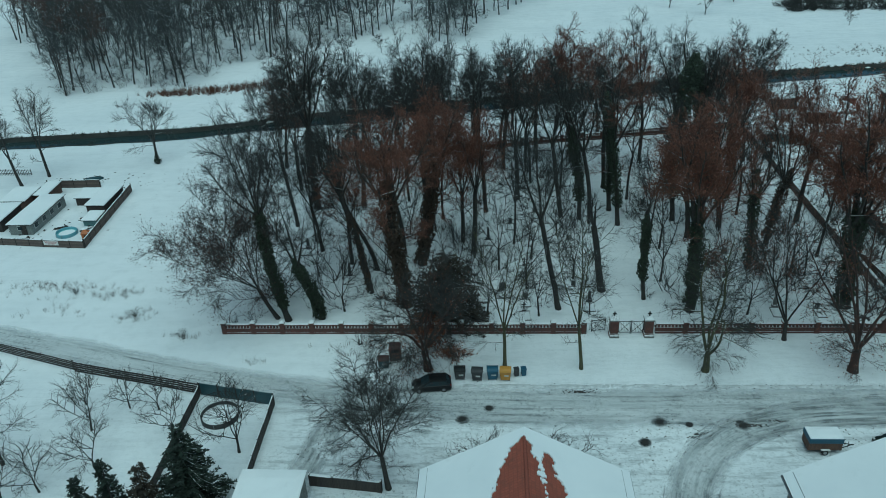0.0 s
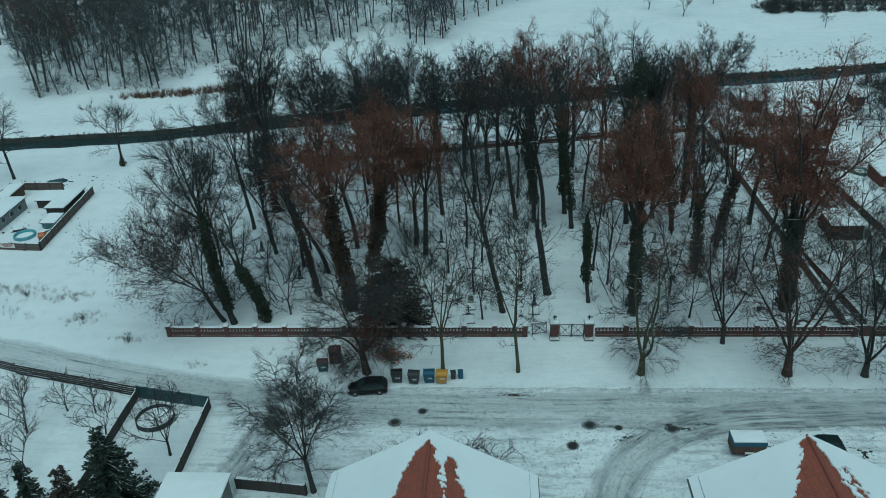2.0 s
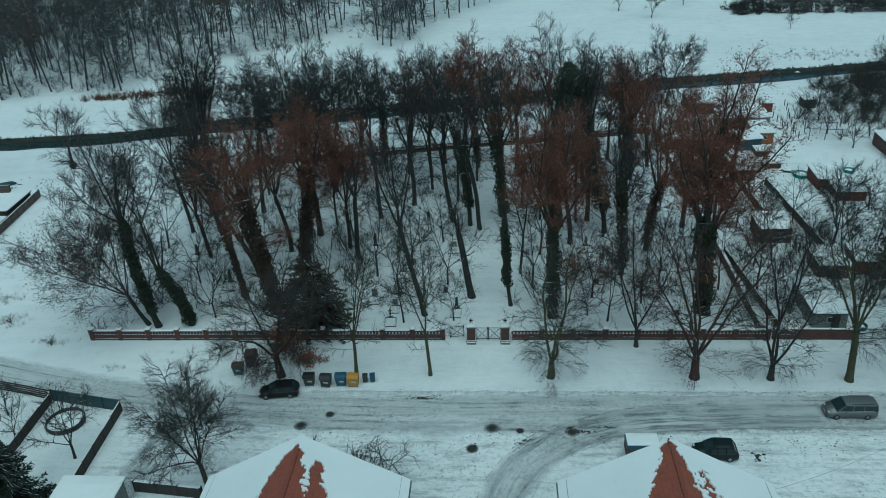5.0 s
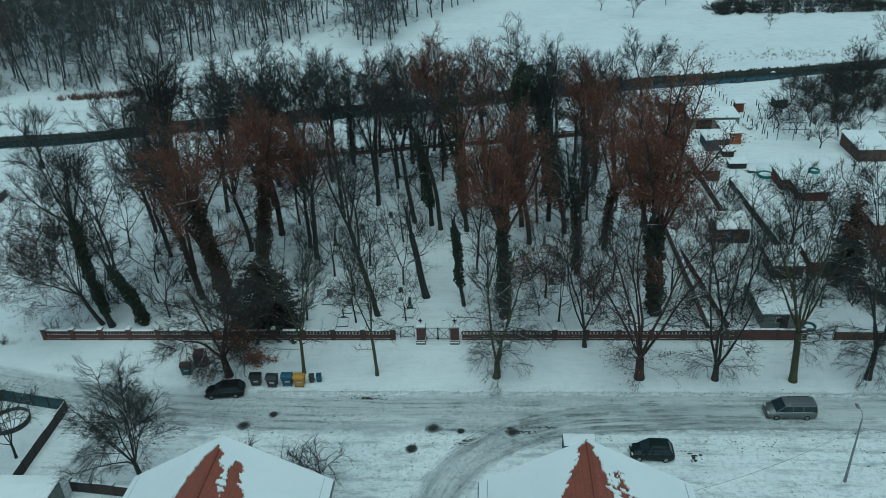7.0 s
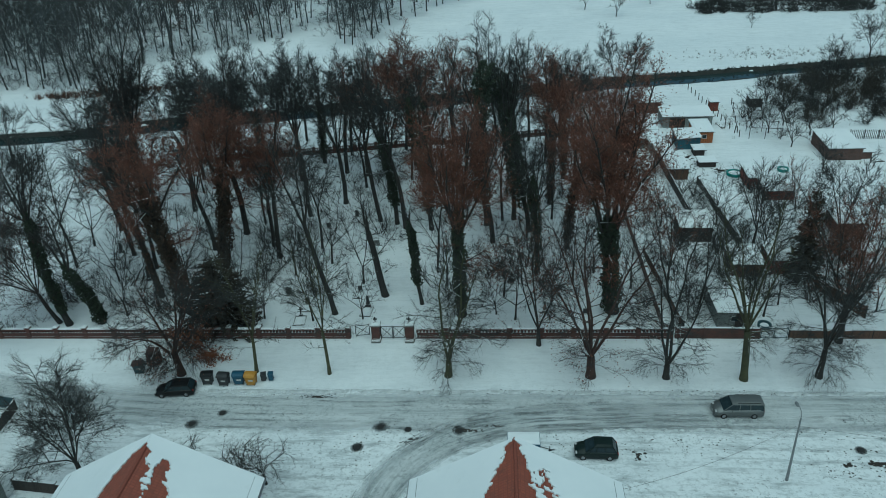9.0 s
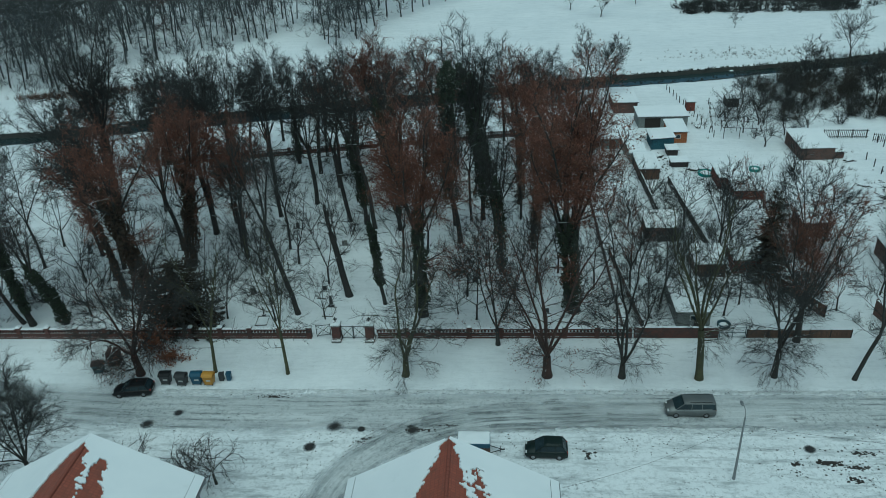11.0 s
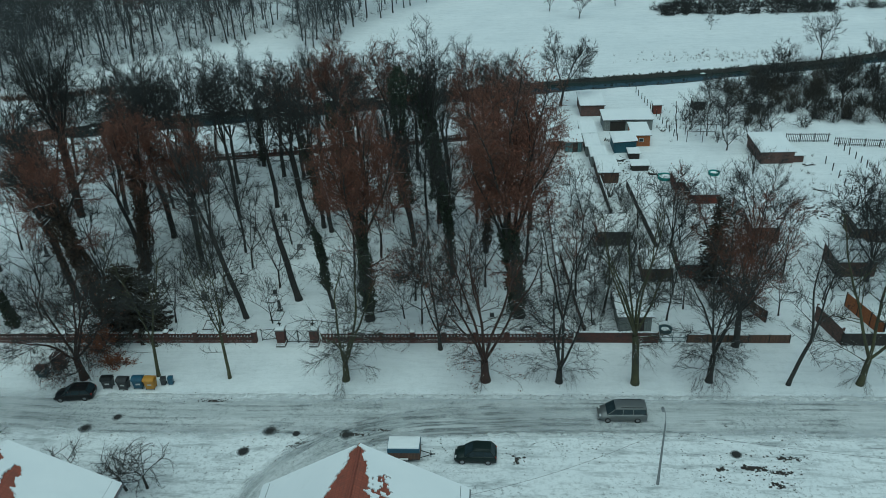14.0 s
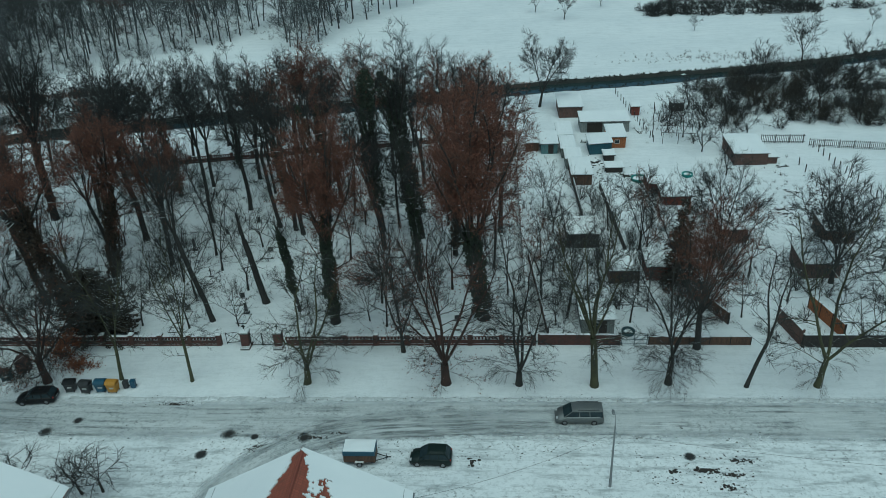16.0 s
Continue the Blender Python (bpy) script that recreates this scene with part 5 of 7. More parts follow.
# ---- the two houses at the street ----
def house(x0, bare, label, half=7.9, ridge_z=13.5, eave_z=9.1, y0=24.0, y1=43.0):
    """A gabled house whose ridge runs away from the street. bare: patches of the roof, side by side, where the snow has slid off the tiles: side, distance from the ridge and its drift, half-width and its growth, top, brokenness."""
    t = thing("house", x0, 0, 0, 0, label, "house", "houses at the street")
    k = (ridge_z - eave_z) / half
    hw = half - 0.55
    wall_top = ridge_z - k * hw - 0.25
    bm = BM()
    for sx, sy, px, py in ((0.4, y1 - y0 - 1.2, -hw + 0.2, (y0 + y1) / 2), (0.4, y1 - y0 - 1.2, hw - 0.2, (y0 + y1) / 2)):
        box(bm, px, py, -0.1, sx, sy, wall_top + 0.1)
    part("wall", bm, M_PLASTER, t)
    for py in (y0 + 0.6, y1 - 0.6):
        vs = [(-hw, py - 0.2, -0.1), (hw, py - 0.2, -0.1), (hw, py - 0.2, wall_top), (0, py - 0.2, ridge_z - 0.28), (-hw, py - 0.2, wall_top)]
        vs += [(a, py + 0.2, c) for a, _, c in vs]
        fs = [(0, 1, 2, 3, 4), (9, 8, 7, 6, 5)] + [(i, (i + 1) % 5 + 0, (i + 1) % 5 + 5, i + 5) for i in range(5)]
        bm = BM()
        bv = [bm.verts.new(v) for v in vs]
        for f in fs:
            bm.faces.new([bv[i] for i in f])
        bmesh.ops.recalc_face_normals(bm, faces=bm.faces)
        part("gable", bm, M_PLASTER, t)
    slope = math.hypot(half, ridge_z - eave_z)
    for side in (-1, 1):
        bm = BM()
        uv = bm.loops.layers.uv.new("UVMap")
        rows, cols = 24, 40
        g = [[bm.verts.new((side * half * j / rows, y0 + (y1 - y0) * i / cols, ridge_z - (ridge_z - eave_z) * j / rows + (0.02 if j % 2 else 0.0))) for i in range(cols + 1)] for j in range(rows + 1)]
        for j in range(rows):
            for i in range(cols):
                f = bm.faces.new((g[j][i], g[j][i + 1], g[j + 1][i + 1], g[j + 1][i]))
                for loop, (a, b) in zip(f.loops, ((i, j), (i + 1, j), (i + 1, j + 1), (i, j + 1))):
                    loop[uv].uv = ((y1 - y0) * a / cols, slope * b / rows)
        res = bmesh.ops.extrude_face_region(bm, geom=list(bm.faces))
        for v in res["geom"]:
            if isinstance(v, bmesh.types.BMVert):
                v.co.z -= 0.16
        bmesh.ops.recalc_face_normals(bm, faces=bm.faces)
        roof = part("roof", bm, M_TILE, t, "red clay tiles")
        # the blanket of snow, with ragged holes
        bm = BM()
        nx, ny = 84, 150
        cell = {}

        def covered(a, yy):
            s = a * half
            wob = 0.30 * noise.noise((s * 0.8 + x0, yy * 0.7, side)) + 0.34 * noise.noise((s * 0.9, yy * 3.1, 7 + side)) + 0.16 * noise.noise((s * 5.0, yy * 6.0, 3))
            for sd, s0, drift, w0, w1, y_top, broken in bare:
                d = y_top - yy
                if sd != side or d < 0:
                    continue
                mid, wid = s0 + drift * d, min(1.0, 0.35 + d) * (w0 + w1 * d)
                gaps = broken * (noise.noise((s * 2.6, yy * 2.6, 11)) + 0.5 * noise.noise((s * 6.0, yy * 6.0, 5)))
                if abs(s - mid) + wob + gaps < wid:
                    return False
            return True

        def vert(i, j, top):
            key = (i, j, top)
            if key not in cell:
                a, yy = j / nx, y0 + (y1 - y0) * i / ny
                if 0 < j < nx and 0 < i < ny:
                    yy, a = yy + 0.11 * noise.noise((a * 60, yy * 9, 1)), a + 0.007 * noise.noise((a * 60, yy * 9, 4))
                z = ridge_z - (ridge_z - eave_z) * a + 0.03
                if top:
                    z += 0.12 + 0.03 * noise.noise((a * 4, yy * 0.4, x0))
                cell[key] = bm.verts.new((side * (half * a + (0.10 * a if top else 0.0)), yy, z))
            return cell[key]

        mask = [[covered((j + 0.5) / nx, y0 + (y1 - y0) * (i + 0.5) / ny) for j in range(nx)] for i in range(ny)]
        for i in range(ny):
            for j in range(nx):
                if not mask[i][j]:
                    continue
                bm.faces.new((vert(i, j, 1), vert(i + 1, j, 1), vert(i + 1, j + 1, 1), vert(i, j + 1, 1)))
                for di, dj, p, q in ((-1, 0, (i, j), (i, j + 1)), (1, 0, (i + 1, j + 1), (i + 1, j)), (0, -1, (i + 1, j), (i, j)), (0, 1, (i, j + 1), (i + 1, j + 1))):
                    a, b = i + di, j + dj
                    if not (0 <= a < ny and 0 <= b < nx) or not mask[a][b]:
                        bm.faces.new((vert(*p, 0), vert(*q, 0), vert(*q, 1), vert(*p, 1)))
        bmesh.ops.recalc_face_normals(bm, faces=bm.faces)
        part("snow", bm, M_ROOFSNOW, roof, "smooth blanket of snow with ragged edges")
        bm = BM()
        gx = side * (half + 0.10)
        rod(bm, (gx, y0, eave_z - 0.08), (gx, y1, eave_z - 0.08), 0.09, n=6)
        rod(bm, (gx, y1 - 0.15, eave_z - 0.1), (side * hw, y1 - 0.5, eave_z - 1.2), 0.05, n=6)
        rod(bm, (side * (hw + 0.08), y1 - 0.5, eave_z - 1.2), (side * (hw + 0.08), y1 - 0.5, 0.1), 0.05, n=6)
        part("gutter", bm, M_STEEL, t)
        bm = BM()
        sx = half * 0.93
        rod(bm, (side * sx, y0 + 0.4, ridge_z - k * sx + 0.20), (side * sx, y1 - 0.2, ridge_z - k * sx + 0.20), 0.022, n=4)
        part("snow_guard", bm, M_STEEL, t)
        bm = BM()
        vs = [(0, y1, ridge_z - 0.02), (side * half, y1, eave_z - 0.02)]
        for a, b in ((vs[0], vs[1]),):
            rod(bm, (a[0], a[1] + 0.03, a[2] - 0.10), (b[0], b[1] + 0.03, b[2] - 0.10), 0.085, n=4)
        part("verge_board", bm, M_PLANKBACK, t)
    cap = None
    n = int((y1 - y0) / 0.38)
    for i in range(n):
        if cap is None:
            bm = BM()
            ring = []
            for yy, rr in ((0, 0.15), (0.40, 0.13)):
                ring.append([bm.verts.new((rr * math.cos(math.pi * w / 6), yy, rr * math.sin(math.pi * w / 6))) for w in range(7)])
            for w in range(6):
                bm.faces.new((ring[0][w], ring[0][w + 1], ring[1][w + 1], ring[1][w]))
            bm.faces.new(ring[0])
            bm.faces.new(ring[1][::-1])
            cap = part("ridge_tile", bm, M_TILE, t)
            cap.location = (0, y0, ridge_z - 0.02)
        else:
            o = new("ridge_tile", cap.data)
            o.parent = t
            o.location = (0, y0 + 0.38 * i, ridge_z - 0.02)
    return t


house(1.65, ((-1, 0.0, 0.0, 0.9, 0.33, 42.1, 0.0), (1, 0.0, 0.0, 0.30, 0.20, 42.0, 0.0), (1, 1.6, 0.12, 0.34, 0.10, 41.2, 0.2)), "gabled house with snowy roof and bare red tiles at the ridge")
house(28.9, ((-1, 0.0, 0.0, 0.30, 0.42, 42.95, 0.0), (1, 0.0, 0.0, 0.20, 0.24, 42.95, 0.0), (1, 1.9, 0.12, 0.15, 0.12, 41.0, 0.9)), "gabled house with snowy roof and bare red tiles at the ridge")



# ---- parked vehicles ----
def loft(bm, sections, close=True):
    """Skin between rings of points."""
    rings = [[bm.verts.new(p) for p in s] for s in sections]
    n = len(rings[0])
    for a, b in zip(rings, rings[1:]):
        for i in range(n):
            bm.faces.new((a[i], a[(i + 1) % n], b[(i + 1) % n], b[i]))
    if close:
        bm.faces.new(rings[0][::-1])
        bm.faces.new(rings[-1])
    bmesh.ops.recalc_face_normals(bm, faces=bm.faces)
    return bm


def car(x, y, rz, length, width, height, paint, label, name="car", van=False, group="parked cars"):
    """Its nose points along its own x."""
    t = thing(name, x, y, 0, rz, label, "van" if van else "car", group)
    h, w = length / 2, width / 2
    belt = height * 0.60
    prof = ((-1.0, 0.50, 0.86, 0.36), (-0.97, 0.58, 0.94, 0.22), (-0.80, 0.62, 1.0, 0.18), (-0.3, 0.61, 1.0, 0.17), (0.25, 0.60, 1.0, 0.17), (0.52, 0.565 if not van else 0.60, 1.0, 0.18), (0.80, 0.49 if not van else 0.51, 0.97, 0.19), (0.95, 0.43, 0.88, 0.24), (1.0, 0.36, 0.76, 0.30))
    secs = []
    for fx, fz, fw, lo in prof:
        zt, ww, zb = fz * height, w * fw, lo * 1.0
        xx = fx * h
        secs.append([(xx, -ww * 0.9, zb), (xx, -ww, zb + 0.12), (xx, -ww, zt - 0.18), (xx, -ww * 0.93, zt - 0.02), (xx, 0, zt + 0.02), (xx, ww * 0.93, zt - 0.02), (xx, ww, zt - 0.18), (xx, ww, zb + 0.12), (xx, ww * 0.9, zb)])
    part("body", loft(BM(), secs), paint, t, smooth=True)
    # greenhouse: glass band below, painted roof above
    if van:
        gx = ((-0.97, -0.93), (-0.3, -0.3), (0.25, 0.12), (0.66, 0.30))
    else:
        gx = ((-0.94, -0.72), (-0.35, -0.35), (0.10, 0.0), (0.52, 0.10))
    secs = []
    for f0, f1 in (gx[0], gx[1], gx[2], gx[3]):
        secs.append([(f0 * h, -w * 0.93, belt - 0.04), (f1 * h, -w * 0.78, height - 0.09), (f1 * h, w * 0.78, height - 0.09), (f0 * h, w * 0.93, belt - 0.04)])
    part("glazing", loft(BM(), secs), M_GLASS, t, "dark glass")
    bm = BM()
    secs = []
    for f, d in ((gx[0][1] - 0.02, 0.0), (gx[0][1] + 0.15, 0.05), (0.0, 0.07), (gx[3][1] - 0.12, 0.05), (gx[3][1] + 0.02, 0.0)):
        secs.append([(f * h, -w * 0.83, height - 0.12), (f * h, -w * 0.80, height - 0.06 + d * 0.6), (f * h, -w * 0.5, height - 0.02 + d), (f * h, 0, height + d), (f * h, w * 0.5, height - 0.02 + d), (f * h, w * 0.80, height - 0.06 + d * 0.6), (f * h, w * 0.83, height - 0.12)])
    part("roof", loft(bm, secs), paint, t)
    for f0, f1 in ((gx[0][0], gx[0][1]), (-0.42, -0.40), (0.02, 0.0), (gx[3][0], gx[3][1])):
        for sy in (-1, 1):
            part("pillar", rod(BM(), (f0 * h, sy * w * 0.935, belt - 0.05), (f1 * h, sy * w * 0.79, height - 0.08), 0.045, n=4), paint, t)
    for fx in (-0.60, 0.62):
        for sy in (-1, 1):
            wheel = part("wheel", rod(BM(), (fx * h, sy * (w - 0.20), 0.31), (fx * h, sy * (w + 0.01), 0.31), 0.31, n=16), M_RUBBER, t)
            part("rim", rod(BM(), (fx * h, sy * (w - 0.02), 0.31), (fx * h, sy * (w + 0.022), 0.31), 0.21, 0.18, n=12), M_RIM, wheel)
    for sy in (-1, 1):
        part("headlight", box(BM(), 0.935 * h, sy * w * 0.66, 0.40 * height, 0.18, 0.34, 0.13, bevel=0.03), M_LAMPCLEAR, t, "clear lens")
        part("tail_light", box(BM(), -0.965 * h, sy * w * 0.82, 0.44 * height, 0.10, 0.16, 0.24, bevel=0.02), M_LAMPRED, t, "red lens")
        part("mirror", box(BM(), 0.30 * h, sy * (w + 0.09), belt - 0.04, 0.12, 0.2, 0.14, bevel=0.03), paint, t)
    part("number_plate", box(BM(), -0.995 * h, 0, 0.34 * height, 0.03, 0.5, 0.11), M_PLATE, t, "plain pale plate")
    part("number_plate", box(BM(), 1.0 * h, 0, 0.24 * height, 0.03, 0.5, 0.11), M_PLATE, t, "plain pale plate")
    if van:
        bm = BM()
        for sy in (-1, 1):
            rod(bm, (-0.8 * h, sy * w * 0.70, height + 0.05), (0.1 * h, sy * w * 0.70, height + 0.05), 0.025, n=4)
        part("roof_rail", bm, M_IRON, t)
    return t


car(-7.4, 64.6, -174, 4.3, 1.78, 1.45, M_BLACK, "black hatchback parked on the snowy verge")
car(36.9, 55.8, 178, 4.05, 1.80, 1.62, M_GREENBLACK, "dark green off-road car parked in the snow")
car(51.6, 61.9, 180, 4.85, 1.88, 1.72, M_SILVER, "silver people carrier on the slushy road", "van", True)


# ---- trailer, bins, lamp ----
def trailer(x, y):
    t = thing("trailer", x, y, 0, 0, "box trailer with wooden sides, blue top band and snow on top", "trailer")
    bm = BM()
    box(bm, 0, 0, 0.45, 3.0, 1.65, 0.95, bevel=0.02)
    part("body", bm, M_WOOD, t, "weathered wooden panels")
    part("top_band", box(BM(), 0, 0, 1.30, 3.10, 1.75, 0.52, bevel=0.03), M_BINBLUE, t, "blue tarpaulin band")
    part("snow", snow_lump(BM(), 0, 0, 1.82, 3.0, 1.65, 0.18, random.Random(3)), M_ROOFSNOW, t)
    part("chassis", box(BM(), 0, 0, 0.34, 3.0, 1.3, 0.11), M_IRON, t)
    for sy in (-1, 1):
        wh = part("wheel", rod(BM(), (0, sy * 0.86, 0.30), (0, sy * 1.02, 0.30), 0.30, n=14), M_RUBBER, t)
        part("rim", rod(BM(), (0, sy * 1.0, 0.30), (0, sy * 1.035, 0.30), 0.18, n=10), M_RIM, wh)
        part("mudguard", box(BM(), 0, sy * 0.95, 0.60, 0.85, 0.26, 0.06, bevel=0.02), M_WHITE, t, "white mudguard with snow")
    bm = BM()
    rod(bm, (1.5, 0.5, 0.40), (2.7, 0, 0.42), 0.045, n=5)
    rod(bm, (1.5, -0.5, 0.40), (2.7, 0, 0.42), 0.045, n=5)
    rod(bm, (2.6, 0, 0.42), (2.95, 0, 0.45), 0.06, n=6)
    part("drawbar", bm, M_IRON, t)
    part("jockey_wheel", rod(BM(), (2.5, 0.12, 0.0), (2.5, 0.12, 0.75), 0.04, n=5), M_STEEL, t)
    for px in (-1.52, 1.52):
        part("end_panel", box(BM(), px, 0, 0.45, 0.05, 1.5, 0.9), M_WOOD, t)
    return t


trailer(30.05, 55.85)


def waste_bin(x, y, rz, body, lid, label, h=1.45, w=1.22, d=1.05):
    t = thing("waste_container", x, y, 0, rz, label, "waste bin", "waste containers in a row")
    bm = BM()
    secs = []
    for z, k in ((0.16, 0.80), (0.30, 0.86), (h * 0.72, 0.98), (h * 0.80, 1.03), (h * 0.84, 1.03)):
        a, b = w / 2 * k, d / 2 * k
        c = 0.12
        secs.append([(-a + c, -b, z), (a - c, -b, z), (a, -b + c, z), (a, b - c, z), (a - c, b, z), (-a + c, b, z), (-a, b - c, z), (-a, -b + c, z)])
    part("body", loft(bm, secs), body, t)
    secs = []
    for i in range(7):
        w_ = math.pi * i / 6
        yy, zz = -d / 2 * 1.05 * math.cos(w_), h * 0.84 + 0.26 * math.sin(w_)
        secs.append([(-w / 2 * 1.03, yy, zz), (w / 2 * 1.03, yy, zz), (w / 2 * 1.03, yy * 0.97, zz + 0.03), (-w / 2 * 1.03, yy * 0.97, zz + 0.03)])
    part("lid", loft(BM(), secs), lid, t)
    for px in (-0.45, 0.45):
        for py in (-0.32, 0.32):
            part("castor", rod(BM(), (px - 0.03, py, 0.09), (px + 0.03, py, 0.09), 0.09, n=8), M_RUBBER, t)
    part("label_plate", box(BM(), 0.12, -d / 2 * 0.99, h * 0.48, 0.5, 0.03, 0.18), M_PLATE, t, "pale label plate")
    bm = BM()
    for sx in (-1, 1):
        rod(bm, (sx * w / 2 * 1.0, 0, h * 0.74), (sx * (w / 2 + 0.12), 0, h * 0.74), 0.03, n=5)
    part("trunnion", bm, M_STEEL, t)
    return t


waste_bin(-4.4, 66.3, 3, M_BINGREY, M_IRON, "black waste container with a curved lid")
waste_bin(-2.5, 66.1, -4, M_BINGREY, M_BINGREY, "dark grey waste container with a curved lid")
waste_bin(-0.85, 66.3, 2, M_BINBLUE, M_BINBLUE, "blue waste container with a curved lid")
waste_bin(0.55, 66.2, -3, M_BINYELLOW, M_BINYELLOW, "yellow waste container beside the blue one")


def wheelie_bin(x, y, body):
    t = thing("wheelie_bin", x, y, 0, 8, "small dark wheeled bin standing in the snow", "waste bin", "small bins")
    part("body", box(BM(), 0, 0, 0.06, 0.48, 0.52, 0.82, bevel=0.03, taper=1.15), body, t)
    part("lid", box(BM(), 0, 0.02, 0.88, 0.60, 0.66, 0.07, bevel=0.025), body, t)
    part("handle", rod(BM(), (-0.22, 0.36, 0.86), (0.22, 0.36, 0.86), 0.02, n=5), body, t)
    for sx in (-1, 1):
        part("wheel", rod(BM(), (sx * 0.22, 0.24, 0.1), (sx * 0.27, 0.24, 0.1), 0.1, n=10), M_RUBBER, t)


waste_bin(-13.0, 68.2, 5, M_TARP, M_RUST, "dark metal waste container under the branches")
cc = thing("clothing_container", -11.9, 69.9, 0, 8, "tall brown metal collection container under the tree", "container")
part("body", box(BM(), 0, 0, 0.0, 1.35, 1.15, 1.75, bevel=0.04), M_RUST, cc)
part("hood", box(BM(), 0, 0, 1.75, 1.40, 1.20, 0.22, bevel=0.05, taper=0.8), M_RUST, cc)
part("flap", box(BM(), 0, -0.58, 1.2, 0.8, 0.06, 0.36, bevel=0.02), M_IRON, cc)
wheelie_bin(1.75, 66.8, M_BINGREY)
wheelie_bin(2.55, 66.9, M_BINBLUE)


def street_lamp(x, y):
    t = thing("street_lamp", x, y, 0, 0, "tall grey street lamp with a short curved arm", "street lamp")
    t.scale = (1, 1, 0.94)
    part("foot", rod(BM(), (0, 0, -0.05), (0, 0, 1.0), 0.14, 0.13, n=10), M_STEEL, t)
    part("pole", rod(BM(), (0, 0, 1.0), (0.05, 0.1, 7.6), 0.115, 0.07, n=10), M_STEEL, t)
    cable("arm", [(0.05, 0.1, 7.5), (0.05, 0.14, 7.9), (0.08, 0.35, 8.15), (0.1, 0.9, 8.25)], 0.04, M_STEEL, t)
    bm = BM()
    secs = []
    for yy, a, b in ((0.85, 0.08, 0.06), (1.0, 0.14, 0.09), (1.35, 0.15, 0.09), (1.55, 0.06, 0.04)):
        secs.append([(-a, yy, 8.22), (-a * 0.8, yy, 8.22 + b), (a * 0.8, yy, 8.22 + b), (a, yy, 8.22)])
    part("lantern", loft(bm, secs), M_STEEL, t)
    part("lens", box(BM(), 0, 1.2, 8.16, 0.2, 0.5, 0.07, bevel=0.02), M_LAMPCLEAR, t, "clear lens")
    part("bracket", rod(BM(), (-0.25, 0.05, 6.2), (0.25, 0.05, 6.2), 0.03, n=5), M_STEEL, t)


street_lamp(53.55, 52.75)


def sag(p, q, drop, n=14):
    p, q = Vector(p), Vector(q)
    return [tuple(p.lerp(q, i / n) - Vector((0, 0, drop * 4 * (i / n) * (1 - i / n)))) for i in range(n + 1)]


cable("overhead_wire", sag((53.4, 52.9, 6.2), (35.5, 42.5, 8.6), 0.8), 0.011, M_IRON, None, "thin dark overhead wire from lamp to house", "wire")
cable("overhead_wire", sag((53.7, 52.9, 6.2), (96.0, 47.0, 7.0), 1.0), 0.011, M_IRON, None, "thin dark overhead wire along the street", "wire")


# ---- garden fences and the round pool enclosure ----
def board_fence(name, p, q, h, material, label, pitch=2.3, rows=5):
    """Posts with level boards, with gaps between them."""
    rng = random.Random(int(p[0] * 3 + q[1]))
    d = Vector((q[0] - p[0], q[1] - p[1], 0))
    length, ang = d.length, math.degrees(math.atan2(d.y, d.x))
    t = thing(name, p[0], p[1], 0, ang, label, "fence", kind="structure")
    n = max(1, int(round(length / pitch)))
    for i in range(n):
        a, b = length * i / n, length * (i + 1) / n
        off = rng.uniform(-0.06, 0.06)
        for k in range(rows):
            part("board", box(BM(), (a + b) / 2, rng.uniform(-0.02, 0.02), 0.06 + k * (h - 0.05) / rows + off * 0.5, b - a - 0.02, 0.035, (h - 0.05) / rows - 0.035), material, t)
    for i in range(n + 1):
        part("post", box(BM(), length * i / n, 0.06, -0.05, 0.12, 0.12, h * rng.uniform(1.02, 1.18), bevel=0.01), material, t)
    return t


board_fence("fence_garden", (-60.0, 71.2), (-48.9, 67.6), 1.35, M_PLANKBACK, "old brown board fence along the lane")
board_fence("fence_garden_lane", (-48.6, 67.3), (-32.6, 63.4), 1.45, M_PLANKBACK, "old brown board fence along the lane")
plain_wall("fence_pool", (-32.4, 63.3), (-23.9, 61.6), 1.55, 0.06, M_TARP, "fence hung with dark blue-green tarpaulin", False, 2.1, category="fence")
plain_wall("fence_pool_side", (-23.9, 61.5), (-23.6, 50.5), 1.30, 0.07, M_WOODDARK, "dark board fence with snow on its top", True, 2.2, category="fence")
plain_wall("fence_pool_back", (-32.5, 63.0), (-32.2, 46.5), 1.25, 0.07, M_WOODDARK, "dark board fence with snow on its top", True, 2.3, category="fence")
plain_wall("hedge_fence", (-17.6, 50.4), (-10.9, 49.6), 1.3, 0.3, M_WOODDARK, "dark board fence with snow along its top", True, 2.2, category="fence")


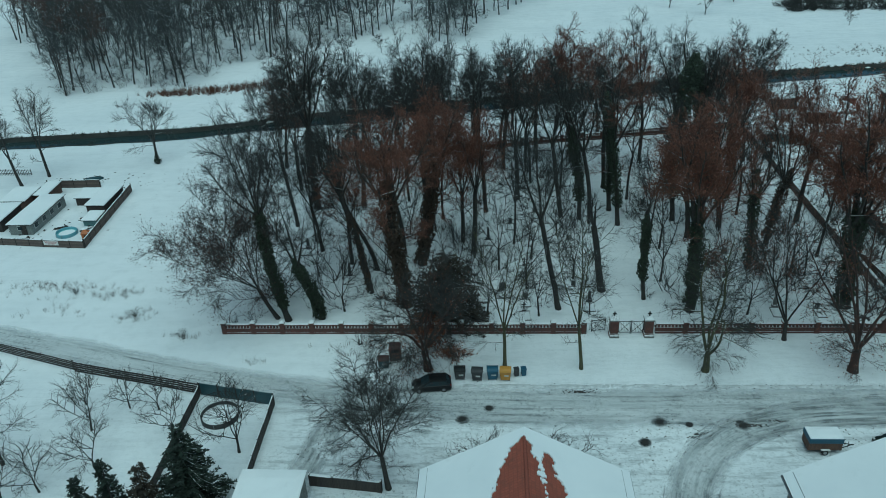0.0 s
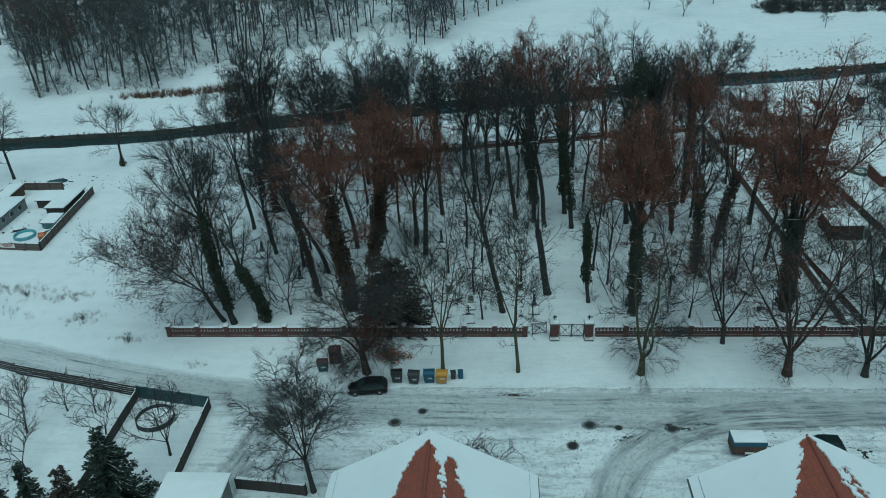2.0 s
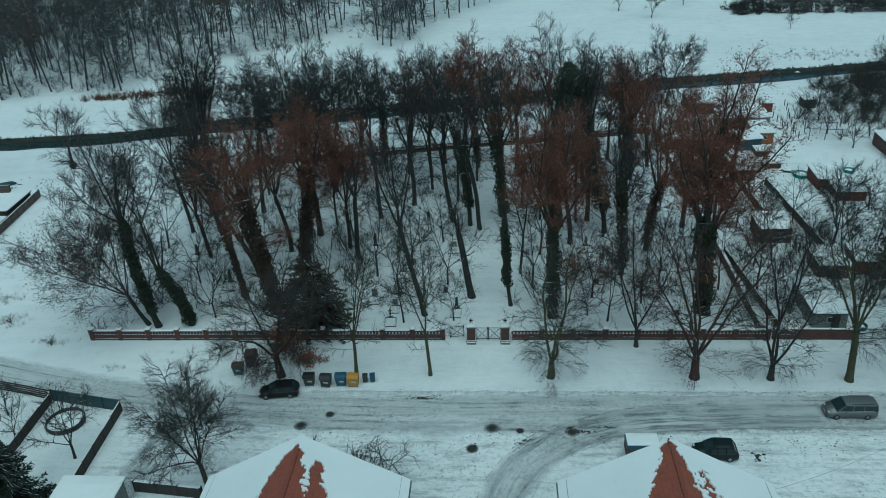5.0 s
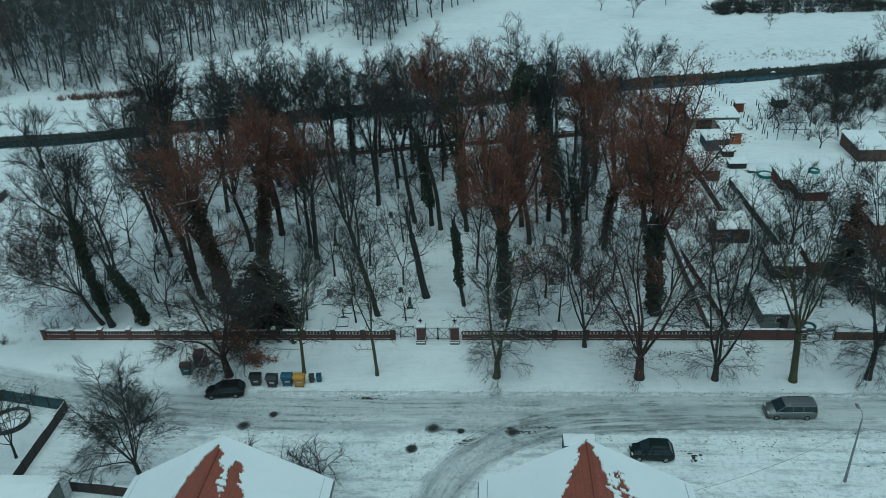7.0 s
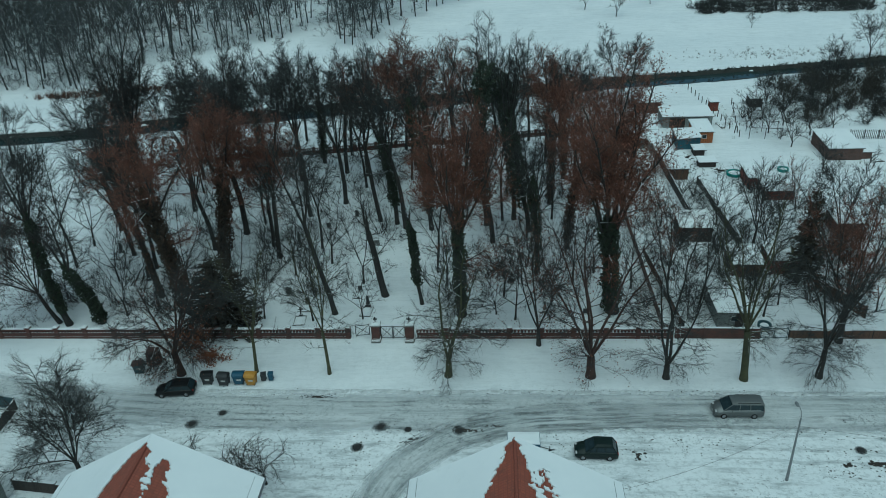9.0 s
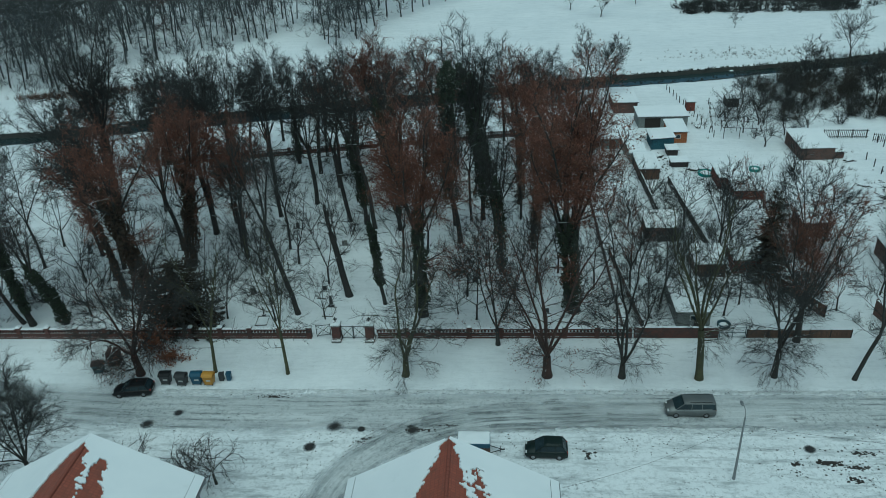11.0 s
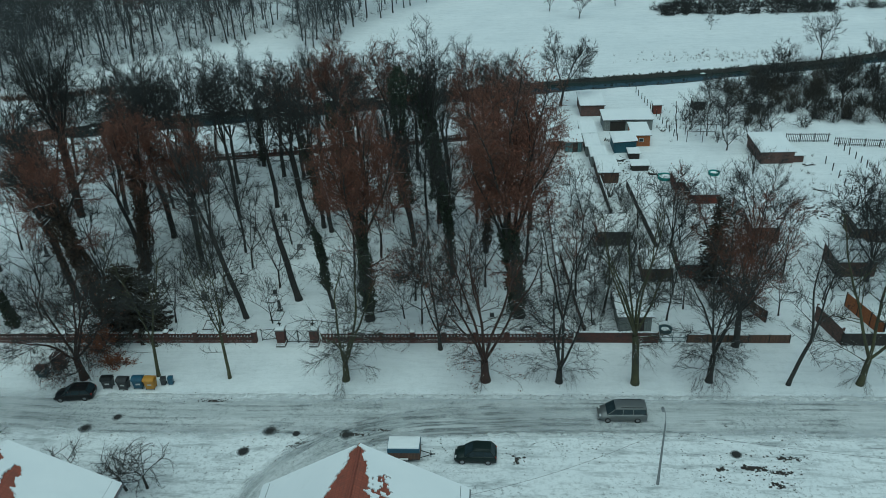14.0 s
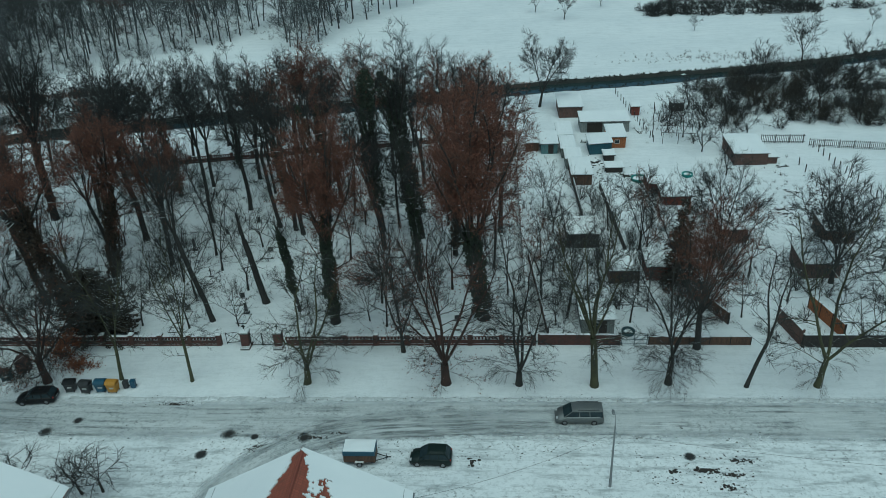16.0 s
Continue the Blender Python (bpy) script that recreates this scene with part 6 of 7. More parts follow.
def round_pool(x, y, r, h, wall, inner, label, snow_in=True, net=False):
    t = thing("round_pool", x, y, 0, 0, label, "pool")
    bm = BM()
    n = 28
    rings = []
    for rr, z in ((r, 0.0), (r, h), (r - 0.05, h + 0.03), (r - 0.09, h), (r - 0.09, h * 0.35)):
        rings.append([(rr * math.cos(2 * math.pi * i / n), rr * math.sin(2 * math.pi * i / n), z) for i in range(n)])
    part("wall", loft(bm, rings, False), wall, t, smooth=True)
    part("liner", rod(BM(), (0, 0, h * 0.25), (0, 0, h * 0.36), r - 0.1, n=n), inner, t)
    if snow_in:
        bm = BM()
        rod(bm, (0, 0, h * 0.36), (0, 0, h * 0.44), r * 0.78, r * 0.66, n=18)
        part("snow", bm, M_ROOFSNOW, t)
    for i in range(8):
        a = 2 * math.pi * i / 8
        part("support", rod(BM(), ((r + 0.04) * math.cos(a), (r + 0.04) * math.sin(a), 0), ((r + 0.03) * math.cos(a), (r + 0.03) * math.sin(a), h), 0.03, n=5), M_STEEL if not net else M_IRON, t)
    return t


round_pool(-29.1, 59.6, 1.95, 0.6, M_BINGREY, M_SNOW, "round garden pool with dark wall, filled with snow")
tr_net = thing("trampoline_frame", -29.1, 59.6, 0, 0, "dark hoop frame standing round the snowy pool", "frame")
bm_ = BM()
for i in range(24):
    a, b = 2 * math.pi * i / 24, 2 * math.pi * (i + 1) / 24
    rod(bm_, (2.15 * math.cos(a), 2.15 * math.sin(a), 1.75), (2.15 * math.cos(b), 2.15 * math.sin(b), 1.75), 0.03, n=4)
part("hoop", bm_, M_IRON, tr_net)
for i in range(6):
    a = 2 * math.pi * i / 6
    part("pole", rod(BM(), (2.15 * math.cos(a), 2.15 * math.sin(a), -0.03), (2.15 * math.cos(a), 2.15 * math.sin(a), 1.78), 0.03, n=5), M_IRON, tr_net)


# ---- sheds ----
def shed(x0, x1, y0, y1, h, wall, label, rise=0.35, over=0.25, snow=0.22, door=None, windows=0, group="", axis="y", name="shed", material_roof=None, gable=False):
    """A small shed with a lean-to or a gabled roof under a slab of snow."""
    cx, cy = (x0 + x1) / 2, (y0 + y1) / 2
    w, d = x1 - x0, y1 - y0
    rng = random.Random(int(cx * 13 + cy * 7))
    t = thing(name, cx, cy, 0, 0, label, "shed", group)

    def top(a, b):
        if gable:
            return h + rise * (1 - abs(a) / (w / 2)) if axis == "y" else h + rise * (1 - abs(b) / (d / 2))
        return h + rise * (b / d + 0.5) if axis == "y" else h + rise * (a / w + 0.5)

    xs = (-w / 2, 0.0, w / 2)
    ys = (-d / 2, 0.0, d / 2)
    bm = BM()
    ring = [(-w / 2, -d / 2), (0, -d / 2), (w / 2, -d / 2), (w / 2, 0), (w / 2, d / 2), (0, d / 2), (-w / 2, d / 2), (-w / 2, 0)]
    lo = [bm.verts.new((a, b, -0.05)) for a, b in ring]
    hi = [bm.verts.new((a, b, top(a, b) - 0.03)) for a, b in ring]
    for i in range(8):
        bm.faces.new((lo[i], lo[(i + 1) % 8], hi[(i + 1) % 8], hi[i]))
    part("wall", bm, wall, t)

    def slab(z0, z1, ov, uneven):
        bm = BM()
        n = 8
        gl, gh = [], []
        for j in range(n + 1):
            rl, rh = [], []
            for i in range(n + 1):
                a, b = (i / n - 0.5) * w, (j / n - 0.5) * d
                rim = i in (0, n) or j in (0, n)
                px, py = a * (w + 2 * ov) / w, b * (d + 2 * ov) / d
                z = top(max(-w / 2, min(w / 2, a)), max(-d / 2, min(d / 2, b)))
                rl.append(bm.verts.new((px, py, z + z0)))
                rh.append(bm.verts.new((px, py, z + z1 * (0.55 if rim and uneven else 1.0) + (rng.uniform(-0.03, 0.03) if uneven else 0.0))))
            gl.append(rl)
            gh.append(rh)
        for j in range(n):
            for i in range(n):
                bm.faces.new((gh[j][i], gh[j][i + 1], gh[j + 1][i + 1], gh[j + 1][i]))
                bm.faces.new((gl[j][i], gl[j + 1][i], gl[j + 1][i + 1], gl[j][i + 1]))
        for i in range(n):
            bm.faces.new((gl[0][i], gl[0][i + 1], gh[0][i + 1], gh[0][i]))
            bm.faces.new((gl[n][i + 1], gl[n][i], gh[n][i], gh[n][i + 1]))
            bm.faces.new((gl[i + 1][0], gl[i][0], gh[i][0], gh[i + 1][0]))
            bm.faces.new((gl[i][n], gl[i + 1][n], gh[i + 1][n], gh[i][n]))
        return bm

    roof = part("roof", slab(-0.03, 0.06, over, False), material_roof or M_PLANKBACK, t)
    if snow:
        part("snow", slab(0.065, 0.065 + snow, over - 0.04, True), M_ROOFSNOW, roof, "thick snow on the roof")
    if door is not None:
        dp = part("door", box(BM(), door * w / 2, -d / 2 - 0.02, 0.0, min(0.95, w * 0.4), 0.06, min(1.95, h - 0.2), bevel=0.01), M_WOODDARK, t)
        part("handle", rod(BM(), (door * w / 2 + 0.3, -d / 2 - 0.06, 1.0), (door * w / 2 + 0.3, -d / 2 - 0.09, 1.0), 0.03, n=5), M_STEEL, dp)
    for i in range(windows):
        px = (-0.5 + (i + 0.5) / windows) * w * 0.9
        wi = part("window", box(BM(), px, -d / 2 - 0.015, h * 0.42, 0.9, 0.05, 0.75, bevel=0.01), M_WHITE, t)
        part("pane", box(BM(), px, -d / 2 - 0.03, h * 0.42 + 0.07, 0.76, 0.05, 0.61), M_GLASS, wi)
    return t


ROW = "row of sheds along the fence"
shed(-23.0, -17.6, 40.5, 49.0, 2.7, M_WOODGREY, "low garage with a flat snow-covered roof", 0.15, name="garage")
shed(56.6, 61.4, 155.5, 163.5, 2.3, M_BRICKDARK, "brick shed with a snowy lean-to roof")
s2 = shed(60.2, 69.6, 146.4, 151.8, 2.2, M_WOODGREY, "long low shed with an open dark doorway", rise=0.3)
# no opening is cut: a dark panel stands for the shaded inside
part("doorway", box(BM(), -2.0, -2.72, 0.0, 3.0, 0.08, 1.9), M_EARTH, s2, "dark panel painting the shade inside an open doorway")
shed(55.2, 57.9, 140.0, 146.6, 1.95, M_WOODDARK, "small shed with a white snow roof", 0.25, group=ROW)
shed(55.4, 57.8, 133.0, 138.6, 1.95, M_WOODGREY, "small shed with a white snow roof", 0.25, group=ROW)
shed(55.8, 58.4, 128.0, 132.2, 1.95, M_WOODGREY, "small shed with a white snow roof", 0.25, group=ROW)
shed(56.2, 59.5, 120.8, 127.4, 1.95, M_WOOD, "brown shed with a white snow roof", 0.25, group=ROW)
shed(51.8, 54.8, 135.4, 141.2, 1.95, M_WOODTEAL, "teal board shed with a snowy roof", 0.3, door=0.2)
shed(49.2, 51.4, 137.0, 142.0, 1.6, M_WOOD, "low shed with a snowy roof", 0.2)
shed(60.6, 64.6, 134.6, 139.6, 2.0, M_WOODBLUE, "blue board shed with a snowy roof", 0.3, axis="x")
shed(64.4, 67.6, 137.6, 143.2, 2.2, M_WOODORANGE, "orange board shed with a snowy gabled roof", 0.45, windows=1)
shed(62.9, 64.7, 131.4, 133.6, 1.1, M_WOODDARK, "low hutch with snow on its lid", 0.1)
shed(62.6, 65.4, 126.0, 128.2, 0.95, M_WOODDARK, "low wood stack with a snowy cover", 0.1)
shed(68.2, 71.4, 116.6, 121.8, 1.95, M_WOODRED, "red board shed with a snowy roof", 0.3)
shed(69.6, 74.0, 112.4, 116.2, 1.55, M_WOODRED, "low red shed with a snowy roof", 0.25)
shed(85.0, 90.6, 128.4, 136.6, 2.1, M_BRICKDARK, "brown brick shed with a snowy lean-to roof", 0.5)
shed(90.7, 92.4, 128.8, 131.4, 1.2, M_BRICKDARK, "low brick annexe with snow on top", 0.1)
shed(71.6, 73.2, 156.0, 158.0, 1.9, M_WOODRED, "small red tool shed", 0.2)
shed(80.2, 82.6, 158.0, 161.0, 1.8, M_WOODDARK, "small dark tool shed", 0.2)
shed(53.4, 57.2, 77.0, 84.6, 2.2, M_WOODGREY, "flat-roofed garden hut behind the fence", 0.15, snow=0.18, door=0.3, windows=1)
shed(53.6, 58.0, 98.6, 103.0, 2.3, M_WOODDARK, "dark garden hut with a bare brown board roof", 0.5, snow=0)
shed(58.2, 62.0, 88.6, 93.0, 2.0, M_WOOD, "brown garden hut with a snowy roof", 0.4)
shed(63.2, 67.4, 89.4, 93.4, 2.1, M_WOODRED, "reddish garden hut with a snowy roof", 0.5)
shed(75.4, 79.0, 99.6, 104.0, 2.2, M_BRICKDARK, "brown garden hut with a snowy roof", 0.5)
shed(83.2, 88.0, 89.6, 94.6, 2.2, M_BRICKDARK, "brown garden hut with a snowy roof", 0.5)
shed(89.5, 93.5, 99.0, 104.0, 2.2, M_WOOD, "brown garden hut with a snowy roof", 0.5)
plain_wall("yard_wall", (78.0, 74.4), (90.0, 74.4), 1.7, 0.22, M_WOODDARK, "dark yard wall along the street with snow on top", seam=3.0)
plain_wall("yard_wall_side", (78.0, 74.6), (77.0, 79.6), 2.1, 0.22, M_BRICKDARK, "dark brick yard wall with a snowy top", seam=2.5)
plain_wall("orange_fence", (83.2, 76.0), (81.6, 82.6), 1.9, 0.12, M_WOODORANGE, "orange-brown board screen in the yard", seam=2.2, kind="", category="fence")
plain_wall("yard_screen", (71.0, 79.0), (67.8, 86.0), 1.6, 0.12, M_WOOD, "brown board screen in the garden", seam=2.0, kind="", category="fence")
plain_wall("ridge_fence", (47.9, 95.0), (49.4, 76.6), 1.2, 0.12, M_WOOD, "brown board fence with snow on top", seam=2.6, kind="", category="fence")


def pergola(x, y):
    t = thing("pergola", x, y, 0, -8, "bare pergola of thin posts and laths", "pergola")
    for px in (0, 2.8, 5.6):
        for py in (0, 4.0):
            part("post", box(BM(), px, py, -0.05, 0.10, 0.10, 2.15), M_PLANKBACK, t)
    for py in (0, 4.0):
        part("beam", box(BM(), 2.8, py, 2.1, 6.0, 0.08, 0.12), M_PLANKBACK, t)
    for i in range(9):
        part("lath", box(BM(), 0.0 + i * 0.7, 2.0, 2.22, 0.06, 4.6, 0.06), M_PLANKBACK, t)


pergola(74.8, 139.6)
POSTS = "fence posts in the allotments"
rngp = random.Random(9)
first_post = None
for (xa, ya), (xb, yb), n in (((70.4, 171.0), (73.2, 140.5), 14), ((77.0, 160.0), (73.6, 143.0), 7), ((101.0, 135.8), (103.0, 114.0), 12), ((96.0, 128.0), (95.0, 112.0), 6)):
    for i in range(n):
        f = i / (n - 1)
        px, py = xa + (xb - xa) * f, ya + (yb - ya) * f
        if first_post is None:
            first_post = thing("fence_post", px, py, 0, 0, "weathered wooden fence post standing in the snow", "post", POSTS)
            part("shaft", box(BM(), 0, 0, -0.05, 0.14, 0.14, 1.45, bevel=0.02), M_PLANKBACK, first_post)
        else:
            copy_thing(first_post, pose(px + rngp.uniform(-0.1, 0.1), py, 0, rngp.uniform(-5, 5), rngp.uniform(-5, 5), 0))


def picket_fence(name, p, q, h, label):
    d = Vector((q[0] - p[0], q[1] - p[1], 0))
    length = d.length
    t = thing(name, p[0], p[1], 0, math.degrees(math.atan2(d.y, d.x)), label, "fence", kind="structure")
    n = int(length / 0.32)
    src = None
    for i in range(n):
        if src is None:
            src = part("picket", box(BM(), 0, 0, -0.05, 0.10, 0.025, h, taper=0.8), M_PLANKBACK, t)
        else:
            o = new("picket", src.data)
            o.parent = t
            o.location.x = i * 0.32
    for z in (0.3, h - 0.35):
        part("rail", box(BM(), length / 2, 0.04, z, length, 0.05, 0.08), M_PLANKBACK, t)
    for i in range(int(length / 2.5) + 1):
        part("post", box(BM(), i * 2.5, 0.08, -0.05, 0.10, 0.10, h + 0.05), M_PLANKBACK, t)


picket_fence("fence_picket", (92.6, 138.6), (100.4, 138.2), 1.8, "dark picket fence across the allotment")
picket_fence("fence_picket_east", (100.6, 136.6), (116.0, 133.4), 1.6, "dark picket fence across the allotment")
picket_fence("fence_rail_west", (-94, 127.0), (-86.5, 126.6), 1.2, "thin paling fence on the meadow")


def hoop(x, y, r, h, material, label):
    t = thing("plastic_pool", x, y, 0, 0, label, "pool")
    n = 20
    rings = [[(rr * math.cos(2 * math.pi * i / n), rr * math.sin(2 * math.pi * i / n), z) for i in range(n)] for rr, z in ((r, 0), (r + 0.05, h), (r - 0.1, h), (r - 0.14, 0.1))]
    part("rim", loft(BM(), rings, False), material, t, smooth=True)
    part("snow", rod(BM(), (0, 0, 0.0), (0, 0, h * 0.7), r - 0.15, r - 0.3, n=16), M_ROOFSNOW, t)


hoop(67.6, 122.6, 1.3, 0.5, M_HOSE, "small teal plastic pool filled with snow")
hoop(76.0, 124.0, 0.9, 0.5, M_HOSE, "small teal plastic pool filled with snow")
hoop(58.9, 77.2, 0.75, 0.45, M_TARP, "round dark tub with snow in it")
hoop(42.6, 77.0, 0.7, 0.5, M_STONEDARK, "round stone basin with snow in it")


# ---- the fenced allotment in the west ----
plain_wall("allotment_wall", (-77.85, 99.00), (-62.15, 97.50), 1.15, 0.12, M_WOODLEVEL, "brown board fence round the allotment", seam=2.2, category="fence")
plain_wall("allotment_wall_east", (-62.10, 97.62), (-63.85, 118.50), 1.4, 0.14, M_WOODLEVEL, "brown board fence round the allotment", seam=2.2, category="fence")
plain_wall("allotment_wall_back", (-80.0, 120.6), (-70.4, 120.6), 1.4, 0.12, M_WOODLEVEL, "brown board fence round the allotment", seam=2.2, category="fence")
cabin = shed(-76.45, -72.75, 102.20, 112.80, 1.75, M_WOODGREY, "long grey cabin with windows and a snowy roof", 0.25, door=0.3, windows=1)
for i in range(4):
    wi = part("window", box(BM(), 1.87, -3.9 + i * 2.4, 0.65, 0.05, 1.1, 0.9, bevel=0.01), M_WHITE, cabin)
    part("pane", box(BM(), 1.895, -3.9 + i * 2.4, 0.72, 0.04, 0.95, 0.76), M_GLASS, wi)
shed(-70.85, -68.05, 112.80, 116.20, 1.4, M_WOODDARK, "low dark shed with a snowy roof", 0.2)
shed(-67.45, -64.45, 109.60, 117.00, 1.5, M_WOODDARK, "long dark shed with a snowy roof", 0.25)
shed(-65.85, -63.75, 105.00, 107.80, 1.0, M_WOODTEAL, "low greenhouse with snow on it", 0.2)
shed(-82.85, -78.85, 111.20, 116.20, 1.7, M_BRICKDARK, "brick hut with a snowy roof", 0.3)
shed(-78.45, -76.45, 113.70, 118.70, 1.6, M_WOOD, "brown lean-to with a snowy roof", 0.3)
shed(-82.85, -78.25, 103.20, 109.20, 1.9, M_WOODDARK, "dark hut with a snowy roof", 0.3)
round_pool(-67.25, 102.20, 1.60, 0.55, M_POOL, M_POOLIN, "round pale blue garden pool with snow in it")
pl = thing("play_house", -63.45, 100.80, 0, 20, "small orange plastic play house in the snow", "play house")
part("body", box(BM(), 0, 0, -0.03, 1.1, 0.9, 1.0, bevel=0.03), M_ORANGE, pl)
part("roof", box(BM(), 0, 0, 0.97, 1.3, 1.1, 0.4, taper=0.35), M_ORANGE, pl)
part("door", box(BM(), 0, -0.46, 0.0, 0.4, 0.04, 0.7), M_WOODDARK, pl)
sg = thing("sign", -67.45, 97.88, 0.0, -5, "white sign with red lettering on the fence", "sign")
part("board", box(BM(), 0, 0, 0.38, 2.4, 0.04, 0.68), M_WHITE, sg)
for i, (wd, z) in enumerate(((2.0, 0.88), (1.8, 0.70), (1.1, 0.52))):
    part("bar", box(BM(), 0, -0.025, z, wd, 0.02, 0.09), M_INK, sg)
CRATES = "lumber heaps in the allotment"


def lumber_heap(x, y, rz, n, seed, label):
    """Old boards thrown on one another, with snow on top."""
    rng = random.Random(seed)
    t = thing("lumber_heap", x, y, 0, rz, label, "lumber", CRATES)
    for i in range(n):
        part("board", box(BM(), rng.uniform(-0.3, 0.3), rng.uniform(-0.5, 0.5), -0.02 + 0.10 * (i // 3), rng.uniform(1.2, 2.2), 0.18, 0.09, rng.uniform(-14, 14)), (M_PLANKBACK, M_WOODDARK)[i % 2], t)
    part("snow", snow_lump(BM(), 0, 0, 0.10 * ((n - 1) // 3) + 0.07, 1.2, 0.8, 0.14, rng, 8), M_SNOW, t)


for i, (x, y, rz, n) in enumerate(((-69.6, 104.6, 20, 8), (-71.2, 100.2, -35, 6), (-65.0, 103.6, 70, 9), (-66.6, 107.6, 10, 7), (-73.8, 101.0, 0, 6), (-68.2, 119.6, 35, 7), (-76.5, 122.0, -15, 8))):
    lumber_heap(x, y, rz, n, 700 + i, "heap of old dark boards half under snow")
for i, (x, y, rz, n) in enumerate(((61.2, 131.0, 30, 9), (66.0, 124.6, -20, 8), (60.4, 141.6, 80, 7), (87.1, 110.5, 25, 9), (90.9, 116.8, -40, 7), (81.4, 107.0, 10, 8), (84.0, 127.0, 60, 8), (92.8, 127.6, 15, 6), (71.6, 146.4, 85, 6))):
    lumber_heap(x, y, rz, n, 720 + i, "heap of old dark boards half under snow")
bt = thing("rowing_boat", -73.4, 123.8, 0, 25, "upturned dark green boat in the snow", "boat")
secs = [[(xx, -ww, 0.0), (xx, -ww * 0.7, hh * 0.8), (xx, 0, hh), (xx, ww * 0.7, hh * 0.8), (xx, ww, 0.0)] for xx, ww, hh in ((-1.7, 0.35, 0.35), (-0.8, 0.7, 0.6), (0.4, 0.72, 0.62), (1.4, 0.4, 0.5), (1.9, 0.05, 0.3))]
part("hull", loft(BM(), secs), M_TARP, bt)
part("keel", box(BM(), 0, 0, 0.55, 3.0, 0.06, 0.10), M_PLANKBACK, bt)


# ---- melted spots, litter and rubble ----
def melt_material():
    n = Nodes("melted_spot")
    c = n.add("ShaderNodeTexCoord").outputs["Object"]
    s = n.add("ShaderNodeSeparateXYZ", {"Vector": c})
    r = n.math("SQRT", n.math("ADD", n.math("POWER", s.outputs[0], 2.0), n.math("POWER", s.outputs[1], 2.0)))
    f = n.ramp(n.math("ADD", r, n.ramp(n.noise(c, 3.0, 5), 0, 1, -0.35, 0.35)), 0.10, 1.05, 1.0, 0.0)
    n.link(n.ramp(f, 0.0, 0.75, 0.0, 0.95), n.b.inputs["Alpha"])
    col = n.mix(f, (0.07, 0.075, 0.075), (0.012, 0.012, 0.012))
    return n.done(col, n.ramp(f, 0, 1, 0.8, 0.35))


M_SCRUB = surface("willow_twigs", (0.058, 0.050, 0.040), (0.034, 0.034, 0.031), 0.2, 0.9, 0.0)
M_MELT = melt_material()


def melted_spot(x, y, r):
    t = thing("manhole", x, y, 0, 0, "round iron manhole cover with the snow melted round it", "manhole cover", "manhole covers")
    bm = BM()
    rod(bm, (0, 0, 0.0), (0, 0, 0.036), 1.08, n=28)
    melted = part("thaw_ring", bm, M_MELT, t, "dark wet ring in the snow")
    melted.scale = (r, r, 1)
    part("cover", rod(BM(), (0, 0, 0.0), (0, 0, 0.05), 0.33, n=20), M_RUBBER, t)


for x, y, r in ((-3.9, 59.85, 0.85), (15.8, 59.65, 0.95), (23.8, 59.2, 0.9), (13.85, 56.7, 0.8), (-1.2, 61.6, 0.7), (61.6, 57.0, 0.7), (18.6, 59.3, 0.5)):
    melted_spot(x, y - 0.33, r * 0.84)


def scatter(name, spots, material, label, category, seed, size=(0.06, 0.2), flat=0.5):
    """Many small angular clods."""
    rng = random.Random(seed)
    verts, faces = [], []
    for cx, cy, rx, ry, n in spots:
        for _ in range(n):
            x, y = rng.gauss(cx, rx), rng.gauss(cy, ry)
            s = rng.uniform(*size)
            b = len(verts)
            for k in range(5):
                a = 2 * math.pi * k / 5
                verts.append((x + s * math.cos(a) * rng.uniform(0.7, 1.5), y + s * math.sin(a) * rng.uniform(0.6, 1.2), 0.0))
            verts.append((x, y, 0.03 + s * flat * rng.uniform(0.5, 1.2)))
            faces.extend((b + k, b + (k + 1) % 5, b + 5) for k in range(5))
    return tagged(part(name, (verts, faces), material), label, category, kind="stuff")


scatter("clods", ((17.0, 57.4, 1.6, 1.2, 16), (66.0, 57.6, 6.0, 1.6, 60), (28.0, 58.4, 2.0, 0.4, 14), (12.0, 60.5, 6.0, 1.2, 14), (8.0, 64.2, 1.4, 0.22, 40), (17.4, 59.2, 0.5, 0.3, 10), (19.6, 57.6, 1.0, 0.4, 30), (24.5, 59.4, 1.4, 0.25, 40), (40.6, 56.2, 0.7, 0.5, 24), (58.6, 53.6, 0.8, 0.3, 18), (63.5, 54.6, 1.6, 0.5, 50), (65.4, 52.4, 0.7, 0.5, 22), (57.0, 56.6, 0.3, 0.2, 6), (-17.8, 55.5, 0.9, 2.4, 90), (-11.5, 57.5, 1.2, 0.8, 14),),
        M_EARTH, "dark clods of earth and leaf litter on the snow", "litter", 17, (0.03, 0.13))
scatter("dirt_specks", ((8.2, 64.3, 1.6, 0.5, 34), (20.5, 65.0, 9.0, 0.25, 120), (40.0, 65.0, 9.0, 0.22, 150), (62.0, 64.9, 10.0, 0.25, 120), (16.0, 57.5, 3.2, 2.2, 70), (45.0, 57.0, 4.0, 1.6, 90), (60.0, 56.5, 7.0, 2.4, 150), (72.0, 57.0, 6.0, 2.0, 120), (-2.0, 59.5, 6.0, 1.5, 50), (33.0, 58.0, 3.0, 1.0, 40)), M_EARTH, "dark specks of earth trodden into the snow", "litter", 27, (0.02, 0.09), 0.3)
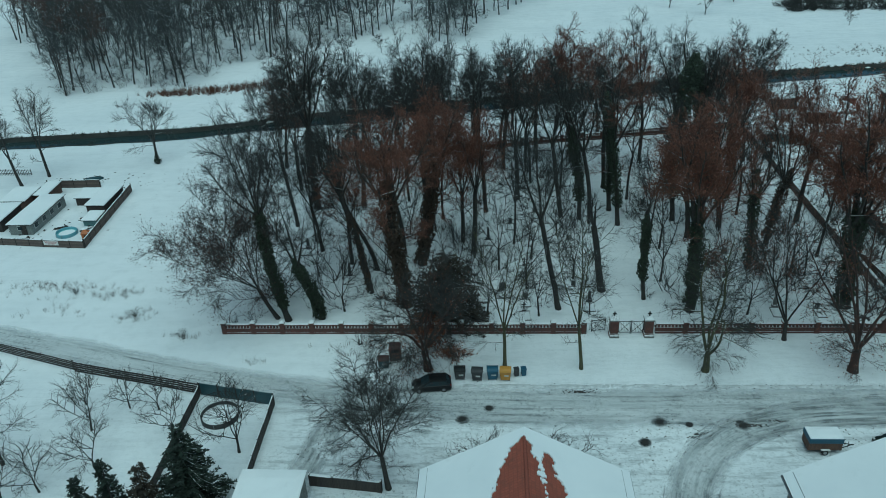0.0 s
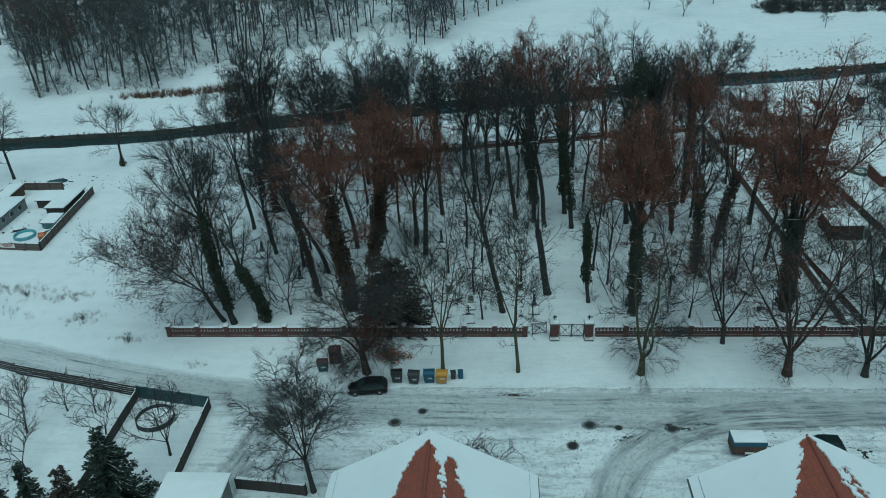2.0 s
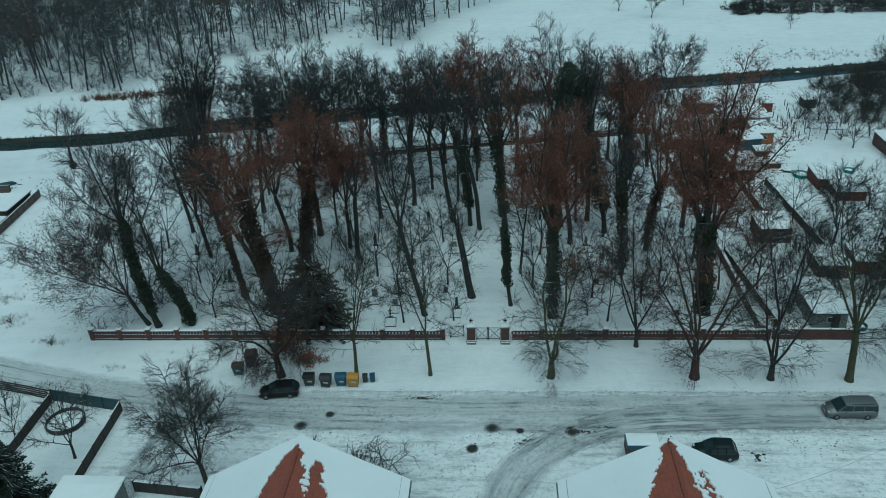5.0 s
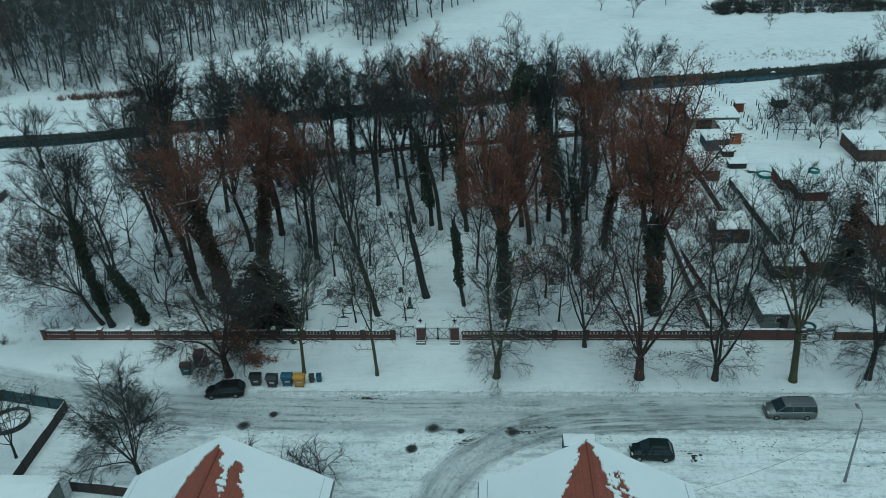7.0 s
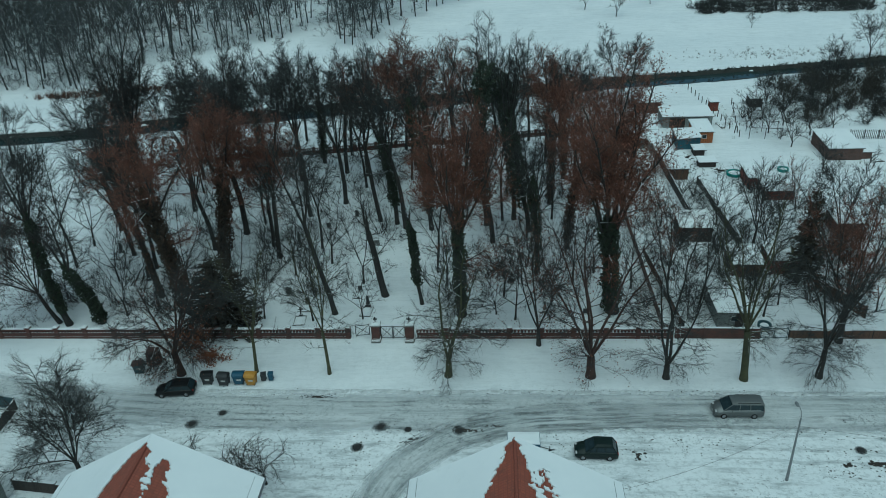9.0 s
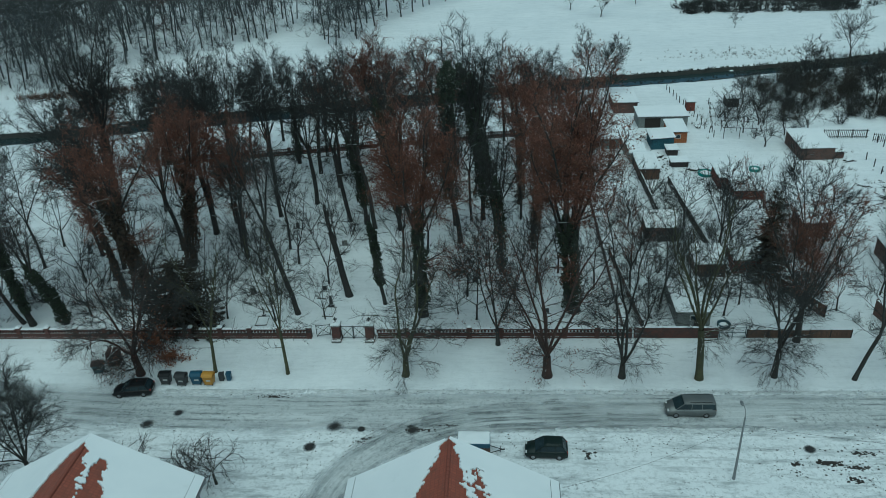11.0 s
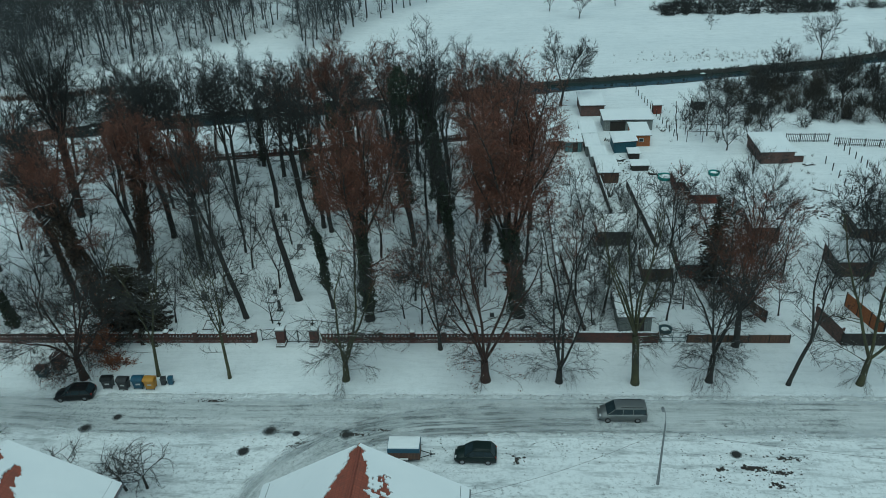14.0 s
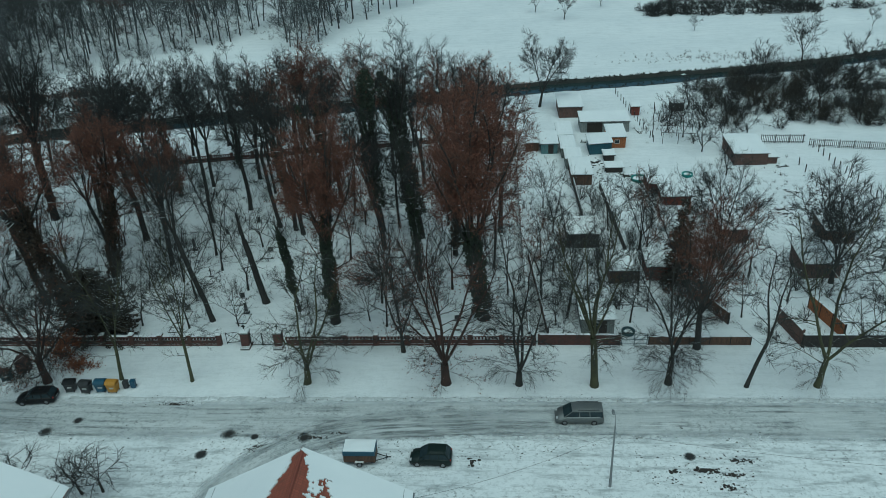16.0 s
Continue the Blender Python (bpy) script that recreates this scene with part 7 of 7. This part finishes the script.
scatter("earth_heaps", ((62.6, 54.9, 0.66, 0.15, 68), (65.2, 54.3, 0.54, 0.15, 52), (66.3, 56.2, 0.72, 0.15, 40), (64.4, 52.8, 0.48, 0.18, 36), (59.6, 54.6, 0.21, 0.12, 16), (40.9, 55.6, 0.30, 0.30, 28), (24.6, 58.9, 0.72, 0.08, 52), (27.2, 59.6, 0.54, 0.07, 32), (19.3, 57.6, 0.18, 0.12, 10), (8.2, 64.0, 0.60, 0.12, 28)),
        M_EARTH, "larger dark heaps of earth and twigs on the snow", "litter", 19, (0.05, 0.22), 0.25)


def snow_ridge(name, pts, width, height, seed, label):
    """A low lumpy bank of snow thrown up along the road."""
    verts, faces = [], []
    m = 7
    n = int((pts[1][0] - pts[0][0]) / 0.16)
    for i in range(n + 1):
        f = i / n
        x, y = pts[0][0] + (pts[1][0] - pts[0][0]) * f, pts[0][1] + (pts[1][1] - pts[0][1]) * f
        y += 0.25 * noise.noise((x * 0.3, seed, 0))
        for k in range(m + 1):
            u = k / m - 0.5
            lump = max(0.0, 0.55 + 0.9 * noise.noise((x * 0.9, u * width * 2.0, seed)) + 0.6 * noise.noise((x * 2.7, u * width * 3.0, seed + 5)))
            verts.append((x, y + u * width, -0.03 + height * lump * (1 - (2 * u) ** 2)))
    for i in range(n):
        for k in range(m):
            q = i * (m + 1) + k
            faces.append((q, q + m + 1, q + m + 2, q + 1))
    return tagged(part(name, (verts, faces), M_SLUSH), label, "snow bank", kind="structure")


M_SLUSH = surface("dirty_snow", (0.66, 0.68, 0.69), (0.40, 0.42, 0.43), 1.5, 0.8, 0.3, 9)
snow_ridge("snow_bank", ((-4, 64.9), (95, 64.9)), 0.8, 0.20, 3, "low lumpy bank of dirty snow along the road")
snow_ridge("snow_bank_south", ((38, 59.2), (60, 59.3)), 0.7, 0.12, 9, "low lumpy bank of dirty snow beside the wheel tracks")
scatter("garden_rubble", ((97.0, 116.0, 1.6, 3.2, 60), (87.5, 108.5, 2.0, 1.6, 46), (93.0, 112.0, 2.0, 1.4, 40), (80.0, 113.0, 3.0, 2.0, 30), (61.5, 128.0, 0.8, 3.0, 50), (69.0, 104.0, 5.0, 4.0, 40), (-69.0, 104.0, 3.5, 3.0, 46), (-74.0, 124.0, 5.0, 1.6, 40), (-64.0, 122.5, 3.0, 2.5, 26)), M_EARTH, "dark rubble and garden waste in the snow", "rubble", 29, (0.06, 0.24), 0.6)
scatter("leaf_litter", ((-6.2, 71.0, 1.3, 0.6, 260), (-12.0, 72.5, 1.5, 0.6, 120)), M_LEAFRUST, "rust-brown fallen leaves by the wall", "leaves", 18, (0.04, 0.09), 0.8)


def stalks(name, spots, material, label, category, seed, height=(0.3, 0.9), r=0.012):
    """Many thin dry stalks in tufts."""
    rng = random.Random(seed)
    verts, faces = [], []
    for cx, cy, rx, ry, n in spots:
        for _ in range(n):
            x, y = rng.gauss(cx, rx), rng.gauss(cy, ry)
            for _ in range(9):
                h = rng.uniform(*height)
                px, py = x + rng.gauss(0, 0.16), y + rng.gauss(0, 0.16)
                tx, ty = px + rng.gauss(0, h * 0.3), py + rng.gauss(0, h * 0.3)
                b = len(verts)
                verts.extend(((px - r, py, -0.02), (px + r, py - r, -0.02), (px, py + r, -0.02), (tx, ty, h)))
                faces.extend(((b, b + 1, b + 3), (b + 1, b + 2, b + 3), (b + 2, b, b + 3)))
    return tagged(part(name, (verts, faces), material), label, category, kind="stuff")


stalks("weeds", ((-61.3, 85.9, 3.5, 0.9, 70), (-51.8, 84.3, 3.0, 1.0, 55), (-46.3, 78.8, 1.6, 0.6, 26), (-38.2, 74.2, 1.2, 0.4, 14), (-57.0, 80.0, 5.0, 2.0, 26), (-28.2, 69.3, 1.0, 0.4, 8), (-16, 71.6, 2.4, 1.0, 40), (76, 150, 4, 4, 70), (88, 118, 6, 6, 50), (93, 112, 4, 5, 40), (75, 108, 5, 5, 60), (66, 108, 4, 6, 60), (96, 200, 12, 3, 160), (52, 115, 2, 12, 80)),
       M_WEED, "dry brown weeds sticking out of the snow", "weeds", 21)
stalks("reeds", ((-79, 176.5, 3.0, 1.0, 110), (-70, 178.0, 4.0, 1.6, 150), (-60, 180.2, 4.0, 1.8, 130), (-50, 182.0, 4.0, 1.6, 70)), M_REED, "rust-brown reeds on the meadow", "reeds", 22, (0.8, 1.7), 0.03)
bank = []
for i in range(70):
    bx = -105 + i * 3.8
    for side_ in (-1, 1):
        bank.append((bx, river_y(bx) + side_ * (river_half(bx) + (0.6 if side_ > 0 else 0.3)), 1.6, 0.45, 8 if side_ > 0 else 3))
stalks("bank_grass", bank, M_BANK, "dark overhanging grass along the river banks", "grass", 23, (0.15, 0.55), 0.05)

# ---- shrubs ----
def leafy_shrub(x, y, h, half, seed, label):
    w = shrub_mesh(seed, h, half, 14, 3.4)
    t = thing("shrub", x, y, 0, 0, label, "shrub")
    part("woody_base", w.wood, M_BARK, t)
    part("crown", w.twig, M_TWIGRED, t)
    part("leaves", leaves_at(w.tips, random.Random(seed), 3.6, 0.10, 0.15), M_LEAFRUST, t, "rust-brown withered leaves")


leafy_shrub(-5.4, 70.2, 1.7, 2.6, 460, "rust-brown shrub with withered leaves by the wall")
leafy_shrub(-8.4, 72.6, 3.2, 2.0, 461, "rust-brown shrub with withered leaves by the wall")
rngs = random.Random(31)
UNDER = "undergrowth in the cemetery"
for i in range(38):
    x, y = rngs.uniform(-31, 46), rngs.uniform(77, 133)
    if 12.5 < x < 19 and y < 130:
        x += 8
    shrub(x, y, (3.4, 4.6, 5.6)[i % 3], (3.0, 3.8, 4.4)[i % 3], 400 + i % 3, "leafless undergrowth of thin twigs in the cemetery", (None, M_TWIGFROST)[i % 2], UNDER, 8, 2.6, rngs.uniform(0, 360))
low_spots = [(rngs.uniform(-31, 45), rngs.uniform(78, 134)) for _ in range(210)]
bushes("undergrowth", [q for q in low_spots if not 13.5 < q[0] < 17.5], 405, 2.0, 2.6, 6, M_TWIGFROST, "low snow-dusted leafless undergrowth between the graves", "undergrowth")
for x, y, h, half in ((-32.9, 75.6, 2.6, 1.2), (-16.4, 72.6, 2.2, 1.3), (-14.0, 73.0, 2.2, 1.3)):
    shrub(x, y, h, half, 410, "bare shrub against the cemetery wall", None, "", 9, 3.0, x * 20)
for x, y in ((-46.3, 78.8), (-38.2, 73.8), (-34.6, 64.9), (-29.2, 64.2), (-57.0, 84.5)):
    shrub(x, y, 1.4, 0.8, 411, "low bare shrub on the snow", None, "", 8, 3.0, x * 31)
GARDENBUSH = "bare bushes in the allotments"
for i in range(58):
    x, y = rngs.uniform(50, 60), rngs.uniform(96, 118)
    if i > 8:
        x, y = rngs.uniform(62, 100), rngs.uniform(78, 112)
    if i > 30:
        x, y = rngs.uniform(76, 92), rngs.uniform(138, 158)
    if i > 44:
        x, y = rngs.uniform(49, 74), rngs.uniform(76, 96)
    shrub(x, y, (2.2, 3.4, 4.6)[i % 3], (1.4, 1.9, 2.4)[i % 3], 420 + i % 3, "bare bush among the snowy allotments", None, GARDENBUSH, 10, 3.2, rngs.uniform(0, 360))
for i, (x, y, k) in enumerate(((51.5, 84.5, 0.9), (59.5, 79.5, 0.8), (61.5, 86.0, 0.9), (69.0, 82.5, 0.8), (64.0, 94.5, 0.9), (57.0, 90.5, 0.8), (70.5, 99.5, 0.9), (60.0, 104.0, 0.8), (51.8, 103.5, 0.9), (66.5, 104.5, 0.8), (76.5, 90.0, 0.9), (79.5, 84.0, 0.8), (73.0, 109.0, 0.8), (94.5, 92.0, 0.9), (91.0, 83.0, 0.9), (50.8, 112.0, 0.8))):
    scaled_copy(young[i % 3], x, y, i * 91, k)
brush = [(rngs.uniform(48, 76), rngs.uniform(76, 117)) for _ in range(120)]
bushes("garden_brush", [q for q in brush if not (52.5 < q[0] < 58.5 and 76 < q[1] < 86)], 425, 2.2, 2.0, 6, M_TWIGFROST, "tangled bare brush between the garden huts", "brush")
spots_a, spots_b = [], []
for i in range(300):
    f = rngs.random()
    x = 88 + f * 80
    y = rngs.uniform(147 - f * 6, 172 + f * 36)
    if y > river_y(x) - 6:
        y = river_y(x) - rngs.uniform(6, 16)
    (spots_a if i % 2 else spots_b).append((x, y))
bushes("willow_scrub", spots_a, 430, 4.8, 2.8, 12, M_SCRUB, "dense brownish willow scrub in the snow", "scrub", 0.032)
bushes("thicket", spots_b, 435, 3.6, 2.4, 10, M_TWIG, "dark bare thicket near the river", "thicket", 0.032)
SCRUBTREES = "trees in the willow scrub"
st = tree(99.0, 166.0, "bare tree rising from the willow scrub", 437, SCRUBTREES, height=10.5, clear=1.8, r=0.2, stems=4, fork=0.5, spread=3.8, fine=1.0, twig_r=0.028)
for x, y, k in ((110.0, 158.0, 1.1), (121.0, 168.0, 1.2), (131.0, 160.0, 1.0), (90.0, 152.5, 0.8), (104.0, 176.0, 0.9), (142.0, 176.0, 1.2), (115.0, 150.0, 0.8), (84.0, 160.0, 0.7)):
    scaled_copy(st, x, y, x * 13, k)
hedge = [(92 + 52 * i / 79 + rngs.uniform(-1, 1), 251 + (i % 4) * 8 * math.sin(math.pi * (i + 12) / 100) + rngs.uniform(-2, 2)) for i in range(80)] + [(150 + i * 4 + rngs.uniform(-2, 2), 252 + i * 0.6 + rngs.uniform(-2, 4)) for i in range(16)]
bushes("hedgerow", hedge, 441, 3.0, 4.0, 14, M_TWIG, "dark bare hedgerow on the far meadow", "hedge", 0.06)

# ---- single trees and woods on the far side of the river ----
LONE = "lone trees on the far meadow"
lone = tree(65.3, 249.6, "small bare tree on the far meadow", 150, LONE, fine=0.9, twig_r=0.04, height=8, clear=1.4, r=0.16, stems=4, fork=0.5, spread=3.2, limbs=1.1, branches=1.6, twigs=2.8)
for x, y, k in ((56.8, 262.0, 1.0), (79.0, 268.0, 0.9), (150.0, 228.0, 0.6)):
    scaled_copy(lone, x, y, x * 7, k)
scaled_copy(lone, 100.9, 229.3, 40, 0.5)
scaled_copy(lone, -41.0, 205.0, 10, 0.9)
scaled_copy(lone, -40.0, 190.0, 100, 0.7)
scaled_copy(lone, -32.0, 212.0, 70, 0.6)
WOODS = "trees of the far wood"
FAR = dict(twig_len=1.9, twig_r=0.040, sides=3, fine=0.95, branch_r=0.05, up=0.5, crook=1.1)
# bark and twig colours here carry the haze of distance
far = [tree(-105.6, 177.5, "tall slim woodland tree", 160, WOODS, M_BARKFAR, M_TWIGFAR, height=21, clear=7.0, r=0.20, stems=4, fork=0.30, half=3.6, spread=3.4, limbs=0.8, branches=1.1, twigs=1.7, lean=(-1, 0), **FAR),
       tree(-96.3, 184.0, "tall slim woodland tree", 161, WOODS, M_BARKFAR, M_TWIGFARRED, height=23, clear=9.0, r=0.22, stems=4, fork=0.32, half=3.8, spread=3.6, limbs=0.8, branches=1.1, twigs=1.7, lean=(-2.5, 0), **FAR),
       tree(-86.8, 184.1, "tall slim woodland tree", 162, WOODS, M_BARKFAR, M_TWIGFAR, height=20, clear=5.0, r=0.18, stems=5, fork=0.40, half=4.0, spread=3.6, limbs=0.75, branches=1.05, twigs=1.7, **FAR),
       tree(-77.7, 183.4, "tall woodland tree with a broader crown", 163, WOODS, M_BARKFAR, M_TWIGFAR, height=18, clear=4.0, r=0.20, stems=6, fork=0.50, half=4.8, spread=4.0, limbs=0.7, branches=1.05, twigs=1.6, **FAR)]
rngw = random.Random(77)
placed = [(-105.6, 177.5), (-96.3, 184.0), (-86.8, 184.1), (-77.7, 183.4)]


def in_wood(x, y):
    if y < 184 and x > -74:
        return False
    edge = ((-106, 178), (-77, 182), (-73, 199), (-52, 219), (-40, 231), (-32, 235), (-14, 228), (-9, 229), (-4, 252), (8, 267), (32, 290), (60, 330))
    lo = None
    for (x0, y0), (x1, y1) in zip(edge, edge[1:]):
        if x0 <= x <= x1:
            lo = y0 + (y1 - y0) * (x - x0) / (x1 - x0)
    if lo is None:
        return x < -106 and y > 178 + (-106 - x) * 1.3
    return y > lo


def joined_trees(name, kinds, spots, label):
    """Far trees that nobody could count, joined into one thing with its wood and its twigs."""
    t = thing(name, 0, 0, 0, 0, label, "wood", kind="stuff")
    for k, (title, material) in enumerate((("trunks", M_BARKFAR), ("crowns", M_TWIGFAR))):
        verts, faces, count = [], [], 0
        for x, y, a, size, which in spots:
            me = kinds[which].children[k].data
            v = np.empty(len(me.vertices) * 3)
            me.vertices.foreach_get("co", v)
            v = v.reshape(-1, 3) * size
            c, q = math.cos(a), math.sin(a)
            verts.append(np.column_stack((v[:, 0] * c - v[:, 1] * q + x, v[:, 0] * q + v[:, 1] * c + y, v[:, 2])))
            faces.extend(tuple(i + count for i in f.vertices) for f in me.polygons)
            count += len(v)
        part(title, (np.vstack(verts).tolist(), faces), material, t)


tries, deep = 0, []
while len(placed) < 225 and tries < 20000:
    tries += 1
    x, y = rngw.uniform(-165, 30), 178 + 110 * rngw.random() ** 1.6
    if not in_wood(x, y) or any((x - a) ** 2 + (y - b) ** 2 < 14 for a, b in placed):
        continue
    placed.append((x, y))
    kind_, a, k = rngw.randrange(4), rngw.uniform(0, 360), rngw.uniform(0.9, 1.25)
    if not in_wood(x, y - 9):
        scaled_copy(far[kind_], x, y, a, k)
    else:
        deep.append((x, y, radians(a), k, kind_))
joined_trees("far_wood", far, deep, "dense bare wood beyond the river, snow-dusted and hazed in colour")
low = [(rngw.uniform(-150, 10), 178 + 90 * rngw.random() ** 1.5) for _ in range(640)]
bushes("wood_undergrowth", [q for q in low if in_wood(*q)], 451, 4.2, 3.0, 4, M_TWIGFROST, "snow-dusted leafless undergrowth at the edge of the wood", "undergrowth", 0.03)
for x, y in ((-13.9, 222.3), (-16.5, 224.0), (-9.0, 229.0), (-52.0, 226.0)):
    scaled_copy(far[3], x, y, x * 9, 0.95)
